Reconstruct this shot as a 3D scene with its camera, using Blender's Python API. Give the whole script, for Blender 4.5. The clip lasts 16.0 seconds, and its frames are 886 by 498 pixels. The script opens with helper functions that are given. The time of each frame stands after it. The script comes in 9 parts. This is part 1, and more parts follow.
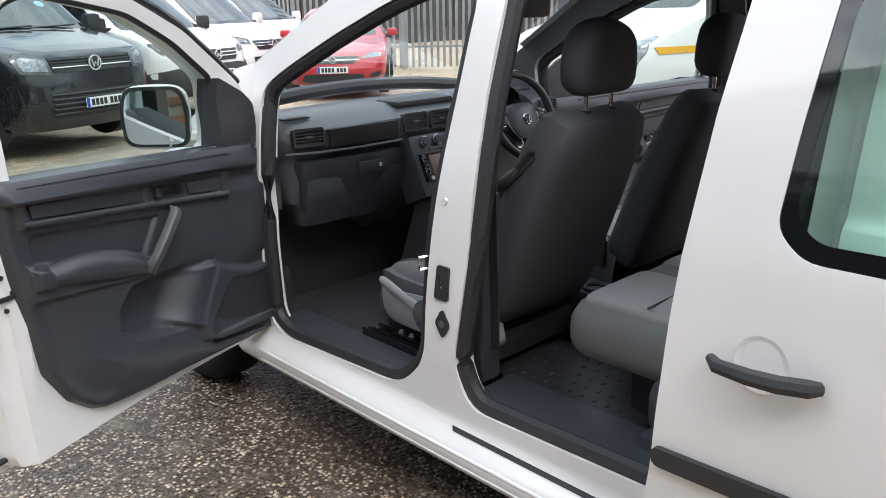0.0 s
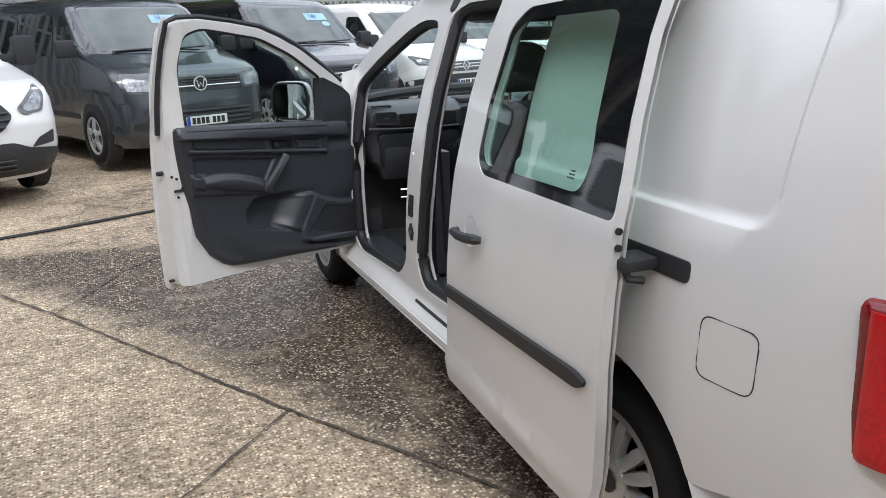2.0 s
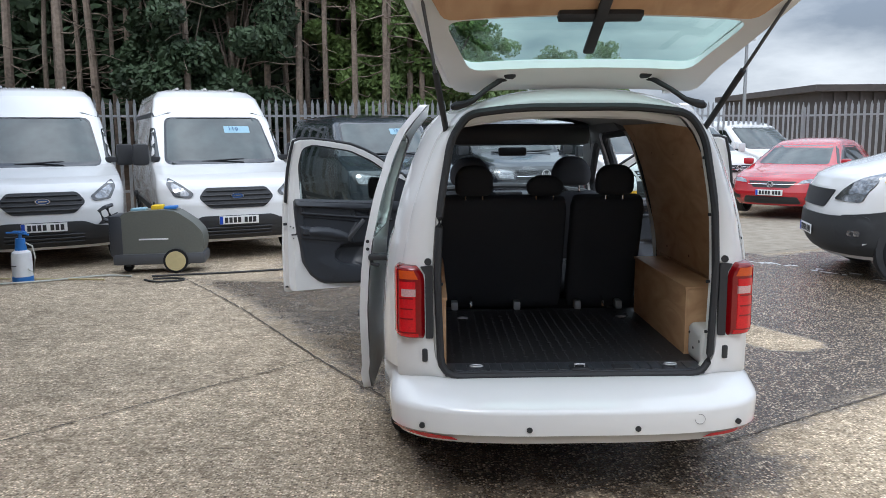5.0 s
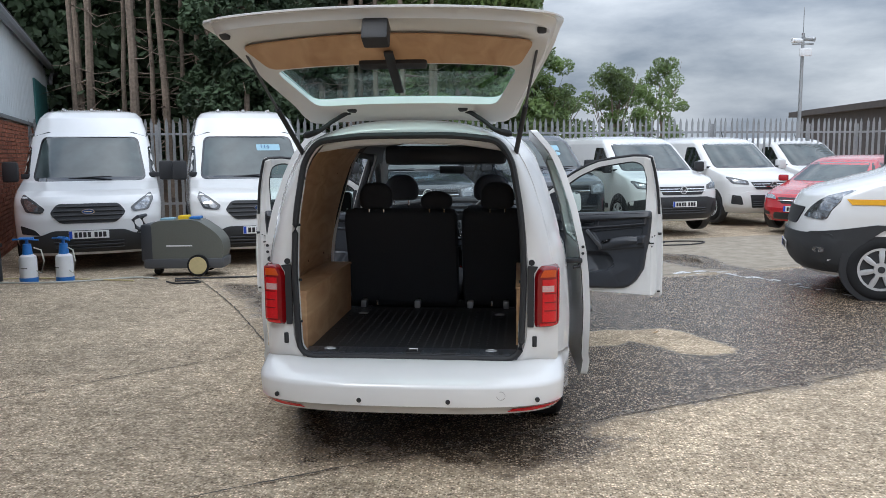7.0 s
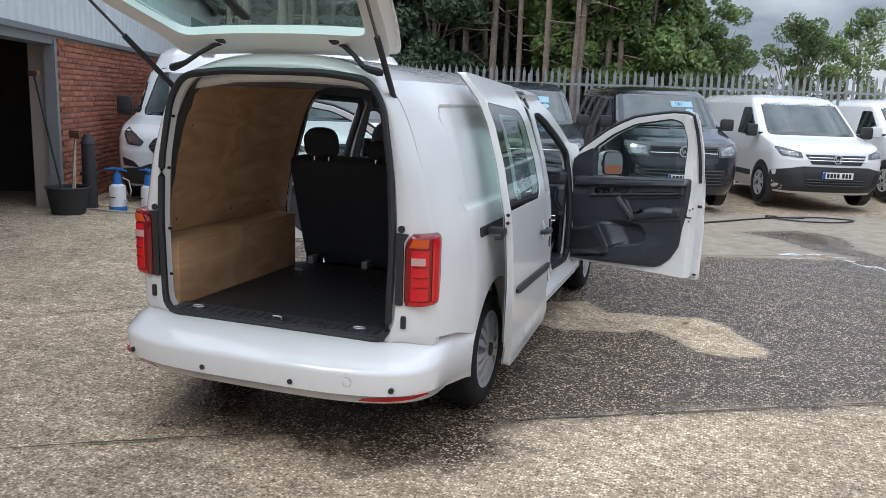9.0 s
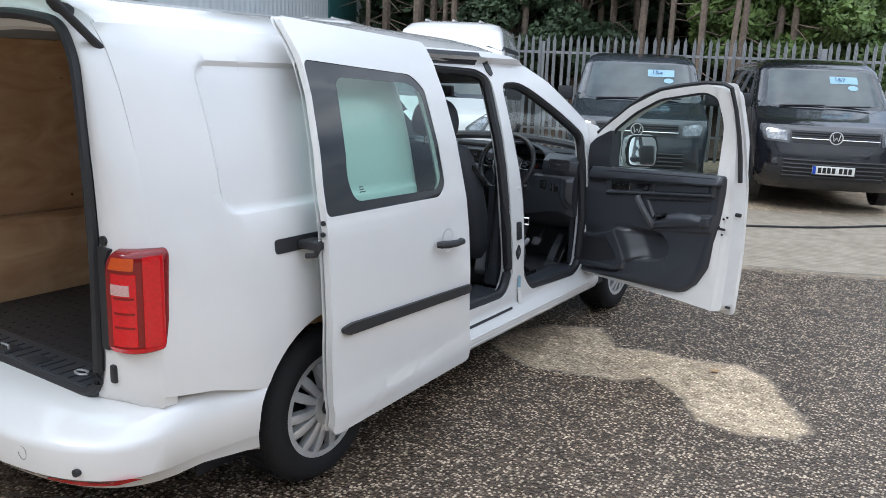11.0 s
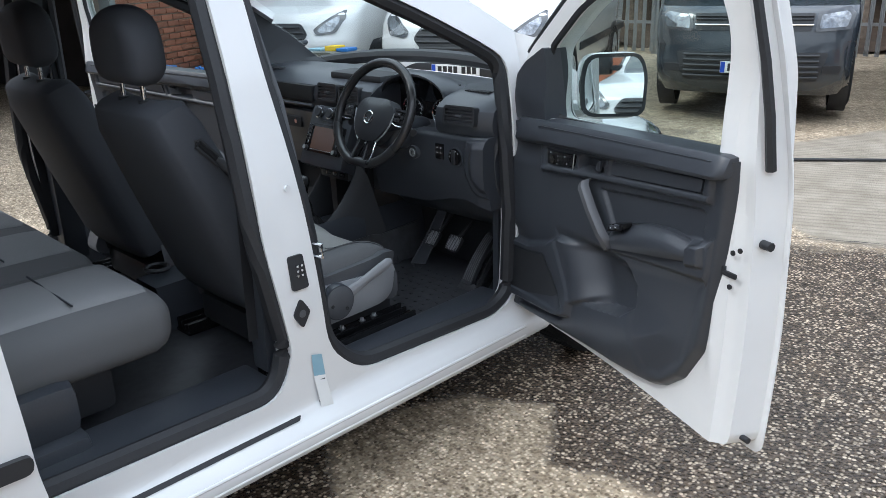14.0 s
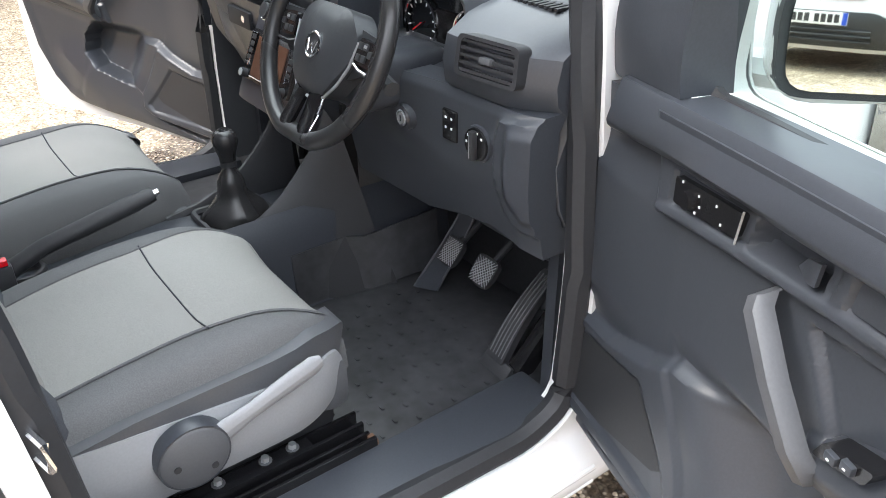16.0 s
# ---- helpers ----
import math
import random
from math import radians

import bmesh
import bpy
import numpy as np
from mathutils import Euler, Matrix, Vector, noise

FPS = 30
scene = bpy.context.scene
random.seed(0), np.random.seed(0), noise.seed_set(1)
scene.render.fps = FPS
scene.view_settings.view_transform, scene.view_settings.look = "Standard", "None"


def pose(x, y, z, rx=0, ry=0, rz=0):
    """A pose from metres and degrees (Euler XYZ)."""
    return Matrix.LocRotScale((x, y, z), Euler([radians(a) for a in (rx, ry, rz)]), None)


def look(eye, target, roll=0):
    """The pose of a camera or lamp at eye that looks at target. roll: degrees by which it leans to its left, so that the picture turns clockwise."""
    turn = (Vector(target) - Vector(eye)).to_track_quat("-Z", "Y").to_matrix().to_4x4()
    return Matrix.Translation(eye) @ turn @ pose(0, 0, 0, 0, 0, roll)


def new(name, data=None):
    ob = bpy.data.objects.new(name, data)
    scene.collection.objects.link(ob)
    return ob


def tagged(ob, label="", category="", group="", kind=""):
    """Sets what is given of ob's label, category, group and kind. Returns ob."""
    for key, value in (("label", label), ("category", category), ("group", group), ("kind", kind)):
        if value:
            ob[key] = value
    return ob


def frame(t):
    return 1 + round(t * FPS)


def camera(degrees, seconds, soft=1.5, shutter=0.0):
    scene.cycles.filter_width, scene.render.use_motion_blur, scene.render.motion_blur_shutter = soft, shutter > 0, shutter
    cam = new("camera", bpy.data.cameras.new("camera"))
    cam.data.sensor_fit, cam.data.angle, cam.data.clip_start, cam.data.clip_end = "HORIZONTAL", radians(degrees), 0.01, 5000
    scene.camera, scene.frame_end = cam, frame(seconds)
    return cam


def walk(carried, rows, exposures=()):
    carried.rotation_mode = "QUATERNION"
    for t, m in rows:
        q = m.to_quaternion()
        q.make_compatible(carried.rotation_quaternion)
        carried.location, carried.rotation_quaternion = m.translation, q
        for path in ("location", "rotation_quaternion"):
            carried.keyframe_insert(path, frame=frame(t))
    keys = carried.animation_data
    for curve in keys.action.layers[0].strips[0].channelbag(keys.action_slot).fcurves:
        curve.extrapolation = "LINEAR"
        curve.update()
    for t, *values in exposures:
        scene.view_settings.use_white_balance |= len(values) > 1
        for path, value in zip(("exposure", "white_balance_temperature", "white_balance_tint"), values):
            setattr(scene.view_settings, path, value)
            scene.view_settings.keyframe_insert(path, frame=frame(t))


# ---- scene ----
cam = camera(58.0, 16.0, 0.55)

PATH = [
    (0, (-2.251, 0.108, 1.496), (-0.927, 1.486, 0.907), -1.0),
    (0.5, (-2.329, -0.276, 1.519), (-1.161, 1.239, 0.934), -0.4),
    (1, (-2.221, -0.729, 1.51), (-1.215, 0.903, 0.941), -0.7),
    (1.5, (-2.15, -1.189, 1.507), (-1.276, 0.521, 0.948), -1.0),
    (2, (-2.022, -1.633, 1.536), (-1.283, 0.143, 0.991), -1.4),
    (2.5, (-1.835, -2.091, 1.558), (-1.227, -0.258, 1.039), -1.3),
    (3, (-1.683, -2.546, 1.553), (-1.212, -0.662, 1.075), -1.1),
    (3.5, (-1.431, -2.987, 1.572), (-1.092, -1.065, 1.138), -1.1),
    (4, (-1.16, -3.439, 1.586), (-0.945, -1.486, 1.21), -0.8),
    (4.5, (-0.913, -3.875, 1.596), (-0.804, -1.904, 1.278), -0.5),
    (7, (0.594, -4.954, 1.646), (0.402, -2.979, 1.4), -0.4),
    (7.5, (0.907, -4.766, 1.644), (0.627, -2.806, 1.367), 0.2),
    (8, (1.302, -4.591, 1.644), (0.912, -2.655, 1.329), 0.9),
    (10.5, (2.63, -2.659, 1.595), (1.651, -0.968, 1.166), 2.4),
    (11, (2.785, -2.207, 1.601), (1.73, -0.566, 1.163), 2.3),
    (11.5, (2.846, -1.724, 1.604), (1.723, -0.131, 1.154), 2.1),
    (12, (2.969, -1.28, 1.597), (1.784, 0.262, 1.13), 1.7),
    (12.5, (2.942, -0.83, 1.589), (1.711, 0.664, 1.089), 1.1),
    (13, (2.856, -0.39, 1.584), (1.587, 1.058, 1.042), 0.4),
    (13.5, (2.739, 0.057, 1.579), (1.444, 1.455, 0.974), -0.6),
    (14, (2.506, 0.454, 1.532), (1.181, 1.792, 0.858), -1.5),
    (14.5, (2.295, 0.802, 1.5), (0.946, 2.071, 0.744), -2.0),
    (15, (2.105, 1.12, 1.486), (0.738, 2.31, 0.639), -1.9),
    (15.5, (1.843, 1.408, 1.433), (0.464, 2.515, 0.499), -1.4),
    (16, (1.587, 1.633, 1.415), (0.201, 2.667, 0.41), -0.5),
]
walk(cam, [(r[0], look(*r[1:])) for r in PATH], [
    (0, 0.58, 6400, 11), (1.5, 0.27, 6400, 11), (3, 0.10, 6150, 10), (4.5, 0.0, 5950, 9), (7, -0.2, 6050, 9), (10.5, -0.05, 6000, 9), (12.5, 0.02, 5950, 9), (13.5, 0.05, 5950, 8), (14, 0.30, 5950, 8),
    (14.5, 0.45, 6000, 8), (15.2, 0.97, 6250, 10), (15.6, 1.42, 6450, 10.5), (16, 1.68, 6600, 11)])

# ---------------------------------------------------------------- light
world = bpy.data.worlds.new("sky")
scene.world = world
world.use_nodes = True
wn, wl = world.node_tree.nodes, world.node_tree.links
wn.clear()
w_out = wn.new("ShaderNodeOutputWorld")
w_bg = wn.new("ShaderNodeBackground")
sky = wn.new("ShaderNodeTexSky")
sky.sky_type, sky.sun_disc = "NISHITA", False
sky.sun_elevation, sky.sun_rotation = radians(48), radians(200)
sky.air_density, sky.dust_density, sky.ozone_density = 1.2, 2.5, 1.0
w_tc = wn.new("ShaderNodeTexCoord")
w_map = wn.new("ShaderNodeMapping")
w_map.inputs["Scale"].default_value = (1.6, 1.6, 5.0)
w_noise = wn.new("ShaderNodeTexNoise")
w_noise.inputs["Scale"].default_value, w_noise.inputs["Detail"].default_value = 1.7, 9.0
w_noise.inputs["Roughness"].default_value = 0.55
w_ramp = wn.new("ShaderNodeValToRGB")
w_ramp.color_ramp.elements[0].position, w_ramp.color_ramp.elements[0].color = 0.38, (3.3, 3.75, 4.5, 1)
w_ramp.color_ramp.elements[1].position, w_ramp.color_ramp.elements[1].color = 0.66, (10.6, 10.8, 11.0, 1)
w_mix = wn.new("ShaderNodeMixRGB")
w_mix.inputs["Fac"].default_value = 0.86
wl.new(w_tc.outputs["Generated"], w_map.inputs["Vector"])
wl.new(w_map.outputs["Vector"], w_noise.inputs["Vector"])
wl.new(w_noise.outputs["Fac"], w_ramp.inputs["Fac"])
wl.new(sky.outputs["Color"], w_mix.inputs["Color1"])
wl.new(w_ramp.outputs["Color"], w_mix.inputs["Color2"])
# an overcast sky is brighter overhead than at the horizon
w_sep = wn.new("ShaderNodeSeparateXYZ")
w_up = wn.new("ShaderNodeMapRange")
w_up.inputs["From Min"].default_value, w_up.inputs["From Max"].default_value = 0.12, 0.9
w_up.inputs["To Min"].default_value, w_up.inputs["To Max"].default_value = 0.72, 2.45
w_scale = wn.new("ShaderNodeVectorMath")
w_scale.operation = "SCALE"
wl.new(w_tc.outputs["Generated"], w_sep.inputs[0])
wl.new(w_sep.outputs["Z"], w_up.inputs["Value"])
wl.new(w_mix.outputs["Color"], w_scale.inputs[0])
wl.new(w_up.outputs[0], w_scale.inputs["Scale"])
wl.new(w_scale.outputs[0], w_bg.inputs["Color"])
w_bg.inputs["Strength"].default_value = 0.138
wl.new(w_bg.outputs["Background"], w_out.inputs["Surface"])

sun_data = bpy.data.lights.new("sun", "SUN")
sun_data.energy, sun_data.angle, sun_data.color = 0.8, radians(16), (1.0, 0.96, 0.9)
sun = new("sun", sun_data)
sun.matrix_world = look((-4.0, -9.0, 11.0), (0, 0, 0))


# ---------------------------------------------------------------- materials
def mat(name, color, rough=0.5, metal=0.0, scale=40.0, vary=0.08, bump=0.0, bump_scale=None, coat=0.0, spec=0.5, big=1.5):
    """A surface with two scales of variation and fine relief."""
    m = bpy.data.materials.new(name)
    m.use_nodes = True
    n, l = m.node_tree.nodes, m.node_tree.links
    b = n["Principled BSDF"]
    tc = n.new("ShaderNodeTexCoord")
    fine, broad = n.new("ShaderNodeTexNoise"), n.new("ShaderNodeTexNoise")
    fine.inputs["Scale"].default_value, fine.inputs["Detail"].default_value = scale, 6
    broad.inputs["Scale"].default_value, broad.inputs["Detail"].default_value = big, 4
    l.new(tc.outputs["Object"], fine.inputs["Vector"])
    l.new(tc.outputs["Object"], broad.inputs["Vector"])
    add = n.new("ShaderNodeMath")
    add.operation = "ADD"
    l.new(fine.outputs["Fac"], add.inputs[0])
    l.new(broad.outputs["Fac"], add.inputs[1])
    ramp = n.new("ShaderNodeMapRange")
    ramp.inputs["From Min"].default_value, ramp.inputs["From Max"].default_value = 0.6, 1.4
    ramp.inputs["To Min"].default_value, ramp.inputs["To Max"].default_value = 1 - vary, 1 + vary
    l.new(add.outputs[0], ramp.inputs["Value"])
    mul = n.new("ShaderNodeVectorMath")
    mul.operation = "SCALE"
    mul.inputs[0].default_value = color
    l.new(ramp.outputs[0], mul.inputs["Scale"])
    l.new(mul.outputs[0], b.inputs["Base Color"])
    rr = n.new("ShaderNodeMapRange")
    rr.inputs["To Min"].default_value, rr.inputs["To Max"].default_value = max(0.02, rough * 0.85), min(1, rough * 1.15)
    l.new(broad.outputs["Fac"], rr.inputs["Value"])
    l.new(rr.outputs[0], b.inputs["Roughness"])
    b.inputs["Metallic"].default_value = metal
    b.inputs["Specular IOR Level"].default_value = spec
    b.inputs["Coat Weight"].default_value = coat
    b.inputs["Coat Roughness"].default_value = 0.04
    if bump:
        bn = n.new("ShaderNodeBump")
        bn.inputs["Strength"].default_value, bn.inputs["Distance"].default_value = bump, min(0.002, 0.22 / (bump_scale or scale))
        src = fine
        if bump_scale:
            src = n.new("ShaderNodeTexNoise")
            src.inputs["Scale"].default_value = bump_scale
            l.new(tc.outputs["Object"], src.inputs["Vector"])
        l.new(src.outputs["Fac"], bn.inputs["Height"])
        l.new(bn.outputs["Normal"], b.inputs["Normal"])
    return m


def glass(name, tint, clear=0.8, rough=0.02, gloss=0.035):
    """A thin pane: part clear, part mirror, tinted."""
    m = bpy.data.materials.new(name)
    m.use_nodes = True
    n, l = m.node_tree.nodes, m.node_tree.links
    n.remove(n["Principled BSDF"])
    tr, gl, mx, fr = n.new("ShaderNodeBsdfTransparent"), n.new("ShaderNodeBsdfGlossy"), n.new("ShaderNodeMixShader"), n.new("ShaderNodeLayerWeight")
    tr.inputs["Color"].default_value = (*[c * clear for c in tint], 1)
    gl.inputs["Roughness"].default_value = rough
    gl.inputs["Color"].default_value = (0.95, 0.97, 1, 1)
    fr.inputs["Blend"].default_value = 0.5
    pw, sc = n.new("ShaderNodeMath"), n.new("ShaderNodeMath")
    pw.operation, sc.operation = "POWER", "MULTIPLY_ADD"
    pw.inputs[1].default_value, sc.inputs[1].default_value, sc.inputs[2].default_value = 5.0, 0.9, gloss
    l.new(fr.outputs["Facing"], pw.inputs[0])
    l.new(pw.outputs[0], sc.inputs[0])
    l.new(sc.outputs[0], mx.inputs[0])
    l.new(tr.outputs[0], mx.inputs[1])
    l.new(gl.outputs[0], mx.inputs[2])
    l.new(mx.outputs[0], n["Material Output"].inputs["Surface"])
    return m


M = {}
M["white"] = mat("white_paint", (0.70, 0.70, 0.695), 0.22, scale=6, vary=0.02, coat=0.8, big=0.7)
M["white_matt"] = mat("white_paint_inside", (0.70, 0.70, 0.69), 0.34, scale=10, vary=0.03, coat=0.2)
M["plastic"] = mat("black_plastic", (0.022, 0.023, 0.026), 0.55, scale=300, vary=0.15, bump=0.25, bump_scale=900)
M["trim"] = mat("charcoal_trim", (0.036, 0.040, 0.048), 0.35, scale=250, vary=0.15, bump=0.3, bump_scale=700, spec=0.5)
M["gloss_black"] = mat("gloss_black_plastic", (0.008, 0.008, 0.009), 0.2, scale=200, vary=0.1)
M["grille_mesh"] = mat("fine_speaker_mesh", (0.022, 0.023, 0.026), 0.5, scale=700, vary=0.5, bump=1.0, bump_scale=900)
# near-black tone that carries the shade inside open recesses
M["pocket"] = mat("recess_shade", (0.008, 0.008, 0.009), 0.85, scale=200, vary=0.2)
M["trim_grey"] = mat("grey_trim", (0.075, 0.078, 0.085), 0.5, scale=250, vary=0.1, bump=0.3, bump_scale=700)
M["rubber"] = mat("rubber_seal", (0.018, 0.019, 0.022), 0.6, scale=120, vary=0.2)
M["tyre"] = mat("tyre_rubber", (0.015, 0.015, 0.016), 0.8, scale=80, vary=0.3, bump=0.4, spec=0.25)
M["alloy"] = mat("silver_wheel_trim", (0.58, 0.59, 0.60), 0.3, metal=0.5, scale=60, vary=0.08)
M["chrome"] = mat("chrome", (0.75, 0.76, 0.78), 0.12, metal=1.0, scale=20, vary=0.05)
M["badge"] = mat("bright_badge", (0.72, 0.73, 0.75), 0.25, metal=0.3, scale=20, vary=0.05)
M["steel"] = mat("galvanised_steel", (0.36, 0.37, 0.38), 0.5, metal=0.55, scale=30, vary=0.2, bump=0.1)
M["fabric"] = mat("black_seat_fabric", (0.040, 0.043, 0.050), 0.9, scale=500, vary=0.35, bump=0.6, bump_scale=1200, spec=0.2)
# the same black cloth, lightened to carry the sheen on the front seats
M["fabric_back"] = mat("black_fabric_sheen", (0.054, 0.058, 0.067), 0.75, scale=500, vary=0.35, bump=0.6, bump_scale=1200, spec=0.35)
M["fabric_mid"] = mat("dark_grey_seat_fabric", (0.11, 0.111, 0.114), 0.9, scale=500, vary=0.3, bump=0.6, bump_scale=1200, spec=0.2)
M["fabric_grey"] = mat("grey_seat_fabric", (0.245, 0.240, 0.231), 0.9, scale=500, vary=0.3, bump=0.6, bump_scale=1200, spec=0.2)
M["carpet"] = mat("black_floor_rubber", (0.022, 0.0225, 0.025), 0.45, scale=90, vary=0.3, bump=0.3)
M["cab_rubber"] = mat("black_cab_floor_rubber", (0.034, 0.035, 0.038), 0.36, scale=30, vary=0.6, bump=0.3, big=5)
M["fabric_bench"] = mat("bench_seat_fabric", (0.20, 0.202, 0.206), 0.9, scale=500, vary=0.3, bump=0.6, bump_scale=1200, spec=0.2)
M["lining"] = mat("grey_headlining", (0.26, 0.265, 0.27), 0.9, scale=200, vary=0.08, bump=0.2)
M["red"] = mat("red_lens", (0.60, 0.003, 0.009), 0.15, scale=120, vary=0.25, coat=0.5, spec=0.4)
M["red_dark"] = mat("dark_red_lens", (0.20, 0.002, 0.004), 0.12, scale=120, vary=0.2, coat=0.3)
M["orange"] = mat("amber_lens", (0.60, 0.075, 0.006), 0.15, scale=120, vary=0.2, coat=0.25)
M["clear_lens"] = mat("clear_lens", (0.60, 0.36, 0.36), 0.12, metal=0.1, coat=1.0, scale=150, vary=0.3)
M["frit"] = mat("black_glass_border", (0.008, 0.009, 0.011), 0.04, scale=20, vary=0.1, spec=0.9)
M["dark_glass"] = mat("dark_tinted_glass", (0.012, 0.016, 0.017), 0.03, scale=20, vary=0.1, spec=0.8)
M["screen"] = mat("windscreen_glass", (0.045, 0.060, 0.060), 0.03, scale=3, vary=0.4, spec=0.6, coat=0.2)
M["green_glass"] = glass("green_tinted_glass", (0.66, 0.86, 0.78), 1.0, gloss=0.08)
M["clear_glass"] = glass("clear_glass", (0.68, 0.78, 0.75), 1.0)
M["screen_glass"] = glass("pale_windscreen_glass", (0.86, 0.92, 0.9), 1.0)
M["mirror"] = mat("mirror_glass", (0.9, 0.92, 0.93), 0.01, metal=1.0, scale=2, vary=0.01)
M["vw_grey"] = mat("dark_grey_paint", (0.030, 0.037, 0.045), 0.22, scale=6, vary=0.05, coat=0.8)
M["vw_black"] = mat("black_paint", (0.009, 0.010, 0.014), 0.18, scale=6, vary=0.05, coat=0.8)
M["astra"] = mat("red_paint", (0.42, 0.012, 0.02), 0.25, scale=6, vary=0.05, coat=0.9)
M["cladding"] = mat("unpainted_bumper_plastic", (0.03, 0.032, 0.035), 0.6, scale=200, vary=0.15, bump=0.2)
M["headlight"] = mat("headlight_glass", (0.22, 0.23, 0.245), 0.1, metal=0.75, scale=26, vary=0.75, coat=1.0, big=9)
M["head_dark"] = mat("headlight_bezel", (0.05, 0.052, 0.056), 0.12, scale=26, vary=0.5, coat=1.0, big=9)
M["plate"] = mat("white_number_plate", (0.72, 0.72, 0.70), 0.4, scale=20, vary=0.04)
M["plate_blue"] = mat("blue_plate_band", (0.01, 0.06, 0.42), 0.4, scale=20, vary=0.04)
M["ink"] = mat("black_characters", (0.015, 0.015, 0.016), 0.5, scale=20, vary=0.05)
M["sticker"] = mat("pale_blue_price_sticker", (0.26, 0.43, 0.52), 0.5, scale=30, vary=0.05)
M["sticker_ink"] = mat("dark_blue_print", (0.03, 0.08, 0.22), 0.5, scale=30, vary=0.05)
M["yellow"] = mat("yellow_stripe", (0.72, 0.36, 0.01), 0.4, scale=20, vary=0.05)
M["yellow_cloth"] = mat("yellow_sponge", (0.75, 0.5, 0.02), 0.9, scale=80, vary=0.2, bump=0.5)
M["blue_plastic"] = mat("blue_plastic", (0.03, 0.17, 0.5), 0.45, scale=40, vary=0.1)
M["white_plastic"] = mat("white_plastic", (0.75, 0.76, 0.77), 0.4, scale=30, vary=0.05)
M["washer"] = mat("grey_green_washer_hood", (0.115, 0.12, 0.105), 0.5, scale=50, vary=0.12, bump=0.1)
M["cream"] = mat("cream_wheel", (0.55, 0.46, 0.24), 0.5, scale=30, vary=0.1)
M["bark"] = mat("pine_bark", (0.20, 0.155, 0.12), 0.9, scale=14, vary=0.5, bump=0.9)
M["leaf"] = mat("dark_evergreen_leaves", (0.045, 0.074, 0.034), 0.65, scale=3, vary=0.65, big=0.6)
M["leaf_light"] = mat("broadleaf_foliage", (0.115, 0.175, 0.045), 0.6, scale=3, vary=0.6, big=0.6)
M["undergrowth"] = mat("leaf_litter_bank", (0.075, 0.05, 0.033), 0.95, scale=5, vary=0.6, bump=1.0)
# dark tone that carries the shade deep in the wood
M["shade"] = mat("wood_shade_tone", (0.022, 0.03, 0.02), 0.95, scale=2.2, vary=0.8, bump=1.0)
M["sheet"] = mat("white_profiled_cladding", (0.62, 0.66, 0.68), 0.45, scale=3, vary=0.06)
M["teal"] = mat("teal_opening_tone", (0.03, 0.13, 0.13), 0.5, scale=5, vary=0.1)
M["gutter"] = mat("grey_gutter", (0.2, 0.21, 0.22), 0.5, scale=10, vary=0.15)
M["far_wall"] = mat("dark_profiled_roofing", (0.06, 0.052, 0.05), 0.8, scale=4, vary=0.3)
M["rust"] = mat("rusty_iron", (0.12, 0.06, 0.035), 0.85, scale=30, vary=0.5, bump=0.5)
M["hose"] = mat("black_hose", (0.02, 0.02, 0.021), 0.6, scale=40, vary=0.2)
M["clear_hose"] = mat("pale_hose", (0.5, 0.5, 0.45), 0.4, scale=40, vary=0.1)
M["broom"] = mat("wooden_handle", (0.42, 0.27, 0.1), 0.6, scale=20, vary=0.2)
M["mortar"] = mat("mortar", (0.36, 0.31, 0.27), 0.9, scale=60, vary=0.15, bump=0.4)


def brick_material():
    m = mat("red_brick", (0.33, 0.12, 0.07), 0.85, scale=60, vary=0.2, bump=0.5)
    n, l = m.node_tree.nodes, m.node_tree.links
    info = n.new("ShaderNodeObjectInfo")
    hsv = n.new("ShaderNodeHueSaturation")
    r = n.new("ShaderNodeMapRange")
    r.inputs["To Min"].default_value, r.inputs["To Max"].default_value = 0.7, 1.25
    l.new(info.outputs["Random"], r.inputs["Value"])
    l.new(r.outputs[0], hsv.inputs["Value"])
    b = n["Principled BSDF"]
    src = b.inputs["Base Color"].links[0].from_socket
    l.new(src, hsv.inputs["Color"])
    l.new(hsv.outputs["Color"], b.inputs["Base Color"])
    return m


M["brick"] = brick_material()


def plywood():
    m = mat("plywood", (0.42, 0.25, 0.125), 0.6, scale=30, vary=0.1, bump=0.1)
    n, l = m.node_tree.nodes, m.node_tree.links
    b = n["Principled BSDF"]
    tc, mp = n.new("ShaderNodeTexCoord"), n.new("ShaderNodeMapping")
    mp.inputs["Scale"].default_value = (2, 0.9, 2.4)
    w = n.new("ShaderNodeTexNoise")
    w.inputs["Scale"].default_value, w.inputs["Detail"].default_value, w.inputs["Distortion"].default_value = 3.0, 8, 2.0
    l.new(tc.outputs["Object"], mp.inputs["Vector"])
    l.new(mp.outputs["Vector"], w.inputs["Vector"])
    ramp = n.new("ShaderNodeValToRGB")
    ramp.color_ramp.elements[0].position, ramp.color_ramp.elements[0].color = 0.3, (0.41, 0.235, 0.118, 1)
    ramp.color_ramp.elements[1].position, ramp.color_ramp.elements[1].color = 0.7, (0.57, 0.365, 0.205, 1)
    l.new(w.outputs["Fac"], ramp.inputs["Fac"])
    l.new(ramp.outputs["Color"], b.inputs["Base Color"])
    return m


M["ply"] = plywood()


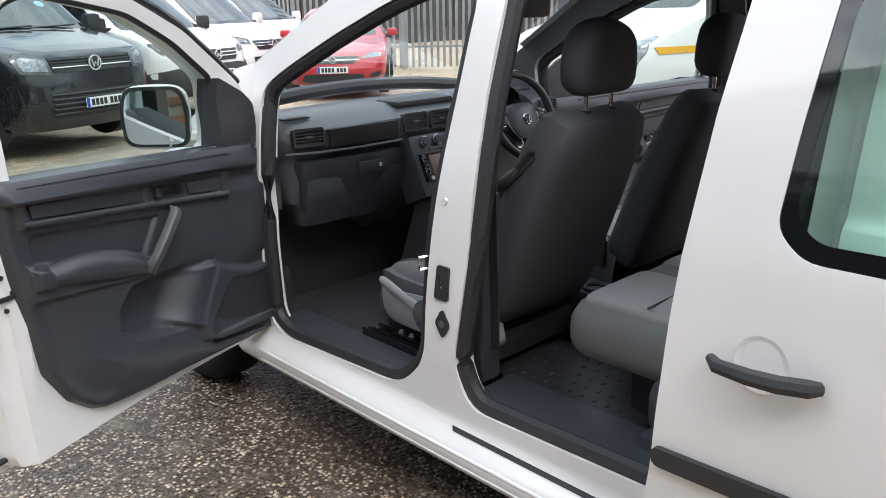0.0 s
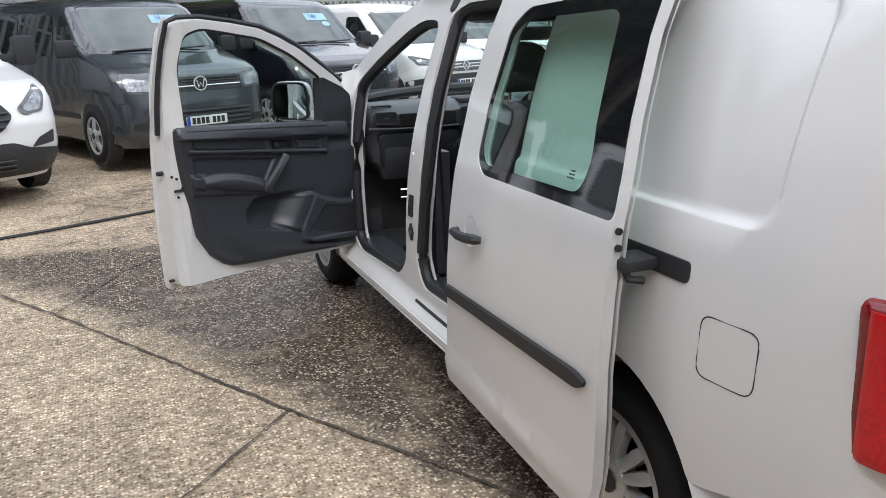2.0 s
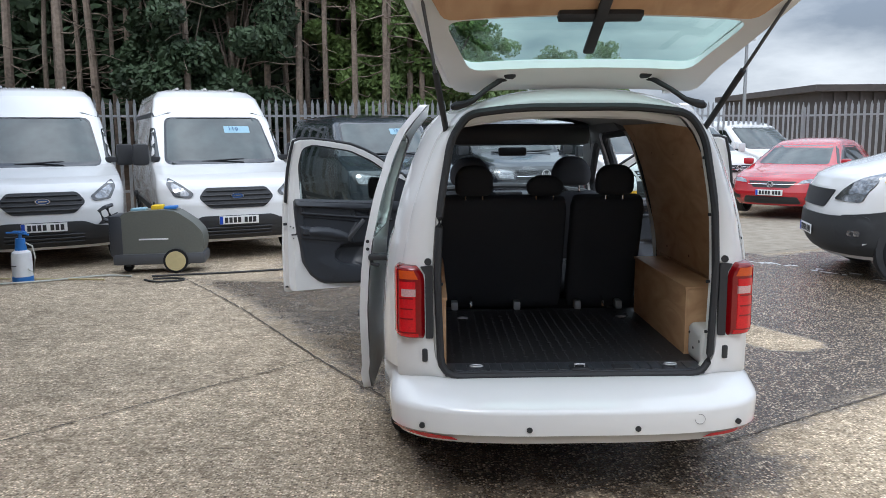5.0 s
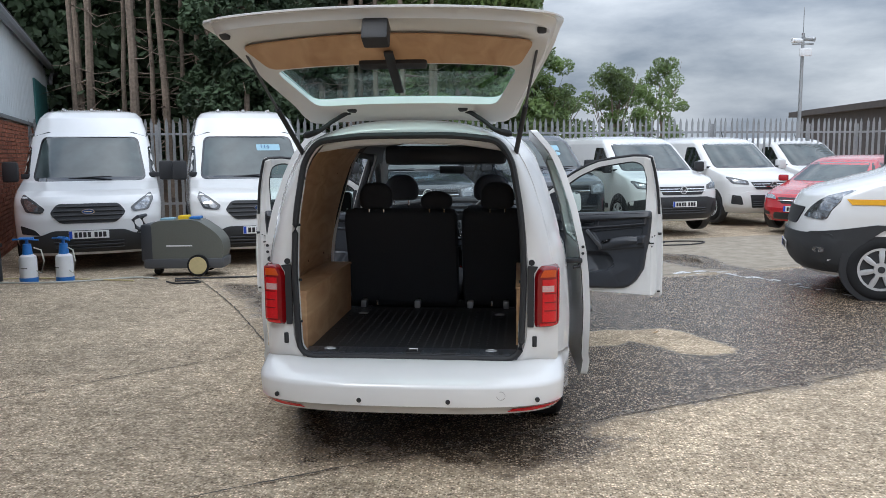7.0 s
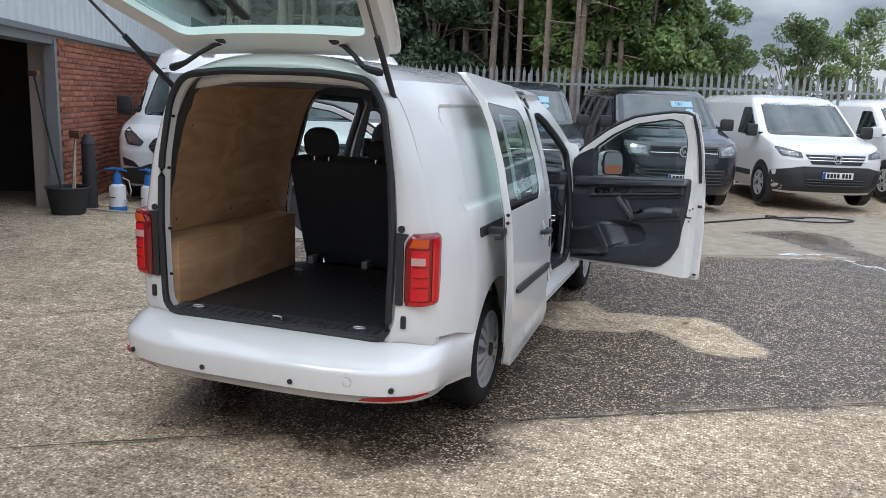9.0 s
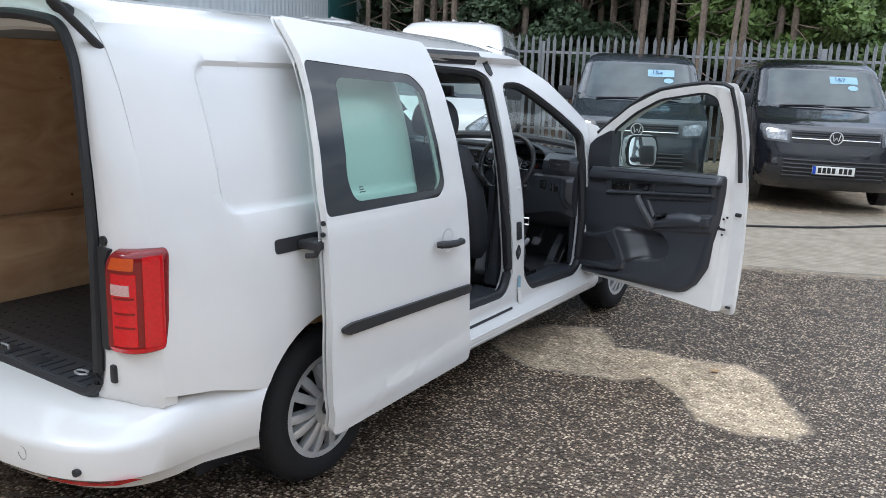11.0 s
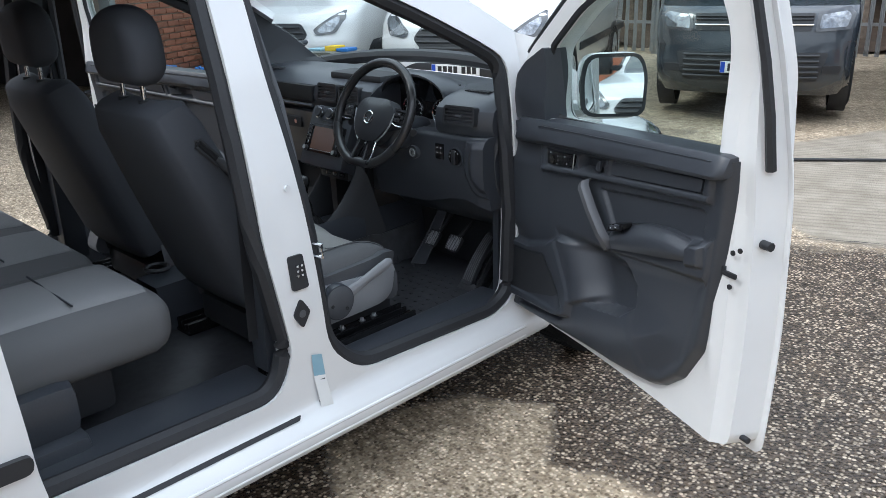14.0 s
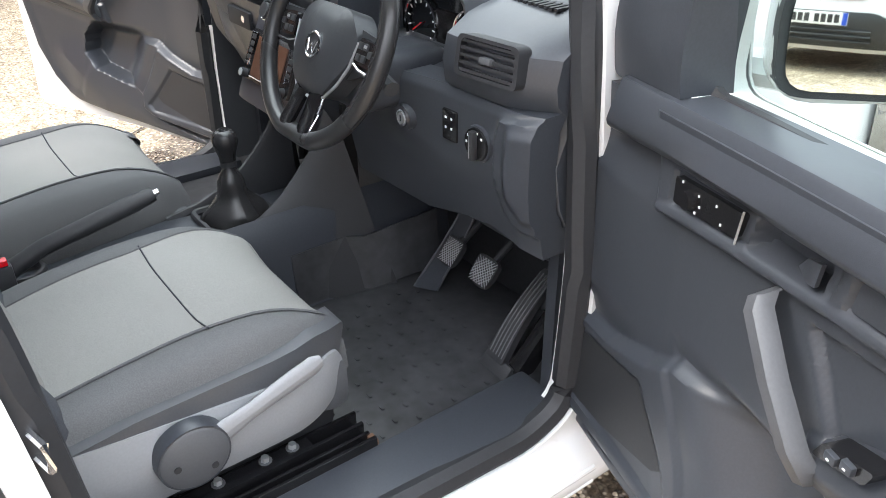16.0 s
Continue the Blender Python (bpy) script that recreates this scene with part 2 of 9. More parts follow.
def ground_material():
    """Exposed-aggregate concrete; the attribute 'wet' tells the damp areas, 'ridge' the tamped ones, 'pale' the smooth slabs."""
    m = bpy.data.materials.new("aggregate_concrete")
    m.use_nodes = True
    n, l = m.node_tree.nodes, m.node_tree.links
    b = n["Principled BSDF"]
    tc = n.new("ShaderNodeTexCoord")

    def tex(kind, scale, detail=5.0):
        t = n.new(kind)
        t.inputs["Scale"].default_value = scale
        if kind == "ShaderNodeTexNoise":
            t.inputs["Detail"].default_value = detail
        l.new(tc.outputs["Object"], t.inputs["Vector"])
        return t

    def ramp(src, a, ca, bpos, cb):
        r = n.new("ShaderNodeValToRGB")
        r.color_ramp.elements[0].position, r.color_ramp.elements[0].color = a, (*ca, 1)
        r.color_ramp.elements[1].position, r.color_ramp.elements[1].color = bpos, (*cb, 1)
        l.new(src, r.inputs["Fac"])
        return r.outputs["Color"]

    def mix(fac, c1, c2, kind="MIX"):
        x = n.new("ShaderNodeMixRGB")
        x.blend_type = kind
        if isinstance(fac, float):
            x.inputs["Fac"].default_value = fac
        else:
            l.new(fac, x.inputs["Fac"])
        l.new(c1, x.inputs["Color1"])
        l.new(c2, x.inputs["Color2"])
        return x.outputs["Color"]

    stones = tex("ShaderNodeTexVoronoi", 72.0)
    blot, mid, fine = tex("ShaderNodeTexNoise", 0.9, 7), tex("ShaderNodeTexNoise", 6.0, 8), tex("ShaderNodeTexNoise", 60.0, 6)
    grey = n.new("ShaderNodeSeparateColor")
    l.new(stones.outputs["Color"], grey.inputs[0])
    stone_col = ramp(grey.outputs[0], 0.16, (0.22, 0.172, 0.12), 0.92, (0.95, 0.84, 0.69))
    paste = ramp(fine.outputs["Fac"], 0.3, (0.30, 0.24, 0.17), 0.75, (0.62, 0.525, 0.40))
    edge = ramp(stones.outputs["Distance"], 0.36, (0, 0, 0), 0.58, (1, 1, 1))
    dry = mix(edge, stone_col, paste)
    dry = mix(0.5, dry, ramp(blot.outputs["Fac"], 0.35, (0.62, 0.58, 0.52), 0.66, (1.15, 1.1, 1.02)), "MULTIPLY")
    dry = mix(0.55, dry, ramp(mid.outputs["Fac"], 0.32, (0.52, 0.48, 0.43), 0.62, (1.14, 1.12, 1.08)), "MULTIPLY")
    speck = tex("ShaderNodeTexNoise", 19.0, 5)
    dry = mix(0.6, dry, ramp(speck.outputs["Fac"], 0.36, (0.60, 0.56, 0.51), 0.58, (1.12, 1.11, 1.09)), "MULTIPLY")
    pits = tex("ShaderNodeTexNoise", 42.0, 4)
    dry = mix(0.6, dry, ramp(pits.outputs["Fac"], 0.35, (0.22, 0.18, 0.145), 0.43, (1.08, 1.08, 1.08)), "MULTIPLY")
    mps, streak = n.new("ShaderNodeMapping"), n.new("ShaderNodeTexNoise")
    mps.inputs["Rotation"].default_value = (0, 0, radians(-6))
    mps.inputs["Scale"].default_value = (1.6, 34.0, 1.0)
    l.new(tc.outputs["Object"], mps.inputs["Vector"])
    l.new(mps.outputs["Vector"], streak.inputs["Vector"])
    streak.inputs["Scale"].default_value, streak.inputs["Detail"].default_value = 1.0, 3
    dry = mix(0.4, dry, ramp(streak.outputs["Fac"], 0.34, (0.66, 0.62, 0.57), 0.60, (1.12, 1.11, 1.09)), "MULTIPLY")
    wet_stone = ramp(grey.outputs[0], 0.36, (0.070, 0.051, 0.035), 0.97, (0.62, 0.51, 0.385))
    wet_col = mix(edge, wet_stone, ramp(fine.outputs["Fac"], 0.34, (0.030, 0.021, 0.014), 0.74, (0.15, 0.11, 0.077)))
    wet_col = mix(0.5, wet_col, ramp(mid.outputs["Fac"], 0.34, (0.42, 0.39, 0.36), 0.62, (1.25, 1.22, 1.18)), "MULTIPLY")

    def attr(name):
        a = n.new("ShaderNodeAttribute")
        a.attribute_name = name
        return a.outputs["Fac"]

    def mathn(op, a, c):
        x = n.new("ShaderNodeMath")
        x.operation = op
        for k, v in enumerate((a, c)):
            if isinstance(v, float):
                x.inputs[k].default_value = v
            else:
                l.new(v, x.inputs[k])
        return x.outputs[0]

    wob = mathn("ADD", mathn("MULTIPLY", mathn("SUBTRACT", mid.outputs["Fac"], 0.5), 0.8), mathn("MULTIPLY", mathn("SUBTRACT", fine.outputs["Fac"], 0.5), 0.5))
    wetv = mathn("ADD", attr("wet"), wob)
    sm = n.new("ShaderNodeMapRange")
    sm.interpolation_type = "SMOOTHSTEP"
    sm.inputs["From Min"].default_value, sm.inputs["From Max"].default_value = 0.34, 0.68
    l.new(wetv, sm.inputs["Value"])
    wet = sm.outputs[0]
    pale = ramp(mid.outputs["Fac"], 0.3, (0.24, 0.205, 0.155), 0.7, (0.36, 0.31, 0.245))
    sp = n.new("ShaderNodeMapRange")
    sp.inputs["From Min"].default_value, sp.inputs["From Max"].default_value = 0.4, 0.6
    l.new(mathn("ADD", attr("pale"), mathn("MULTIPLY", wob, 0.5)), sp.inputs["Value"])
    dry2 = mix(sp.outputs[0], dry, pale)
    mpr, wav = n.new("ShaderNodeMapping"), n.new("ShaderNodeTexWave")
    mpr.inputs["Rotation"].default_value = (0, 0, radians(66))
    l.new(tc.outputs["Object"], mpr.inputs["Vector"])
    l.new(mpr.outputs["Vector"], wav.inputs["Vector"])
    wav.inputs["Scale"].default_value, wav.inputs["Distortion"].default_value, wav.inputs["Detail"].default_value = 4.2, 1.2, 3
    groove = ramp(wav.outputs["Fac"], 0.1, (0.82, 0.80, 0.78), 0.5, (1, 1, 1))
    rdg = mix(attr("ridge"), dry2, mix(1.0, dry2, groove, "MULTIPLY"))
    col = mix(wet, rdg, wet_col)
    l.new(col, b.inputs["Base Color"])
    rr = n.new("ShaderNodeMapRange")
    rr.inputs["To Min"].default_value, rr.inputs["To Max"].default_value = 0.85, 0.26
    l.new(wet, rr.inputs["Value"])
    puddle = n.new("ShaderNodeMapRange")
    puddle.inputs["From Min"].default_value, puddle.inputs["From Max"].default_value = 1.15, 1.3
    puddle.inputs["To Min"].default_value, puddle.inputs["To Max"].default_value = 0.0, 0.9
    l.new(wetv, puddle.inputs["Value"])
    rough = mathn("MULTIPLY", rr.outputs[0], mathn("SUBTRACT", 1.0, puddle.outputs[0]))
    l.new(mathn("MAXIMUM", rough, 0.05), b.inputs["Roughness"])
    tcw, mp, wave = tc, n.new("ShaderNodeMapping"), n.new("ShaderNodeTexWave")
    mp.inputs["Rotation"].default_value = (0, 0, radians(66))
    l.new(tcw.outputs["Object"], mp.inputs["Vector"])
    l.new(mp.outputs["Vector"], wave.inputs["Vector"])
    wave.inputs["Scale"].default_value, wave.inputs["Distortion"].default_value, wave.inputs["Detail"].default_value = 4.2, 1.2, 3
    relief = mathn("SUBTRACT", mathn("MULTIPLY", fine.outputs["Fac"], 0.6), mathn("MULTIPLY", stones.outputs["Distance"], 0.9))
    relief = mathn("MULTIPLY", relief, mathn("SUBTRACT", 1.0, puddle.outputs[0]))
    relief = mathn("ADD", relief, mathn("MULTIPLY", mathn("MULTIPLY", wave.outputs["Fac"], 0.4), attr("ridge")))
    bump = n.new("ShaderNodeBump")
    bump.inputs["Strength"].default_value, bump.inputs["Distance"].default_value = 1.0, 0.007
    l.new(relief, bump.inputs["Height"])
    l.new(bump.outputs["Normal"], b.inputs["Normal"])
    return m


M["ground"] = ground_material()


# ---------------------------------------------------------------- mesh tools
def part(name, bm, material, parent=None, label="", smooth=True):
    """Links a bmesh as one mesh object under parent."""
    bmesh.ops.recalc_face_normals(bm, faces=bm.faces)
    me = bpy.data.meshes.new(name)
    bm.to_mesh(me)
    bm.free()
    me.materials.append(M[material] if isinstance(material, str) else material)
    if smooth:
        for p in me.polygons:
            p.use_smooth = True
        me.set_sharp_from_angle(angle=radians(38))
    ob = new(name, me)
    if parent is not None:
        ob.parent = parent
    if label:
        ob["label"] = label
    return ob


def thing(name, label, category, group="", at=None, kind=""):
    ob = new(name)
    if at is not None:
        ob.matrix_basis = at
    return tagged(ob, label, category, group, kind)


def box(bm, x0, x1, y0, y1, z0, z1, bevel=0.0, m=None):
    r = bmesh.ops.create_cube(bm, size=1)
    t = Matrix.Translation(((x0 + x1) / 2, (y0 + y1) / 2, (z0 + z1) / 2)) @ Matrix.Diagonal((x1 - x0, y1 - y0, z1 - z0, 1))
    bmesh.ops.transform(bm, matrix=(m or Matrix()) @ t, verts=r["verts"])
    if bevel:
        edges = list({e for v in r["verts"] for e in v.link_edges})
        bmesh.ops.bevel(bm, geom=edges, offset=bevel, segments=2, affect="EDGES", profile=0.6)
    return bm


def boxed(*a, **k):
    return box(bmesh.new(), *a, **k)


def cyl(bm, p, q, r0, r1=None, seg=14):
    p, q = Vector(p), Vector(q)
    d = q - p
    m = Matrix.Translation((p + q) / 2) @ d.to_track_quat("Z", "Y").to_matrix().to_4x4()
    bmesh.ops.create_cone(bm, cap_ends=True, segments=seg, radius1=r0, radius2=r0 if r1 is None else r1, depth=d.length, matrix=m)
    return bm


def tube(bm, pts, r, seg=8, closed=False, flat=1.0):
    """A round bar along points."""
    pts = [Vector(p) for p in pts]
    n = len(pts)
    rings = []
    up = Vector((0.03, 0.02, 1))
    for i, p in enumerate(pts):
        a = pts[(i - 1) % n] if closed or i > 0 else p
        b = pts[(i + 1) % n] if closed or i < n - 1 else p
        d = (b - a).normalized()
        s = d.cross(up)
        if s.length < 0.05:
            s = d.cross(Vector((1, 0, 0)))
        s.normalize()
        u = s.cross(d)
        rr = r[i] if isinstance(r, (list, tuple)) else r
        rings.append([bm.verts.new(p + (s * math.cos(2 * math.pi * k / seg) + u * flat * math.sin(2 * math.pi * k / seg)) * rr) for k in range(seg)])
    for i in range(n if closed else n - 1):
        a, b = rings[i], rings[(i + 1) % n]
        for k in range(seg):
            bm.faces.new((a[k], a[(k + 1) % seg], b[(k + 1) % seg], b[k]))
    if not closed:
        bm.faces.new(rings[0][::-1])
        bm.faces.new(rings[-1])
    return bm


def rnd(pts, r, seg=4):
    """The outline with its corners rounded."""
    out, n = [], len(pts)
    for i in range(n):
        p, a, b = Vector(pts[i]), Vector(pts[i - 1]), Vector(pts[(i + 1) % n])
        da, db = a - p, b - p
        k = min(r, da.length * 0.45, db.length * 0.45)
        s, e = p + da.normalized() * k, p + db.normalized() * k
        for j in range(seg + 1):
            t = j / seg
            out.append(tuple(s * (1 - t) ** 2 + p * 2 * t * (1 - t) + e * t * t))
    return out


def poly(outline, holes=(), cuts_a=(), cuts_b=()):
    """A flat filled outline (a, b, 0) with holes, cut along lines a = const and b = const so that it can be bent."""
    bm = bmesh.new()
    edges = []
    for loop in (outline, *holes):
        vs = [bm.verts.new((a, b, 0)) for a, b in loop]
        edges += [bm.edges.new((vs[i], vs[(i + 1) % len(vs)])) for i in range(len(vs))]
    bmesh.ops.triangle_fill(bm, use_beauty=True, edges=edges)
    for axis, cuts in ((Vector((1, 0, 0)), cuts_a), (Vector((0, 1, 0)), cuts_b)):
        for c in cuts:
            bmesh.ops.bisect_plane(bm, geom=bm.verts[:] + bm.edges[:] + bm.faces[:], dist=1e-5, plane_co=axis * c, plane_no=axis)
    return bm


def bend(bm, fn):
    for v in bm.verts:
        v.co = fn(v.co.x, v.co.y)
    return bm


def skirt(bm, move):
    """Turns the rim of a sheet inwards by the vector that move(co) gives."""
    rim = [e for e in bm.edges if e.is_boundary]
    r = bmesh.ops.extrude_edge_only(bm, edges=rim)
    for v in r["geom"]:
        if isinstance(v, bmesh.types.BMVert):
            v.co = v.co + Vector(move(v.co))
    return bm


def solid(bm, t):
    bmesh.ops.recalc_face_normals(bm, faces=bm.faces)
    bmesh.ops.solidify(bm, geom=bm.faces[:], thickness=t)
    return bm


def lerp(x, pts):
    return float(np.interp(x, [p[0] for p in pts], [p[1] for p in pts]))


def span(a, b, step):
    n = max(1, int(round((b - a) / step)))
    return [a + (b - a) * i / n for i in range(1, n)]


def loft(rows):
    """A sheet through rows of points."""
    bm = bmesh.new()
    vs = [[bm.verts.new(p) for p in row] for row in rows]
    for a, b in zip(vs, vs[1:]):
        for i in range(len(a) - 1):
            bm.faces.new((a[i], a[i + 1], b[i + 1], b[i]))
    return bm


def disc_ring(bm, r0, r1, y, depth, seg=40, cx=0.0, cz=0.0):
    """A flat ring that faces -y."""
    a = [[bm.verts.new((cx + r * math.sin(2 * math.pi * k / seg), y + d, cz + r * math.cos(2 * math.pi * k / seg))) for k in range(seg)]
         for r, d in ((r0, depth), (r0, 0), (r1, 0), (r1, depth))]
    for i in range(3):
        for k in range(seg):
            bm.faces.new((a[i][k], a[i][(k + 1) % seg], a[i + 1][(k + 1) % seg], a[i + 1][k]))
    return bm


def wheel(parent, m, radius, spokes, covers="alloy", double=True):
    """A wheel whose outer face looks along local -y: tyre and trim."""
    w = new("wheel")
    w.parent, w.matrix_basis = parent, m
    prof = [(0.64, 0.0), (0.70, -0.012), (0.85, -0.014), (0.95, 0.004), (1.0, 0.035), (1.0, 0.16), (0.95, 0.19), (0.7, 0.2)]
    bm = bmesh.new()
    seg = 56
    rings = [[bm.verts.new((radius * r * math.sin(2 * math.pi * k / seg), y, radius * r * math.cos(2 * math.pi * k / seg))) for k in range(seg)] for r, y in prof]
    for a, b in zip(rings, rings[1:]):
        for k in range(seg):
            bm.faces.new((a[k], a[(k + 1) % seg], b[(k + 1) % seg], b[k]))
    part("tyre", bm, "tyre", w)
    bm = bmesh.new()
    for k in range(52):
        a = 2 * math.pi * k / 52
        box(bm, -0.006, 0.006, 0.03, 0.165, radius * 0.985, radius * 1.008, m=Matrix.Rotation(a, 4, "Y"))
    part("tread", bm, "tyre", w)
    part("hub_back", cyl(bmesh.new(), (0, 0.075, 0), (0, 0.09, 0), radius * 0.66, seg=32), "rubber", w)
    bm = bmesh.new()
    disc_ring(bm, radius * 0.60, radius * 0.68, -0.006, 0.03)
    for k in range(spokes):
        a = 2 * math.pi * k / spokes
        for da in ((-0.19, 0.19) if double else (0,)):
            r = bmesh.new()
            prof_ = [(0.055, 0.011, -0.020), (0.11, 0.016, -0.022), (0.155, 0.019, -0.016), (radius * 0.60, 0.016, -0.006), (radius * 0.66, 0.022, -0.002)]
            if not double:
                prof_ = [(z_, w_ * 1.5, y_) for z_, w_, y_ in prof_]
            lo, mi, hi = [[r.verts.new((k_ * w_, y_ + (0.0 if k_ == 0 else 0.006), z_)) for z_, w_, y_ in prof_] for k_ in (-1, 0, 1)]
            lo2, hi2 = [[r.verts.new((v.co.x * 1.05, v.co.y + 0.03, v.co.z)) for v in row] for row in (lo, hi)]
            for A, B in ((lo2, lo), (lo, mi), (mi, hi), (hi, hi2)):
                for i in range(len(prof_) - 1):
                    r.faces.new((A[i], B[i], B[i + 1], A[i + 1]))
            bmesh.ops.transform(r, matrix=Matrix.Rotation(a + da, 4, "Y"), verts=r.verts)
            tmp = bpy.data.meshes.new("t")
            r.to_mesh(tmp)
            r.free()
            bm.from_mesh(tmp)
            bpy.data.meshes.remove(tmp)
    cyl(bm, (0, -0.02, 0), (0, 0.03, 0), 0.075, seg=24)
    part("wheel_trim", bm, covers, w, "silver multi-spoke wheel trim")
    bm = cyl(bmesh.new(), (0, -0.026, 0), (0, -0.018, 0), 0.036, seg=24)
    part("centre_cap", bm, "plastic", w)
    return w


def plate(parent, m, chars=7, band=True):
    """A number plate with plain bars in place of its characters."""
    p = new("number_plate")
    p.parent, p.matrix_basis = parent, m
    part("backing", boxed(-0.26, 0.26, -0.008, 0, -0.055, 0.055, bevel=0.004), "plate", p)
    x = -0.19
    for k in range(chars):
        if k == 4:
            x += 0.03
        part("character_bar", boxed(x, x + 0.042, -0.0105, -0.008, -0.036, 0.036), "ink", p)
        x += 0.057
    if band:
        part("band", boxed(-0.257, -0.215, -0.0105, -0.008, -0.052, 0.052), "plate_blue", p)
    return p


# ---------------------------------------------------------------- parked vehicles
def vehicle(name, label, category, at, spec, group="parked vehicles"):
    """A closed van or car built from level sections; its front looks along local -y, its nose is at y = 0."""
    v = thing(name, label, category, group, at)
    L, W = spec["length"], spec["width"]
    yf, wz, dz, n = spec["front"], spec["sides"], spec["depth"], spec.get("power", 2.6)
    ztop = yf[-1][0]
    paint = spec["paint"]

    def half(z):
        return lerp(z, wz) * W

    def front(x, z):
        w = half(z)
        k = min(1.0, abs(x) / w)
        return lerp(z, yf) + lerp(z, dz) * (1 - (1 - k ** n) ** (1 / n))

    zs = sorted(set([z for z, _ in yf] + [z for z, _ in wz] + span(yf[0][0], ztop, 0.07) + [yf[0][0], ztop]))
    rows = []
    for z in zs:
        w = half(z)
        row = []
        for k in range(-14, 15):
            x = w * math.sin(k / 14 * math.pi / 2)
            row.append((x, front(x, z), z))
        rear = L - lerp(z, spec.get("rear", [(0, 0)]))
        y0 = row[-1][1]
        for f in (0.2, 0.45, 0.7, 0.93):
            row.append((w, y0 + (rear - y0) * f, z))
        row.append((w * 0.93, rear, z))
        row.append((0, rear + 0.02, z))
        row.append((-w * 0.93, rear, z))
        for f in (0.93, 0.7, 0.45, 0.2):
            row.append((-w, y0 + (rear - y0) * f, z))
        row.append(row[0])
        rows.append(row)
    bm = loft(rows)
    bm.verts.ensure_lookup_table()
    m = len(rows[0])
    bm.faces.new([bm.verts[len(bm.verts) - m + i] for i in range(m - 1)])
    bmesh.ops.remove_doubles(bm, verts=bm.verts, dist=1e-4)
    part("body", bm, paint, v)

    def patch(pname, outline, material, out=0.012, label="", r=0.04, parent=None, holes=()):
        outline = rnd(outline, r) if r else outline
        xs, zz = [p[0] for p in outline], [p[1] for p in outline]
        bm = poly(outline, holes, span(min(xs), max(xs), 0.09), span(min(zz), max(zz), 0.06))
        bend(bm, lambda a, b: Vector((a, front(a, b) - out, b)))
        skirt(bm, lambda co: (0, out + 0.03, 0))
        return part(pname, bm, material, parent or v, label)

    def sided(pname, side, outline, material, out=0.008, label="", r=0.04, parent=None):
        outline = rnd(outline, r) if r else outline
        ys, zz = [p[0] for p in outline], [p[1] for p in outline]
        bm = poly(outline, (), span(min(ys), max(ys), 0.15), span(min(zz), max(zz), 0.08))

        def at_side(a, b):
            w = half(b)
            y0 = front(w, b)
            if a < y0:
                k = max(0.0, min(1.0, 1 - (y0 - a) / max(1e-3, lerp(b, dz))))
                q = 1 - max(0.0, (lerp(b, yf) + lerp(b, dz) - a) / max(1e-3, lerp(b, dz)))
                q = min(1.0, max(0.0, q))
                w = w * (1 - (1 - q) ** n) ** (1 / n)
            return Vector((side * (w + out), a, b))
        bend(bm, at_side)
        skirt(bm, lambda co: (-side * (out + 0.03), 0, 0))
        return part(pname, bm, material, parent or v, label)

    def bars(pname, z0, z1, count, xw, material, out, thick, parent=None):
        for i in range(count):
            z = z0 + (z1 - z0) * (i + 0.5) / count
            w = xw(z) if callable(xw) else xw
            pts = [(x, front(x, z) - out, z) for x in [w * (k / 6 - 1) for k in range(13)]]
            part(pname, tube(bmesh.new(), pts, thick, seg=6), material, parent or v)

    for side in (-1, 1):
        for y in spec["axles"]:
            r = spec["wheel"]
            zc = r
            arch = cyl(bmesh.new(), (side * (half(0.6) - 0.16), y, zc + 0.02), (side * (half(0.6) + 0.006), y, zc + 0.02), r * 1.17, seg=36)
            part("wheel_arch", arch, spec.get("arch", "plastic"), v)
            wheel(v, Matrix.Translation((side * (half(0.6) + 0.02), y, zc)) @ Matrix.Rotation(radians(90 * side), 4, "Z"), r, spec.get("spokes", 5), double=spec.get("double", True))
    return v, patch, sided, bars, front, half


def emblem(parent, kind, x, y, z, size):
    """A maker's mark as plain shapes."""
    e = new("emblem")
    e.parent = parent
    bm = bmesh.new()
    if kind == "oval":
        cyl(bm, (0, 0.02, 0), (0, -0.012, 0), size, seg=28)
        bmesh.ops.scale(bm, vec=(1, 1, 0.42), verts=bm.verts)
        part("disc", bm, "sticker_ink", e)
        bm = bmesh.new()
        disc_ring(bm, size * 0.88, size, -0.016, 0.02, 28)
        bmesh.ops.scale(bm, vec=(1, 1, 0.42), verts=bm.verts)
        part("ring", bm, "chrome", e)
        part("bar", boxed(-size * 0.55, size * 0.55, -0.018, -0.01, -size * 0.08, size * 0.08), "chrome", e)
    else:
        part("disc", cyl(bmesh.new(), (0, 0.02, 0), (0, -0.006, 0), size, seg=28), "plastic", e)
        part("ring", disc_ring(bmesh.new(), size * 0.84, size, -0.014, 0.02, 28), "badge", e)
        bm = bmesh.new()
        for sx in (-1, 1):
            tube(bm, [(sx * size * 0.55, -0.014, size * 0.5), (sx * size * 0.3, -0.014, -size * 0.5), (0, -0.014, size * 0.1)], size * 0.085, seg=6)
        part("bar", bm, "badge", e)
    e.matrix_basis = Matrix.Translation((x, y, z))
    return e


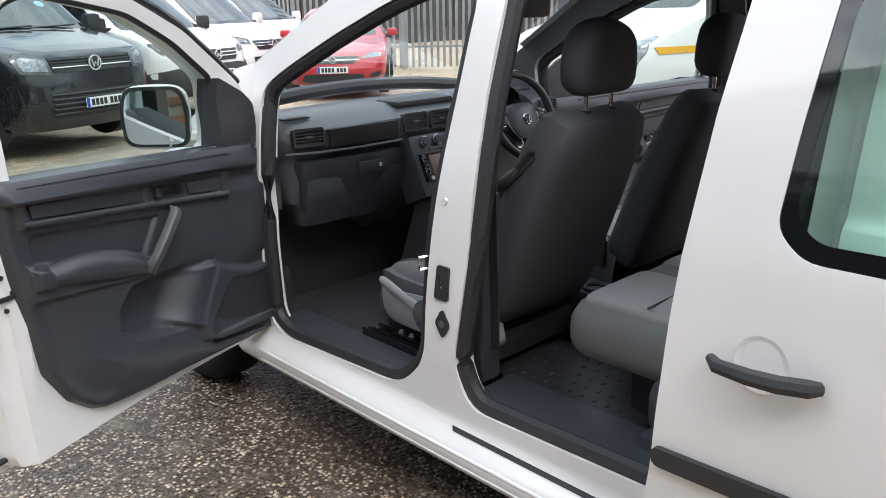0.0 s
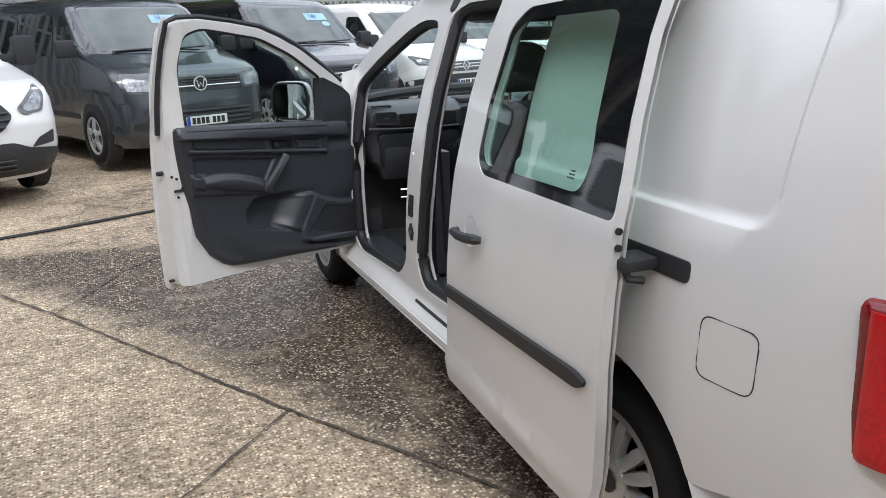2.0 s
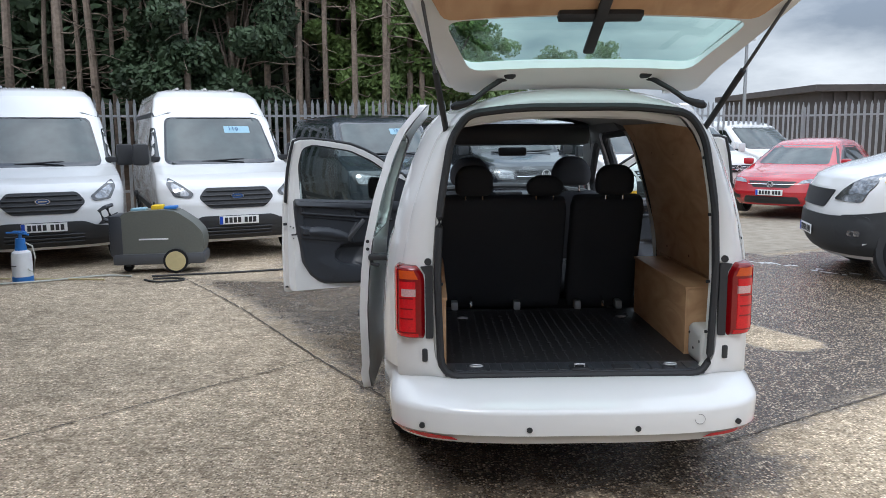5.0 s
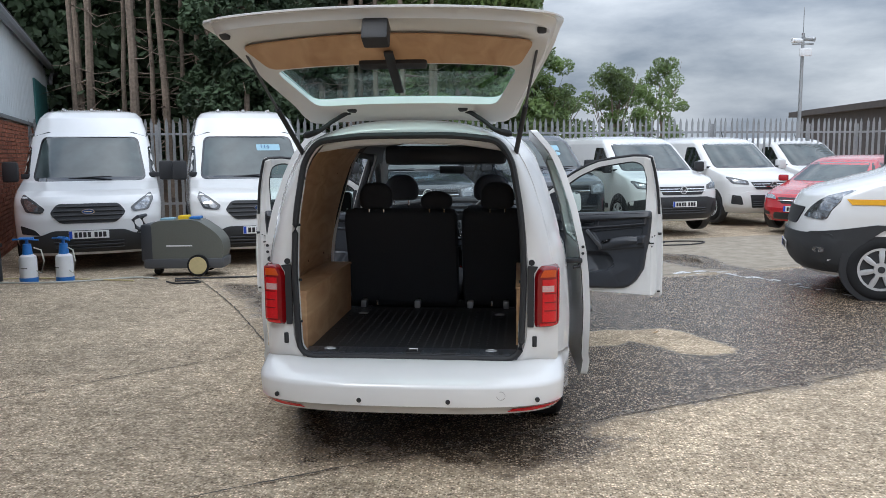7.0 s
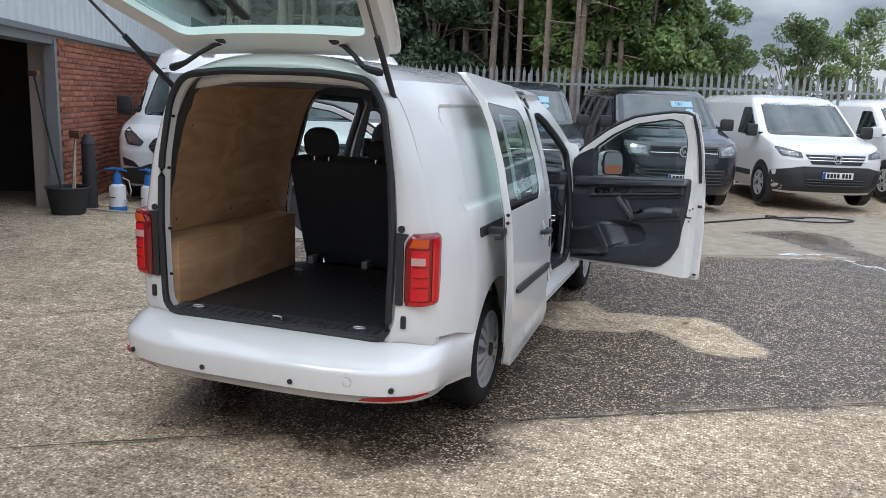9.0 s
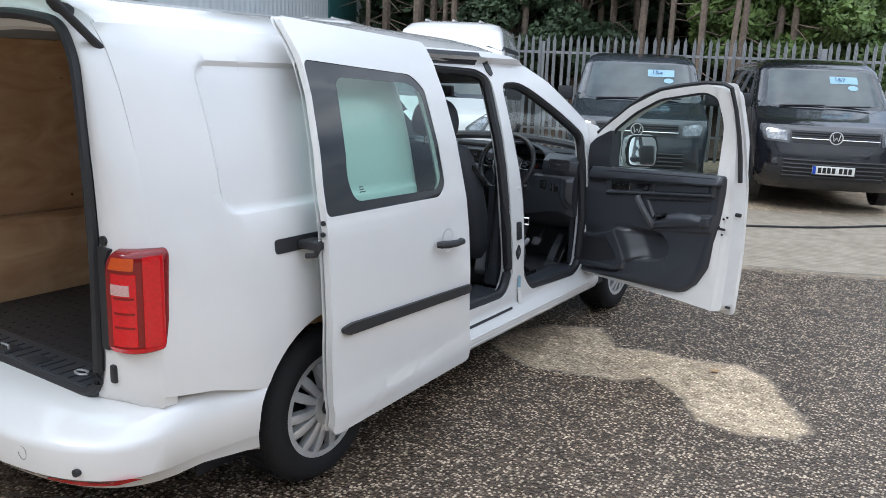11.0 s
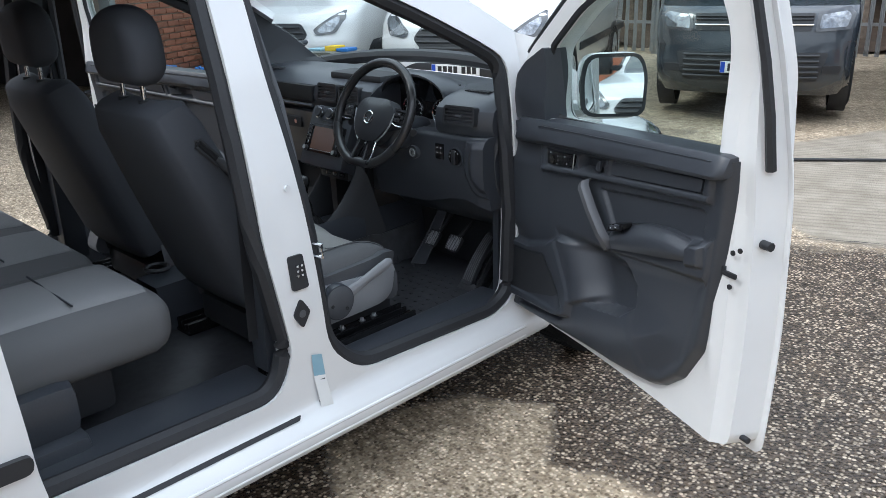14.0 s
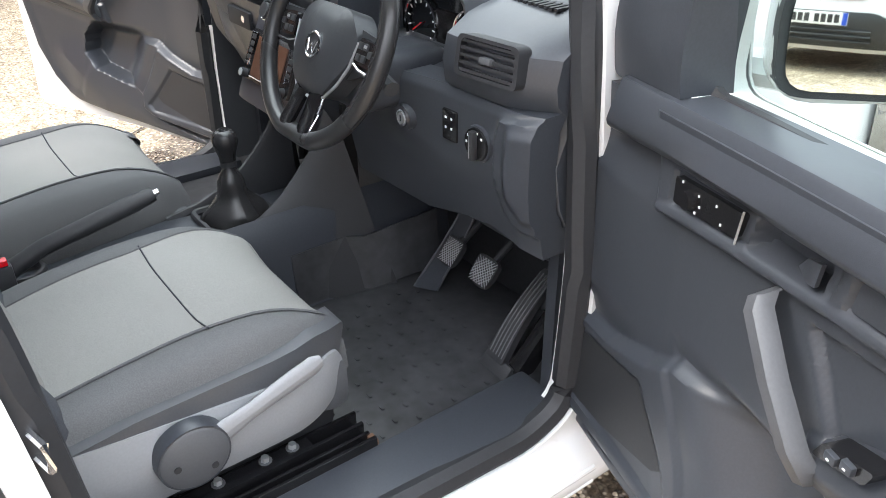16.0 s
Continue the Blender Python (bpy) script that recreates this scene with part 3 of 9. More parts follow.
def mirror_pod(parent, side, x, y, z, paint="plastic", size=(0.2, 0.12, 0.26)):
    e = new("door_mirror")
    e.parent = parent
    bm = boxed(-size[0] / 2, size[0] / 2, -size[1] / 2, size[1] / 2, -size[2] / 2, size[2] / 2, bevel=0.045)
    part("housing", bm, paint, e)
    part("arm", boxed(-side * 0.2 - 0.06, -side * 0.2 + 0.12 * (side > 0) + 0.06, -0.03, 0.03, -0.1, -0.03, bevel=0.01), "plastic", e)
    part("glass", boxed(-size[0] / 2 + 0.02, size[0] / 2 - 0.02, size[1] / 2, size[1] / 2 + 0.006, -size[2] / 2 + 0.03, size[2] / 2 - 0.03), "mirror", e)
    e.matrix_basis = Matrix.Translation((x, y, z))


def text_on(parent, body, m, size, material):
    c = bpy.data.curves.new("price_text", "FONT")
    c.body, c.size, c.align_x, c.align_y, c.extrude = body, size, "CENTER", "CENTER", 0.001
    ob = new("price_text", c)
    c.materials.append(M[material])
    ob.parent, ob.matrix_basis = parent, m
    return ob


FORD = dict(length=5.0, width=1.0, paint="white", wheel=0.33, axles=(0.98, 3.95), spokes=5,
            front=[(0.20, 0.16), (0.32, 0.05), (0.50, 0.0), (0.72, 0.02), (0.92, 0.10), (1.02, 0.20), (1.10, 0.40), (1.20, 0.85), (1.24, 1.02), (1.86, 1.72), (1.95, 1.85), (2.20, 2.12), (2.30, 2.32), (2.35, 2.6)],
            sides=[(0.20, 0.88), (0.4, 0.96), (0.9, 0.99), (1.2, 0.96), (1.9, 0.86), (2.2, 0.78), (2.30, 0.70), (2.35, 0.52)],
            depth=[(0.2, 0.42), (0.9, 0.42), (1.1, 0.34), (1.3, 0.30), (1.9, 0.24), (2.35, 0.3)], power=2.7)


def ford_van(at, price, arch_dark):
    v, patch, sided, bars, front, half = vehicle("parked_van", "white high-roof panel van with black grille, parked by the fence", "van", at, FORD)
    patch("windscreen", [(-0.765, 1.245), (0.765, 1.245), (0.675, 1.87), (-0.675, 1.87)], "screen", 0.011, "dark reflecting windscreen", r=0.1)
    patch("windscreen_edge", [(-0.80, 1.22), (0.80, 1.22), (0.70, 1.895), (-0.70, 1.895)], "frit", 0.006, r=0.1)
    for sx in (-1, 1):
        tube_pts = [(sx * 0.05 + k * 0.1 - 0.25, front(0.3, 1.26) - 0.03 - 0.004 * k, 1.255 + 0.006 * k) for k in range(6)]
        part("wiper", tube(bmesh.new(), tube_pts, 0.011, seg=6), "plastic", v)
    grille = patch("grille", [(-0.36, 0.66), (0.36, 0.66), (0.50, 0.80), (0.40, 0.93), (-0.40, 0.93), (-0.50, 0.80)], "plastic", 0.012, "black bar grille", r=0.05)
    bars("grille_bar", 0.68, 0.92, 4, lambda z: 0.40 if abs(z - 0.8) > 0.08 else 0.45, "cladding", 0.022, 0.013)
    patch("bumper", [(-0.90, 0.24), (0.90, 0.24), (0.93, 0.46), (0.60, 0.50), (0.46, 0.56), (-0.46, 0.56), (-0.60, 0.50), (-0.93, 0.46)], "cladding", 0.02, "dark grey unpainted bumper", r=0.05)
    bars("intake_bar", 0.28, 0.42, 3, 0.45, "plastic", 0.032, 0.012)
    for sx in (-1, 1):
        patch("headlight", [(sx * 0.55, 0.86), (sx * 0.60, 0.80), (sx * 0.80, 0.82), (sx * 0.88, 0.98), (sx * 0.84, 1.07), (sx * 0.70, 0.98)], "head_dark", 0.014, "clear headlight", r=0.03)
        patch("headlight_glass", [(sx * 0.60, 0.86), (sx * 0.64, 0.825), (sx * 0.77, 0.84), (sx * 0.83, 0.95), (sx * 0.81, 1.01), (sx * 0.71, 0.95)], "headlight", 0.02, r=0.03)
        patch("fog_surround", [(sx * 0.62, 0.50), (sx * 0.86, 0.52), (sx * 0.88, 0.64), (sx * 0.70, 0.58)], "plastic", 0.014, r=0.02)
        sided("side_window", sx, [(1.15, 1.25), (1.98, 1.27), (1.98, 1.74), (1.72, 1.74)], "dark_glass", 0.006, "dark cab side window", r=0.05)
        sided("side_moulding", sx, [(1.5, 0.55), (4.9, 0.55), (4.9, 0.64), (1.5, 0.64)], "cladding", 0.012, r=0.02)
        sided("roof_stripe", sx, [(1.9, 1.90), (4.9, 1.90), (4.9, 1.97), (1.9, 1.97)], "cladding", 0.008, r=0.02)
        mirror_pod(v, sx, sx * 1.10, 1.22, 1.36, size=(0.22, 0.14, 0.3))
    for k in (-0.42, 0.0, 0.42):
        part("roof_rib", boxed(k - 0.02, k + 0.02, 2.35, 4.9, 2.33, 2.362, bevel=0.008), "white", v)
    emblem(v, "oval", 0, front(0, 0.82) - 0.03, 0.82, 0.085)
    plate(v, Matrix.Translation((0, front(0, 0.50) - 0.03, 0.50)))
    if price:
        sticker = part("price_sticker", poly(rnd([(0.12, 1.66), (0.50, 1.66), (0.50, 1.76), (0.12, 1.76)], 0.01), (), span(0.12, 0.5, 0.08), ()), "sticker", v, "pale blue price sticker")
        for w in sticker.data.vertices:
            w.co = Vector((w.co.x, front(w.co.x, w.co.y) - 0.012, w.co.y))
        slope = math.degrees(math.atan2(0.62, 0.70))
        text_on(v, price, Matrix.Translation((0.31, front(0.31, 1.71) - 0.018, 1.71)) @ Matrix.Rotation(radians(slope), 4, "X") @ Matrix.Rotation(radians(12), 4, "Y"), 0.115, "sticker_ink")
    return v


VW = dict(length=5.1, width=0.95, paint="vw_grey", wheel=0.335, axles=(0.93, 3.93), spokes=5,
          front=[(0.22, 0.14), (0.34, 0.04), (0.50, 0.0), (0.70, 0.02), (0.86, 0.05), (0.98, 0.09), (1.06, 0.16), (1.12, 0.32), (1.20, 0.66), (1.28, 0.98), (1.80, 1.62), (1.90, 1.82), (1.95, 2.1), (1.975, 2.6)],
          sides=[(0.22, 0.9), (0.4, 0.97), (0.9, 1.0), (1.25, 0.97), (1.8, 0.86), (1.9, 0.78), (1.95, 0.68), (1.975, 0.4)],
          depth=[(0.2, 0.36), (0.9, 0.34), (1.2, 0.28), (1.9, 0.2)], power=2.8)


def vw_van(at, paint, bumper, price, label, gloss_wheels):
    spec = dict(VW, paint=paint, double=gloss_wheels)
    v, patch, sided, bars, front, half = vehicle("parked_van", label, "van", at, spec)
    patch("windscreen_edge", [(-0.80, 1.27), (0.80, 1.27), (0.72, 1.83), (-0.72, 1.83)], "frit", 0.002, r=0.08)
    patch("windscreen", [(-0.76, 1.30), (0.76, 1.30), (0.69, 1.80), (-0.69, 1.80)], "screen", 0.006, "windscreen with pale sky reflections", r=0.08)
    for sx in (-1, 1):
        pts = [(sx * 0.3 + k * 0.1 - 0.3, front(0.3, 1.30) - 0.025, 1.295 + 0.004 * k) for k in range(7)]
        part("wiper", tube(bmesh.new(), pts, 0.011, seg=6), "plastic", v)
    patch("grille", [(-0.52, 0.84), (0.52, 0.84), (0.55, 1.0), (-0.55, 1.0)], "plastic", 0.012, "black grille with chrome strips", r=0.02)
    bars("grille_strip", 0.885, 0.905, 1, 0.54, "chrome", 0.02, 0.008)
    bars("grille_bar", 0.93, 0.99, 2, 0.53, "plastic", 0.02, 0.008)
    patch("bumper", [(-0.92, 0.26), (0.92, 0.26), (0.94, 0.74), (0.70, 0.80), (-0.70, 0.80), (-0.94, 0.74)], bumper, 0.014, "front bumper", r=0.04)
    patch("lower_intake", [(-0.62, 0.36), (0.62, 0.36), (0.70, 0.64), (-0.70, 0.64)], "plastic", 0.02, "slatted black air intake", r=0.03)
    bars("intake_bar", 0.38, 0.64, 5, 0.62, "cladding", 0.03, 0.014)
    for sx in (-1, 1):
        patch("headlight", [(sx * 0.56, 0.83), (sx * 0.86, 0.85), (sx * 0.90, 0.99), (sx * 0.84, 1.06), (sx * 0.57, 1.01)], "head_dark", 0.014, "clear rectangular headlight", r=0.02)
        patch("headlight_glass", [(sx * 0.59, 0.86), (sx * 0.83, 0.875), (sx * 0.86, 0.98), (sx * 0.82, 1.02), (sx * 0.60, 0.985)], "headlight", 0.02, r=0.02)
        patch("fog_light", [(sx * 0.66, 0.44), (sx * 0.82, 0.44), (sx * 0.82, 0.52), (sx * 0.66, 0.52)], "plastic", 0.024, r=0.02)
        sided("side_window", sx, [(1.0, 1.24), (1.92, 1.24), (1.92, 1.72), (1.55, 1.74)], "dark_glass", 0.006, "dark cab side window", r=0.05)
        sided("rear_side_window", sx, [(2.08, 1.24), (3.3, 1.24), (3.3, 1.72), (2.08, 1.74)], "dark_glass", 0.006, r=0.05)
        sided("rear_side_window", sx, [(3.45, 1.24), (4.8, 1.24), (4.8, 1.72), (3.45, 1.72)], "dark_glass", 0.006, r=0.05)
        sided("side_moulding", sx, [(1.4, 0.5), (4.9, 0.5), (4.9, 0.57), (1.4, 0.57)], "cladding", 0.01, r=0.02)
        mirror_pod(v, sx, sx * 1.06, 1.22, 1.34, size=(0.22, 0.13, 0.2))
    emblem(v, "ring", 0, front(0, 0.92) - 0.03, 0.92, 0.085)
    plate(v, Matrix.Translation((0, front(0, 0.50) - 0.042, 0.50)))
    if price:
        sticker = part("price_sticker", poly(rnd([(0.12, 1.62), (0.50, 1.62), (0.50, 1.72), (0.12, 1.72)], 0.01), (), span(0.12, 0.5, 0.08), ()), "sticker", v, "pale blue price sticker")
        for w in sticker.data.vertices:
            w.co = Vector((w.co.x, front(w.co.x, w.co.y) - 0.012, w.co.y))
        text_on(v, price, Matrix.Translation((0.31, front(0.31, 1.67) - 0.018, 1.67)) @ Matrix.Rotation(radians(40), 4, "X") @ Matrix.Rotation(radians(12), 4, "Y"), 0.115, "sticker_ink")
        part("round_sticker", bend(poly([(0.42 + 0.07 * math.cos(a / 8 * math.pi), 1.565 + 0.035 * math.sin(a / 8 * math.pi)) for a in range(16)]), lambda a, b: Vector((a, front(a, b) - 0.012, b))), "sticker", v)
    return v


VIVARO = dict(length=5.0, width=0.95, paint="white", wheel=0.335, axles=(0.90, 4.1), spokes=5, arch="plastic",
              front=[(0.22, 0.14), (0.34, 0.03), (0.55, 0.0), (0.80, 0.03), (0.95, 0.10), (1.05, 0.26), (1.12, 0.55), (1.20, 0.95), (1.74, 1.70), (1.84, 1.92), (1.90, 2.2), (1.92, 2.6)],
              sides=[(0.22, 0.9), (0.4, 0.98), (0.9, 1.0), (1.2, 0.97), (1.75, 0.86), (1.84, 0.78), (1.90, 0.66), (1.92, 0.4)],
              depth=[(0.2, 0.5), (0.9, 0.48), (1.2, 0.36), (1.9, 0.24)], power=2.4)


def vivaro(at, bumper, label):
    v, patch, sided, bars, front, half = vehicle("parked_van", label, "van", at, VIVARO)
    patch("windscreen_edge", [(-0.80, 1.19), (0.80, 1.19), (0.70, 1.77), (-0.70, 1.77)], "frit", 0.002, r=0.08)
    patch("windscreen", [(-0.77, 1.21), (0.77, 1.21), (0.68, 1.75), (-0.68, 1.75)], "screen", 0.006, "windscreen reflecting the sky", r=0.08)
    patch("grille", [(-0.42, 0.74), (0.42, 0.74), (0.52, 0.90), (-0.52, 0.90)], "plastic", 0.012, r=0.02)
    bars("grille_strip", 0.78, 0.88, 2, 0.48, "chrome", 0.02, 0.009)
    patch("bumper", [(-0.94, 0.26), (0.94, 0.26), (0.94, 0.62), (0.55, 0.70), (-0.55, 0.70), (-0.94, 0.62)], bumper, 0.014, r=0.04)
    patch("lower_intake", [(-0.5, 0.34), (0.5, 0.34), (0.56, 0.62), (-0.56, 0.62)], "plastic", 0.02, r=0.03)
    bars("intake_bar", 0.36, 0.5, 3, 0.5, "cladding", 0.03, 0.014)
    for sx in (-1, 1):
        patch("headlight", [(sx * 0.56, 0.84), (sx * 0.86, 0.86), (sx * 0.92, 0.98), (sx * 0.90, 1.02), (sx * 0.58, 0.93)], "head_dark", 0.014, "clear headlight", r=0.02)
        patch("headlight_glass", [(sx * 0.62, 0.87), (sx * 0.84, 0.89), (sx * 0.88, 0.97), (sx * 0.64, 0.92)], "headlight", 0.02, r=0.02)
        patch("fog_surround", [(sx * 0.68, 0.40), (sx * 0.88, 0.42), (sx * 0.88, 0.62), (sx * 0.74, 0.6)], "plastic", 0.022, r=0.03)
        sided("side_window", sx, [(1.28, 1.17), (2.2, 1.19), (2.2, 1.67), (1.86, 1.67)], "dark_glass", 0.016, "dark cab side window", r=0.05)
        sided("side_moulding", sx, [(1.4, 0.42), (4.9, 0.42), (4.9, 0.52), (1.4, 0.52)], "cladding", 0.01, r=0.02)
        mirror_pod(v, sx, sx * 1.06, 1.2, 1.26, "white" if bumper == "white" else "plastic", size=(0.2, 0.13, 0.22))
    emblem(v, "ring", 0, front(0, 0.83) - 0.03, 0.83, 0.075)
    plate(v, Matrix.Translation((0, front(0, 0.56) - 0.042, 0.56)))
    part("aerial", cyl(bmesh.new(), (0, 2.0, 1.9), (0, 2.1, 2.06), 0.008, seg=6), "plastic", v)
    return v


ASTRA = dict(length=4.37, width=0.90, paint="astra", wheel=0.315, axles=(0.86, 3.52), spokes=5,
             front=[(0.18, 0.12), (0.3, 0.03), (0.45, 0.0), (0.62, 0.05), (0.72, 0.16), (0.80, 0.42), (0.90, 0.95), (0.95, 1.15), (1.30, 1.85), (1.40, 2.1), (1.46, 2.5), (1.48, 2.8)],
             sides=[(0.18, 0.9), (0.35, 0.98), (0.7, 1.0), (0.93, 0.97), (1.3, 0.77), (1.42, 0.66), (1.48, 0.4)],
             rear=[(0.0, 0.05), (0.5, 0.0), (0.95, 0.1), (1.3, 0.55), (1.48, 1.0)],
             depth=[(0.2, 0.5), (0.7, 0.55), (0.95, 0.4), (1.5, 0.3)], power=2.2)


def hatchback(at):
    v, patch, sided, bars, front, half = vehicle("parked_car", "red hatchback car parked beside the white vans", "car", at, ASTRA)
    patch("windscreen", [(-0.70, 0.96), (0.70, 0.96), (0.58, 1.33), (-0.58, 1.33)], "screen", 0.004, r=0.06)
    patch("grille", [(-0.34, 0.54), (0.34, 0.54), (0.46, 0.66), (-0.46, 0.66)], "plastic", 0.01, r=0.02)
    bars("grille_strip", 0.59, 0.61, 1, 0.44, "chrome", 0.02, 0.01)
    patch("lower_intake", [(-0.55, 0.22), (0.55, 0.22), (0.5, 0.36), (-0.5, 0.36)], "plastic", 0.01, r=0.03)
    for sx in (-1, 1):
        patch("headlight", [(sx * 0.48, 0.62), (sx * 0.80, 0.64), (sx * 0.84, 0.76), (sx * 0.55, 0.68)], "headlight", 0.012, "clear headlight", r=0.02)
        patch("fog_light", [(sx * 0.62, 0.30), (sx * 0.8, 0.31), (sx * 0.8, 0.40), (sx * 0.62, 0.36)], "plastic", 0.012, r=0.02)
        sided("side_window", sx, [(1.45, 0.97), (3.5, 1.0), (3.2, 1.32), (2.05, 1.32)], "dark_glass", 0.004, "dark side windows", r=0.05)
        mirror_pod(v, sx, sx * 0.98, 1.5, 1.0, "astra", size=(0.2, 0.12, 0.14))
    emblem(v, "ring", 0, front(0, 0.6) - 0.03, 0.6, 0.06)
    plate(v, Matrix.Translation((0, front(0, 0.44) - 0.03, 0.44)))
    return v


TRANSIT = dict(FORD, length=5.6, width=1.03, wheel=0.345, axles=(0.86, 4.2), spokes=7, double=False,
               front=[(0.24, 0.16), (0.36, 0.05), (0.55, 0.0), (0.75, 0.02), (0.98, 0.07), (1.12, 0.15), (1.20, 0.32), (1.34, 0.85), (1.40, 1.05), (2.0, 1.75), (2.1, 1.95), (2.4, 2.4), (2.5, 2.9)],
               sides=[(0.24, 0.9), (0.4, 0.97), (0.9, 1.0), (1.3, 0.96), (2.0, 0.88), (2.4, 0.8), (2.5, 0.6)],
               depth=[(0.2, 0.50), (0.9, 0.50), (1.2, 0.42), (1.4, 0.30), (2.5, 0.24)], power=2.2)


def large_van(at):
    v, patch, sided, bars, front, half = vehicle("parked_van", "large white van with black bumper and yellow stripe on its side", "van", at, TRANSIT)
    patch("windscreen", [(-0.82, 1.42), (0.82, 1.42), (0.74, 1.98), (-0.74, 1.98)], "screen", 0.006, r=0.08)
    patch("grille", [(-0.45, 0.78), (0.45, 0.78), (0.6, 0.98), (-0.6, 0.98)], "plastic", 0.012, r=0.04)
    patch("bumper", [(-0.99, 0.28), (0.99, 0.28), (1.0, 0.72), (0.6, 0.70), (-0.6, 0.70), (-1.0, 0.72)], "cladding", 0.02, "black unpainted bumper", r=0.04)
    for sx in (-1, 1):
        patch("headlight", [(sx * 0.62, 0.88), (sx * 0.94, 0.86), (sx * 0.985, 1.05), (sx * 0.97, 1.2), (sx * 0.78, 1.06)], "headlight", 0.014, "clear headlight", r=0.03)
        sided("front_cladding", sx, [(0.14, 0.30), (0.62, 0.30), (0.66, 0.6), (0.86, 0.76), (1.2, 0.76), (1.2, 0.80), (0.8, 0.82), (0.16, 0.72)], "cladding", 0.016, "black bumper corner and arch edge", r=0.02)
        sided("fog_light", sx, [(0.2, 0.5), (0.3, 0.5), (0.3, 0.56), (0.2, 0.56)], "headlight", 0.022, r=0.02)
        sided("rear_cladding", sx, [(1.44, 0.32), (5.4, 0.32), (5.4, 0.5), (1.5, 0.52)], "cladding", 0.014, r=0.02)
        sided("side_stripe", sx, [(0.55, 1.03), (5.4, 1.03), (5.4, 1.09), (0.5, 1.09)], "yellow", 0.008, "yellow side stripe", r=0.005)
        sided("side_window", sx, [(1.2, 1.36), (2.1, 1.36), (2.1, 1.9), (1.8, 1.9)], "dark_glass", 0.006, r=0.05)
        mirror_pod(v, sx, sx * 1.16, 1.3, 1.52, size=(0.22, 0.14, 0.34))
    plate(v, Matrix.Translation((0, front(0, 0.5) - 0.03, 0.5)))
    return v


def stand(x, y, yaw, z=0.0):
    return Matrix.Translation((x, y, z)) @ Matrix.Rotation(radians(yaw), 4, "Z")


ford_van(stand(-5.45, 5.72, 26), "", True)
ford_van(stand(-3.22, 6.50, 24), "11995", True)
vw_van(stand(-0.92, 8.22, 21), "vw_grey", "vw_grey", "15495", "dark grey panel van with chrome grille strips, parked by the fence", False)
vw_van(stand(1.36, 9.42, 20), "vw_black", "vw_black", "16750", "glossy black crew van with chrome grille strips, parked by the fence", True)
vivaro(stand(3.78, 11.06, 20), "cladding", "white panel van with dark unpainted bumper, parked in the row")
vivaro(stand(6.15, 13.25, 20), "white", "white panel van with body-coloured bumper, parked in the row")
vivaro(stand(8.55, 15.4, 20), "white", "white panel van with body-coloured bumper, parked in the row")
hatchback(stand(6.0, 11.3, -42))
large_van(stand(3.82, 5.08, -103))
ford_van(stand(7.6, 0.2, -92), "", True)


# ---------------------------------------------------------------- ground
def sdf(pts, pg):
    """Signed distances of many points to a closed outline, positive inside."""
    pts, pg = np.asarray(pts, float), np.asarray(pg, float)
    best, odd = np.full(len(pts), 1e9), np.zeros(len(pts), bool)
    for a, b in zip(np.roll(pg, 1, 0), pg):
        d = b - a
        t = np.clip(((pts - a) @ d) / max(1e-12, d @ d), 0, 1)
        best = np.minimum(best, np.hypot(*(pts - a - t[:, None] * d).T))
        with np.errstate(divide="ignore", invalid="ignore"):
            odd ^= ((a[1] > pts[:, 1]) != (b[1] > pts[:, 1])) & (pts[:, 0] < d[0] * (pts[:, 1] - a[1]) / (d[1] if d[1] else 1e-12) + a[0])
    return np.where(odd, best, -best)


def soft(pts, pg, w):
    return 0.5 + 0.5 * np.clip(sdf(pts, pg) / w, -1, 1)


WET = [(-3.4, 4.9), (-1.55, 1.55), (-1.2, 0.6), (-0.9, -0.2), (-0.7, -1.0), (0.4, -0.7), (1.14, -0.2), (2.2, 0.5), (3.3, 1.15), (7.0, 3.4), (7.0, 8.0), (3.0, 5.9), (1.9, 5.4), (0.9, 4.9), (-1.0, 4.6)]
DAMP = [(-3.0, 4.9), (-1.9, 3.0), (-1.0, 2.4), (-0.2, 4.0), (-0.6, 8.5), (-3.2, 7.0)]
DAMP_REAR = [(-1.3, -0.9), (-0.2, -0.4), (0.9, -0.15), (1.3, -0.45), (1.05, -0.85), (0.6, -1.05), (0.0, -1.0), (-0.5, -1.15)]
DRY = [(0.567, 1.80), (0.54, 2.14), (0.70, 2.41), (1.0, 2.55), (1.2, 2.24), (1.35, 2.31), (1.665, 2.32), (1.90, 2.42), (2.07, 2.29), (2.22, 2.0), (2.39, 1.73), (2.32, 1.55), (2.12, 1.45), (1.87, 1.495), (1.77, 1.70), (1.52, 1.90), (1.41, 1.73), (1.11, 1.65), (0.94, 1.60)]
SLAB = [(1.0, 5.0), (2.0, 5.45), (7.0, 8.2), (9.0, 13.0), (4.0, 11.0), (0.2, 9.0), (-0.6, 6.6)]
PUDDLE = [(2.3, 7.9), (2.8, 7.35), (3.1, 6.6), (3.55, 6.5), (3.9, 5.6), (4.1, 5.7), (3.6, 7.0), (3.55, 8.0), (3.3, 8.4), (3.0, 8.5)]
RIDGED = [(-2.6, 4.7), (-0.8, 4.6), (1.2, 5.1), (2.8, 6.4), (2.4, 9.4), (-3.0, 7.6)]

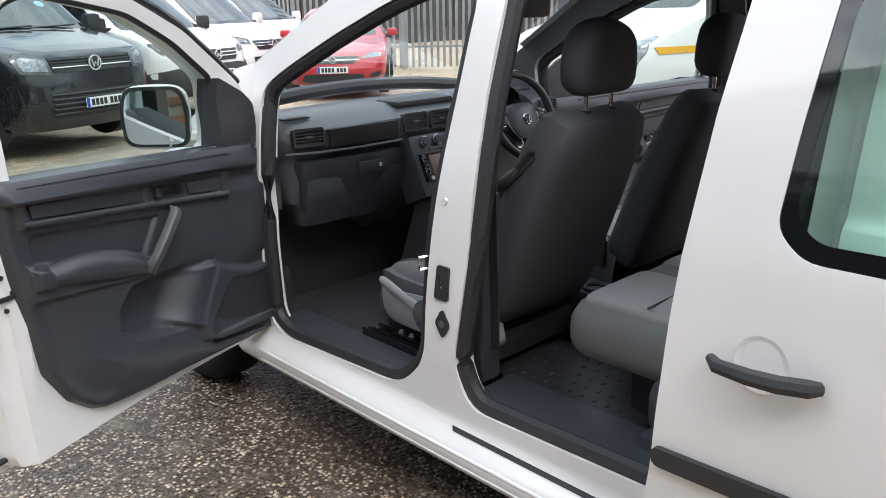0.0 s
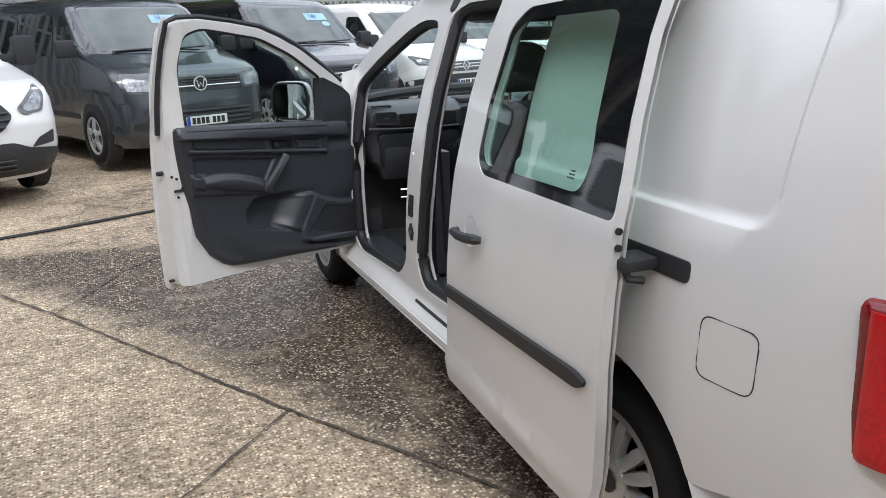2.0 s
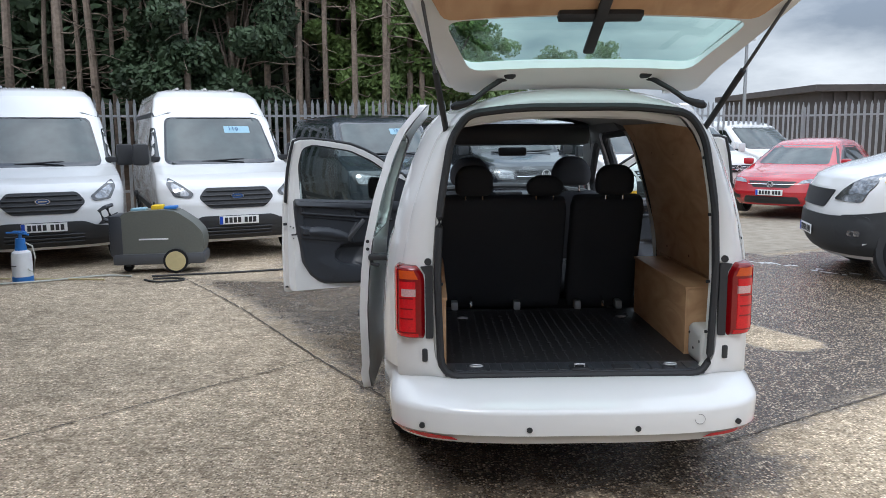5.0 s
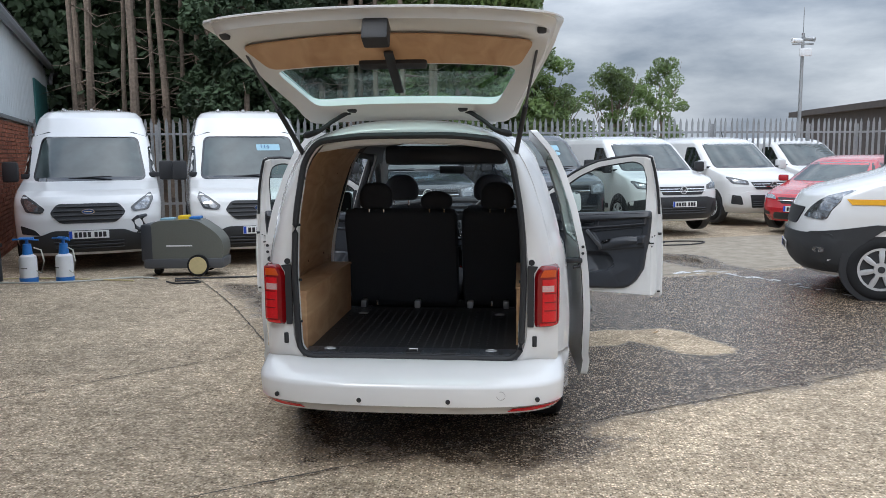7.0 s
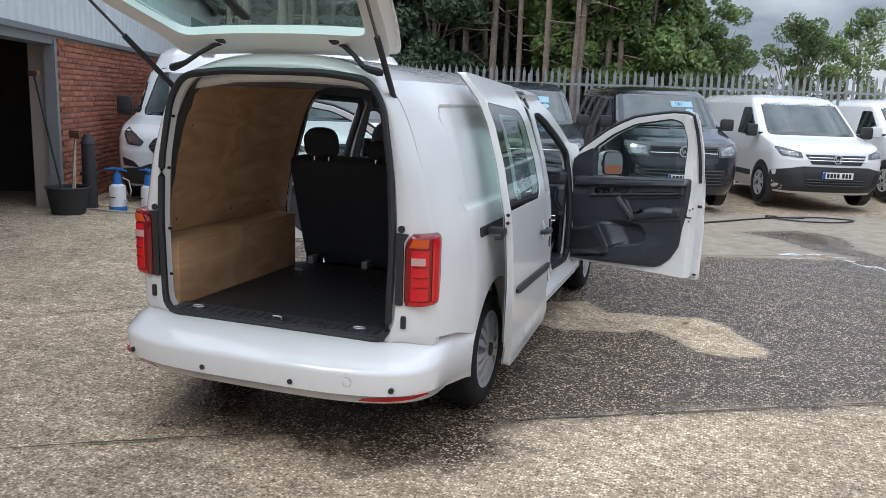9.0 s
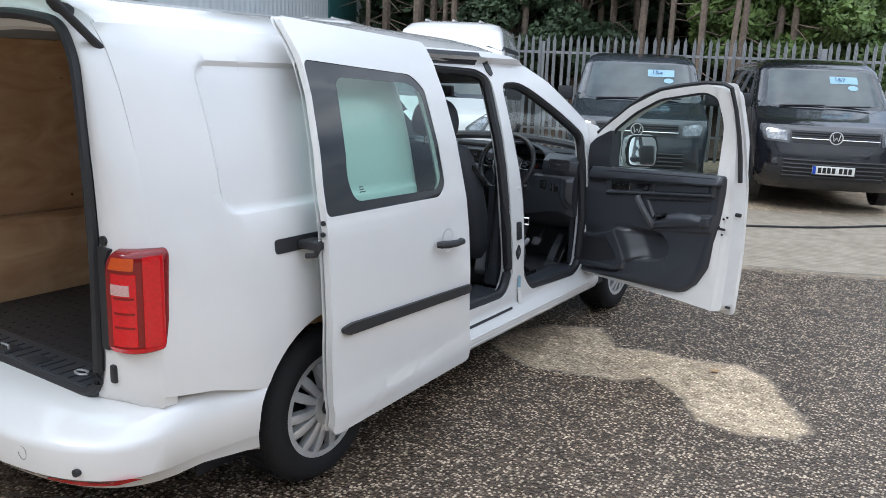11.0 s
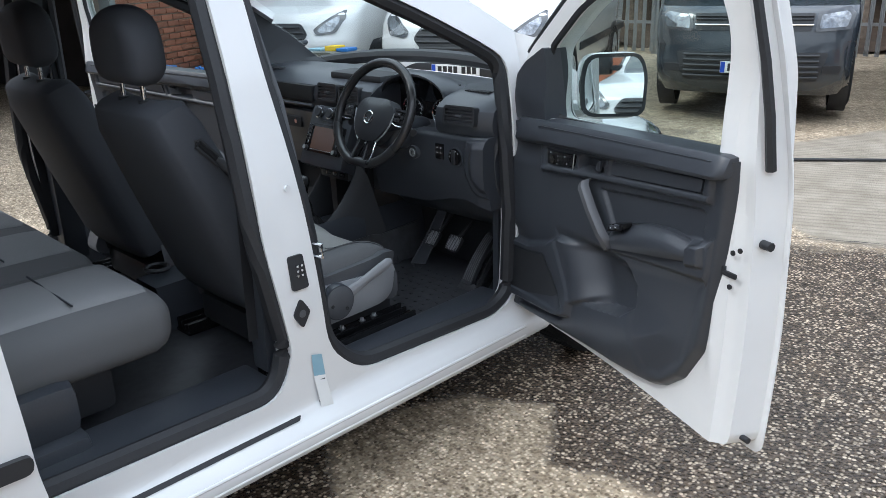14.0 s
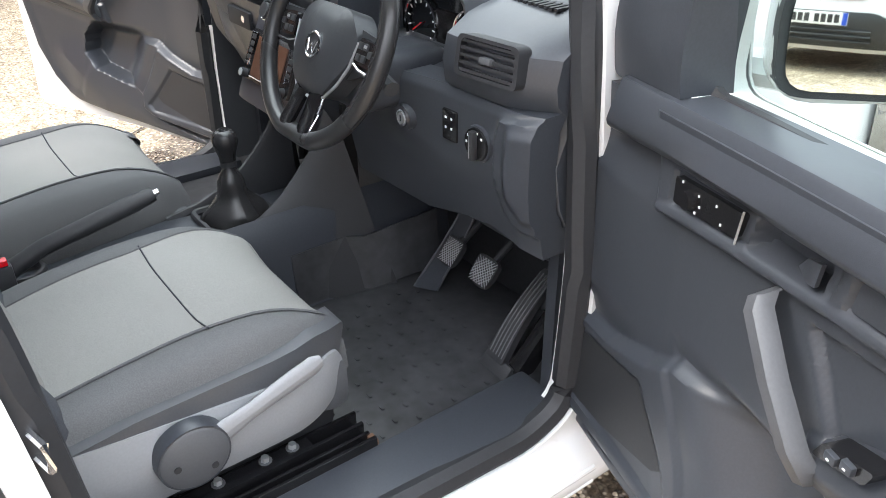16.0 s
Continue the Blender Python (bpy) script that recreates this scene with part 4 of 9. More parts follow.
xs = sorted(set([-400, -150, -60, -25, -15, -10, 10, 16, 25, 60, 150, 400] + [round(-7 + 0.14 * i, 3) for i in range(101)] + [round(-3.5 + 0.07 * i, 3) for i in range(115)]))
ys = sorted(set([-300, -100, -40, -18, -10, 14, 18, 26, 60, 150, 400] + [round(-6 + 0.14 * i, 3) for i in range(130)] + [round(-2.5 + 0.07 * i, 3) for i in range(130)]))
flat = np.array([(x, y) for y in ys for x in xs])
near = (flat[:, 0] > -8) & (flat[:, 0] < 10) & (flat[:, 1] > -7) & (flat[:, 1] < 14)
ripple = np.array([noise.noise((x * 0.8, y * 0.8, 3.0)) + 0.6 * noise.noise((x * 3.0, y * 3.0, 7.0)) if n_ else 0.0 for (x, y), n_ in zip(flat, near)])
verts = [(x, y, 0.006 * (noise.noise((x * 0.4, y * 0.4, 0)) if abs(x) < 8 and -7 < y < 13 else 0) - 0.10 * min(1.0, max(0.0, (y - 4.0) / 5.0))) for x, y in flat]
w = np.maximum.reduce([soft(flat, WET, 0.3), 0.62 * soft(flat, DAMP, 0.5), 0.75 * soft(flat, DAMP_REAR, 0.25)])
w *= 0.72 + 0.28 * np.clip((flat[:, 0] + 0.9) / 0.7, 0, 1)
w = np.minimum(w, 1 - 0.80 * soft(flat, DRY, 0.06))
w = np.minimum(w, 1 - 0.75 * soft(flat, SLAB, 0.12))
w = np.maximum(w, 1.35 * soft(flat, PUDDLE, 0.25)) + 0.16 * ripple
wetv = np.where(near, w, 0.0)
palev = np.where(near, soft(flat, SLAB, 0.2), 0.0)
ridgev = np.where(near, soft(flat, RIDGED, 0.3), 0.0)
nx = len(xs)
faces = [(j * nx + i, j * nx + i + 1, (j + 1) * nx + i + 1, (j + 1) * nx + i) for j in range(len(ys) - 1) for i in range(nx - 1)]
me = bpy.data.meshes.new("ground")
me.from_pydata(verts, [], faces)
for nm, vals in (("wet", wetv), ("pale", palev), ("ridge", ridgev)):
    me.attributes.new(nm, "FLOAT", "POINT").data.foreach_set("value", vals)
me.materials.append(M["ground"])
for p in me.polygons:
    p.use_smooth = True
ground = tagged(new("ground", me), "exposed-aggregate concrete yard, damp and dark round the van, dry and tan elsewhere", "ground", kind="structure")


def ground_z(x, y):
    return -0.10 * min(1.0, max(0.0, (y - 4.0) / 5.0))


def joint(points, width, material="rubber"):
    """A dark slab joint, a narrow uneven strip just proud of the concrete."""
    bm = bmesh.new()
    prev = None
    rr = random.Random(len(points) * 7 + int(points[0][0] * 100))
    for i in range(len(points) - 1):
        a, b = Vector(points[i]), Vector(points[i + 1])
        n = max(2, int((b - a).length / 0.06))
        d = (b - a).normalized()
        s = Vector((-d.y, d.x))
        for k in range(n + 1):
            c = a.lerp(b, k / n) + s * rr.uniform(-0.006, 0.006)
            w = width * rr.uniform(0.4, 1.25)
            z = ground_z(c.x, c.y) + 0.009
            pair = [bm.verts.new((c.x + s.x * w, c.y + s.y * w, z)), bm.verts.new((c.x - s.x * w, c.y - s.y * w, z))]
            if prev:
                bm.faces.new((prev[0], prev[1], pair[1], pair[0]))
            prev = pair
    ob = part("slab_joint", bm, material, None)
    return tagged(ob, "dark joint between concrete slabs", "joint", kind="structure")


M["joint"] = mat("dirty_joint", (0.075, 0.062, 0.05), 0.9, scale=50, vary=0.4, bump=0.5)
joint([(-3.9, 5.6), (-3.5, 4.9), (-2.4, 3.1), (-1.47, 1.40), (-0.9, 0.45)], 0.007, "joint")
joint([(-1.47, 1.40), (-2.67, 0.15), (-4.4, -1.6)], 0.0055, "joint")
joint([(-2.42, 3.12), (-2.0, 3.9), (-1.2, 4.75), (0.9, 5.0), (2.0, 5.5), (6.5, 8.2)], 0.007, "joint")
joint([(-2.0, -2.1), (-0.43, -1.09), (1.14, -0.13), (3.19, 1.08), (6.5, 3.1)], 0.0065, "joint")

# ---------------------------------------------------------------- fence
F0, F1, F2 = Vector((-13.0, 11.4)), Vector((9.5, 17.6)), Vector((17.0, 10.0))
fence = thing("palisade_fence", "galvanised steel palisade fence with pointed pales", "fence", kind="structure")
FH = 2.52
pale_bm = bmesh.new()
prof = [(-0.034, 0.0), (-0.026, -0.012), (-0.012, -0.003), (0.0, -0.014), (0.012, -0.003), (0.026, -0.012), (0.034, 0.0)]
lo = [pale_bm.verts.new((x, y, 0.05)) for x, y in prof]
hi = [pale_bm.verts.new((x, y, FH - 0.13)) for x, y in prof]
for i in range(len(prof) - 1):
    pale_bm.faces.new((lo[i], lo[i + 1], hi[i + 1], hi[i]))
tips = [pale_bm.verts.new((x * 0.25, y, FH - (0.0 if abs(x) < 0.01 else 0.02))) for x, y in prof]
for i in range(len(prof) - 1):
    pale_bm.faces.new((hi[i], hi[i + 1], tips[i + 1], tips[i]))
pale0 = part("pale", solid(pale_bm, 0.003), "steel", fence)
pale_me = pale0.data
first = True
for a, b, step in ((F0.lerp(F1, 0.117), F1, 0.155), (F1, F2, 0.155)):
    d = b - a
    yaw = math.atan2(d.y, d.x)
    n = int(d.length / step)
    for i in range(n):
        c = a + d * (i / n)
        m = Matrix.Translation((c.x, c.y, -0.1 + random.uniform(-0.01, 0.01))) @ Matrix.Rotation(yaw, 4, "Z") @ Matrix.Rotation(random.uniform(-0.008, 0.008), 4, "Y")
        if first:
            pale0.matrix_basis, first = m, False
            continue
        ob = new("pale", pale_me)
        ob.parent, ob.matrix_basis = fence, m
    for zr in (0.45, 2.05):
        q = Matrix.Translation((a.x, a.y, zr)) @ Matrix.Rotation(yaw, 4, "Z")
        part("rail", boxed(0, d.length, 0.01, 0.05, -0.025, 0.025), "steel", fence).matrix_basis = q
    for i in range(int(d.length / 2.75) + 1):
        c = a + d.normalized() * (i * 2.75)
        ob = part("post", boxed(-0.05, 0.05, 0.03, 0.08, 0.0, FH - 0.15), "steel", fence)
        ob.matrix_basis = Matrix.Translation((c.x, c.y, -0.1)) @ Matrix.Rotation(yaw, 4, "Z")

# ---------------------------------------------------------------- buildings
unit = thing("warehouse", "brick and white profiled-metal industrial unit with teal opening", "building")
W0, W1 = Vector((-5.12, 1.85)), Vector((-14.22, 19.65))
wd = W1 - W0
wm = Matrix.Translation((W0.x, W0.y, -0.1)) @ Matrix.Rotation(math.atan2(wd.y, wd.x), 4, "Z")
OPEN0, OPEN1 = -2.2, 2.97  # the open goods entrance, along the wall
core = part("brick_core", boxed(OPEN1, wd.length, 0.02, 0.35, 0, 2.40), "mortar", unit)
core.matrix_basis = wm
part("brick_core", boxed(-12, OPEN0, 0.02, 0.35, 0, 2.40), "mortar", unit).matrix_basis = wm
part("entrance_post", boxed(OPEN1 - 0.10, OPEN1, -0.02, 0.12, 0, 2.3), "gutter", unit, "grey steel entrance post").matrix_basis = wm
part("lintel", boxed(OPEN0, OPEN1, 0.0, 0.3, 2.25, 2.44), "gutter", unit).matrix_basis = wm
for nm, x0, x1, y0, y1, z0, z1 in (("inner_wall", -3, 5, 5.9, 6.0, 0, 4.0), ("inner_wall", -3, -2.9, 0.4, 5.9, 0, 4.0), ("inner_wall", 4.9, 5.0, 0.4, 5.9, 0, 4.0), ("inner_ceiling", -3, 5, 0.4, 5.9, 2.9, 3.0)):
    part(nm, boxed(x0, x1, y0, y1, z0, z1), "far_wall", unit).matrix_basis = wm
up = bmesh.new()
n = 120
row0, row1 = [], []
for i in range(n * 4 + 1):
    x = -12 + (wd.length + 12) * i / (n * 4)
    y = -0.02 if (i % 4) in (0, 1) else 0.01
    row0.append((x, y, 2.40))
    row1.append((x, y, 4.2))
upper = part("cladding_sheet", loft([row0, row1]), "sheet", unit, "white profiled metal cladding", smooth=False)
upper.matrix_basis = wm
part("roof_slope", boxed(-12, wd.length + 0.1, -0.15, 6, 4.2, 4.32), "far_wall", unit).matrix_basis = wm
part("gable_wall", boxed(wd.length - 0.05, wd.length, 0.02, 6, 0, 4.2), "sheet", unit).matrix_basis = wm
part("gutter", tube(bmesh.new(), [(x, -0.16, 4.12) for x in (-12, 0, wd.length + 0.1)], 0.09, seg=8), "gutter", unit, "grey roof gutter").matrix_basis = wm
part("downpipe", tube(bmesh.new(), [(17.4, -0.16, 4.1), (17.4, -0.1, 3.8), (17.4, -0.08, 0.1)], 0.055, seg=8), "sheet", unit, "pale downpipe").matrix_basis = wm
# a flat teal slab stands in for an opening with a teal interior
part("teal_opening_slab", boxed(13.3, 16.5, -0.05, 0.0, 0.1, 3.55, bevel=0.01), "teal", unit, "teal slab in place of an opening with teal interior").matrix_basis = wm
part("eaves_strip", boxed(-12, wd.length, -0.05, 0.0, 2.36, 2.43), "gutter", unit).matrix_basis = wm
brick_bm = boxed(-0.105, 0.105, -0.008, 0.06, -0.03, 0.03, bevel=0.004)
brick0 = part("brick", brick_bm, "brick", core)
brick_me = brick0.data
rest, count = bmesh.new(), 0
first = True
for r in range(31):
    z = 0.045 + 0.075 * r
    for i in range(int((wd.length + 4.0) / 0.225)):
        x = -4.0 + 0.225 * i + (0.112 if r % 2 else 0.0)
        if x > wd.length - 0.11 or OPEN0 - 0.1 < x < OPEN1 + 0.1:
            continue
        if 2.9 < x < 5.6 and 2 <= r < 30 and count < 300:
            count += 1
            ob = brick0 if first else new("brick", brick_me)
            first = False
            ob.parent = core
            ob.matrix_basis = Matrix.Translation((x, random.uniform(-0.002, 0.002), z))
        else:
            dx = random.uniform(-0.003, 0.003)
            q = random.uniform(-0.002, 0.002)
            vs = [rest.verts.new((x + dx + sx * 0.105, y + q, z + sz * 0.031)) for y in (-0.008, 0.05) for sx, sz in ((-1, -1), (1, -1), (1, 1), (-1, 1))]
            rest.faces.new((vs[0], vs[1], vs[2], vs[3]))
            for k in range(4):
                rest.faces.new((vs[k], vs[4 + k], vs[4 + (k + 1) % 4], vs[(k + 1) % 4]))


def islands(base):
    m = mat(base + "_field", (0.33, 0.12, 0.07), 0.85, scale=60, vary=0.2, bump=0.5)
    n_, l_ = m.node_tree.nodes, m.node_tree.links
    g_, r_, h_ = n_.new("ShaderNodeNewGeometry"), n_.new("ShaderNodeMapRange"), n_.new("ShaderNodeHueSaturation")
    r_.inputs["To Min"].default_value, r_.inputs["To Max"].default_value = 0.7, 1.25
    l_.new(g_.outputs["Random Per Island"], r_.inputs["Value"])
    l_.new(r_.outputs[0], h_.inputs["Value"])
    b_ = n_["Principled BSDF"]
    l_.new(b_.inputs["Base Color"].links[0].from_socket, h_.inputs["Color"])
    l_.new(h_.outputs["Color"], b_.inputs["Base Color"])
    return m


M["brick_field"] = islands("brick")
tagged(part("brick_field", rest, "brick_field", core, smooth=False), kind="stuff")

# plain buildings that close the yard behind the walk
for nm, x0, x1, y0, y1, h in (("yard_building", -30, -14, -16, 2, 4.2), ("yard_building", -10, 14, -26, -18, 5.0), ("yard_building", 16, 26, -14, 6, 4.5)):
    b = thing(nm, "plain brick and metal building across the yard", "building")
    part("wall", boxed(x0, x1, y0, y1, -0.1, 1.6), "brick_field", b)
    part("upper_wall", boxed(x0, x1, y0, y1, 1.6, h), "gutter", b)
    part("roof", boxed(x0 - 0.2, x1 + 0.2, y0 - 0.2, y1 + 0.2, h, h + 0.15), "far_wall", b)
far = thing("distant_building", "dark low flat-roofed building beyond the fence", "building")
part("wall", boxed(14, 44, 26, 36, -0.1, 3.1), "far_wall", far)
part("roof", boxed(13.7, 44.3, 25.7, 36.3, 3.1, 3.35), "far_wall", far)
bm = bmesh.new()
for i in range(60):
    box(bm, 14 + 0.5 * i, 14.08 + 0.5 * i, 25.9, 26.0, 0.5, 3.1)
part("wall_ribs", bm, "far_wall", far)

# ---------------------------------------------------------------- lamp post
post = thing("camera_post", "slim grey post with floodlight and security cameras", "lamp post")
part("pole", cyl(bmesh.new(), (8.9, 20.2, -0.1), (8.9, 20.2, 5.0), 0.06, 0.045), "steel", post)
part("aerial", cyl(bmesh.new(), (8.9, 20.2, 5.0), (8.9, 20.2, 5.75), 0.012), "steel", post)
part("floodlight", boxed(8.78, 9.12, 20.02, 20.12, 4.32, 4.55, bevel=0.02), "white_plastic", post)
part("security_camera", cyl(bmesh.new(), (8.55, 20.1, 4.78), (8.85, 20.2, 4.78), 0.07), "white_plastic", post)
part("security_camera", cyl(bmesh.new(), (8.95, 20.2, 4.85), (9.2, 20.05, 4.8), 0.07), "steel", post)
part("bracket", boxed(8.6, 9.2, 20.17, 20.23, 4.66, 4.7), "steel", post)

# ---------------------------------------------------------------- trees
rng = random.Random(11)


def leaves(bm, centre, radius, count, size, squash=0.8):
    for _ in range(count):
        d = Vector((rng.gauss(0, 1), rng.gauss(0, 1), rng.gauss(0, 1))).normalized() * radius * rng.uniform(0.35, 1.0) ** 0.5
        d.z *= squash
        p = Vector(centre) + d
        u = Vector((rng.uniform(-1, 1), rng.uniform(-1, 1), rng.uniform(-1, 1))).normalized()
        w = u.orthogonal().normalized()
        s = size * rng.uniform(0.6, 1.4)
        a = [p + u * s, p + w * s * 0.55, p - u * s * 0.8, p - w * s * 0.55]
        bm.faces.new([bm.verts.new(q) for q in a])


def pine(x, y, h, r):
    """A tall bare conifer stem with dead side branches and a dark top."""
    t = thing("pine_tree", "tall bare-stemmed conifer with dead side twigs behind the fence", "tree", "trees behind the fence")
    lean = rng.uniform(-0.3, 0.3)
    pts = [(x + lean * k / 8 + rng.uniform(-0.03, 0.03), y, -0.2 + h * k / 8) for k in range(9)]
    part("trunk", tube(bmesh.new(), pts, [r * (1 - 0.07 * k) for k in range(9)], seg=8), "bark", t)
    for _ in range(14):
        z = rng.uniform(1.6, h * 0.6)
        a, ln = rng.uniform(0, 6.28), rng.uniform(0.5, 1.5)
        p = Vector((x + lean * z / h, y, z))
        q = p + Vector((math.cos(a) * ln * 0.5, math.sin(a) * ln * 0.5, -rng.uniform(0.0, 0.25)))
        e = q + Vector((math.cos(a + 0.3) * ln * 0.5, math.sin(a + 0.3) * ln * 0.5, rng.uniform(-0.3, 0.3)))
        part("branch", tube(bmesh.new(), [p, q, e], [0.02, 0.012, 0.005], seg=4), "bark", t)
    bm = bmesh.new()
    for _ in range(8):
        leaves(bm, (x + rng.uniform(-1, 1), y + rng.uniform(0, 1), h * rng.uniform(0.75, 1.0)), 0.9, 160, 0.11)
    part("crown", bm, "leaf", t)


def bushy(x, y, h, w, material, label, density=1.0, z0=0.0, leaf=0.1):
    t = thing("tree", label, "tree", "trees behind the fence")
    part("trunk", tube(bmesh.new(), [(x, y, z0 - 0.2), (x + 0.1, y, z0 + h * 0.4), (x - 0.05, y, z0 + h * 0.8)], [0.07 * w, 0.045 * w, 0.012 * w], seg=8), "bark", t)
    for _ in range(7):
        a = rng.uniform(0, 6.28)
        bm = tube(bmesh.new(), [(x, y, z0 + h * rng.uniform(0.25, 0.6)), (x + math.cos(a) * w * 0.4, y + math.sin(a) * w * 0.4, z0 + h * rng.uniform(0.5, 0.8)), (x + math.cos(a) * w * 0.7, y + math.sin(a) * w * 0.7, z0 + h * rng.uniform(0.65, 0.98))], [0.022 * w, 0.013 * w, 0.004 * w], seg=5)
        part("limb", bm, "bark", t)
    bm = bmesh.new()
    for _ in range(int(26 * density)):
        a, q = rng.uniform(0, 6.28), rng.uniform(0.0, 1.0) ** 0.6
        zz = z0 + h * rng.uniform(0.25, 1.0)
        k = 1 - 0.55 * abs((zz - z0) / h - 0.55) / 0.45
        leaves(bm, (x + math.cos(a) * w * q * k, y + math.sin(a) * w * q * k, zz), w * rng.uniform(0.2, 0.36), int(260 * density), leaf * 0.6)
    part("crown", bm, material, t)


def behind(k, off):
    """A place behind the fence line, k from 0 to 1 along it."""
    p = F0.lerp(F1, k)
    nrm = Vector((-(F1 - F0).y, (F1 - F0).x)).normalized()
    return p + nrm * off


for i in range(38):
    p = behind(-0.02 + 0.60 * i / 37 + rng.uniform(-0.008, 0.008), rng.uniform(1.6, 5.0))
    if (p.x + 7.85) * 0.89 + (p.y - 7.19) * 0.455 < 0.5:
        continue
    pine(p.x, p.y, rng.uniform(9, 12), rng.uniform(0.075, 0.135))
# the dark wood behind the stems, and the bank at its foot
wood = thing("wood", "dark shaded mass of conifers behind the bare stems", "woodland", kind="stuff")
bm = bmesh.new()
for i in range(420):
    p = behind(rng.uniform(-0.12, 0.585), rng.uniform(5.5, 9.5))
    leaves(bm, (p.x, p.y, rng.uniform(0.8, 12)), rng.uniform(0.8, 1.5), 90, 0.17)
part("foliage", bm, "leaf", wood)
# an uneven dark sheet behind the foliage stands in for the wood's shade
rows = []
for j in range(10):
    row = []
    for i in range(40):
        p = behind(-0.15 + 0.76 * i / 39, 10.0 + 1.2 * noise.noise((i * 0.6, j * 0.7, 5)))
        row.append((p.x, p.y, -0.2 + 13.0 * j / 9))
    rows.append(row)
part("wood_shade_sheet", loft(rows), "shade", wood)
rows = []
for j in range(7):
    rows.append([(behind(-0.15 + 0.8 * i / 40, 0.9 + 1.5 * j).x, behind(-0.15 + 0.8 * i / 40, 0.9 + 1.5 * j).y, -0.1 + 0.28 * j + 0.3 * noise.noise((i * 0.5, j, 1))) for i in range(41)])
tagged(part("bank", loft(rows), "undergrowth", None), "bare earth and leaf-litter bank behind the fence", "bank", kind="structure")
for k, off, h, w in ((0.30, 2.6, 7.0, 1.6), (0.36, 3.2, 7.5, 1.7), (0.52, 3.5, 8.0, 1.6), (0.56, 4.0, 8.5, 2.0), (0.61, 3.5, 7.0, 1.9), (0.585, 5.0, 9.0, 2.1)):
    p = behind(k, off)
    bushy(p.x, p.y, h, w, "leaf" if k < 0.4 else "leaf_light", "dense dark green ivy-clad tree" if k < 0.4 else "full green broadleaf tree behind the fence", 1.9 if k < 0.4 else 2.6, leaf=0.15)
for k, off, h, w, d in ((0.655, 6, 4.2, 1.5, 1.3), (0.69, 7, 4.0, 1.3, 1.2), (0.72, 6.5, 4.9, 1.1, 1.1), (0.745, 7.5, 3.4, 1.3, 1.2), (0.86, 9, 4.6, 1.3, 1.0), (0.885, 10, 4.3, 1.3, 1.1), (0.915, 9, 4.0, 1.2, 1.0), (0.96, 10, 5.1, 1.1, 0.9)):
    p = behind(k, off)
    bushy(p.x, p.y, h, w, "leaf_light", "thin young broadleaf tree against the sky", d, leaf=0.085)
for i, (x, y, h, w) in enumerate(((-16, -4, 7.5, 2.2), (-17, 1, 8.5, 2.4), (-15, 5, 6.0, 2.0))):
    bushy(x, y, h, w, "leaf", "green tree across the yard", 1.0, leaf=0.16)

# ---------------------------------------------------------------- yard things
def pressure_washer(at):
    t = thing("pressure_washer", "grey-green wheeled pressure washer with sponge and cloths on top", "pressure washer", at=at)
    PROF = [(-0.50, 0.14), (-0.52, 0.42), (-0.46, 0.66), (-0.36, 0.74), (0.08, 0.76), (0.22, 0.74), (0.42, 0.60), (0.52, 0.48), (0.54, 0.34), (0.50, 0.20)]
    bm = poly(rnd(PROF, 0.05, 3))
    bend(bm, lambda a, b: Vector((a, -0.22, b)))
    r = bmesh.ops.extrude_face_region(bm, geom=bm.faces[:])
    for v in r["geom"]:
        if isinstance(v, bmesh.types.BMVert):
            v.co.y = 0.22
    part("hood", bm, "washer", t)
    part("chassis", boxed(-0.53, 0.54, -0.24, 0.24, 0.10, 0.24, bevel=0.04), "trim_grey", t, "dark grey chassis")
    part("end_panel", boxed(-0.56, -0.40, -0.23, 0.23, 0.20, 0.70, bevel=0.04), "trim", t, "dark control panel")
    part("label_stripe", boxed(-0.22, 0.12, -0.224, -0.218, 0.40, 0.418), "white_plastic", t, "pale stripe")
    for y in (-0.27, 0.23):
        part("wheel", cyl(bmesh.new(), (0.20, y, 0.145), (0.20, y + 0.05, 0.145), 0.145, seg=28), "tyre", t)
        part("wheel_disc", cyl(bmesh.new(), (0.20, y - 0.008, 0.145), (0.20, y + 0.058, 0.145), 0.118, seg=28), "cream", t, "cream wheel disc")
    part("castor", cyl(bmesh.new(), (-0.40, -0.04, 0.05), (-0.40, 0.04, 0.05), 0.055), "tyre", t)
    part("castor_fork", boxed(-0.43, -0.37, -0.05, 0.05, 0.06, 0.14), "trim", t)
    part("push_handle", tube(bmesh.new(), [(-0.46, -0.17, 0.58), (-0.62, -0.17, 0.66), (-0.66, -0.17, 0.76), (-0.60, -0.17, 0.80), (-0.60, 0.17, 0.80), (-0.66, 0.17, 0.76), (-0.62, 0.17, 0.66), (-0.46, 0.17, 0.58)], 0.024, seg=8), "trim", t, "black push handle")
    return t


zg = ground_z(0, 4.9)
washer_at = Matrix.Translation((-3.95, 5.55, zg)) @ Matrix.Rotation(radians(8), 4, "Z")
pressure_washer(washer_at)
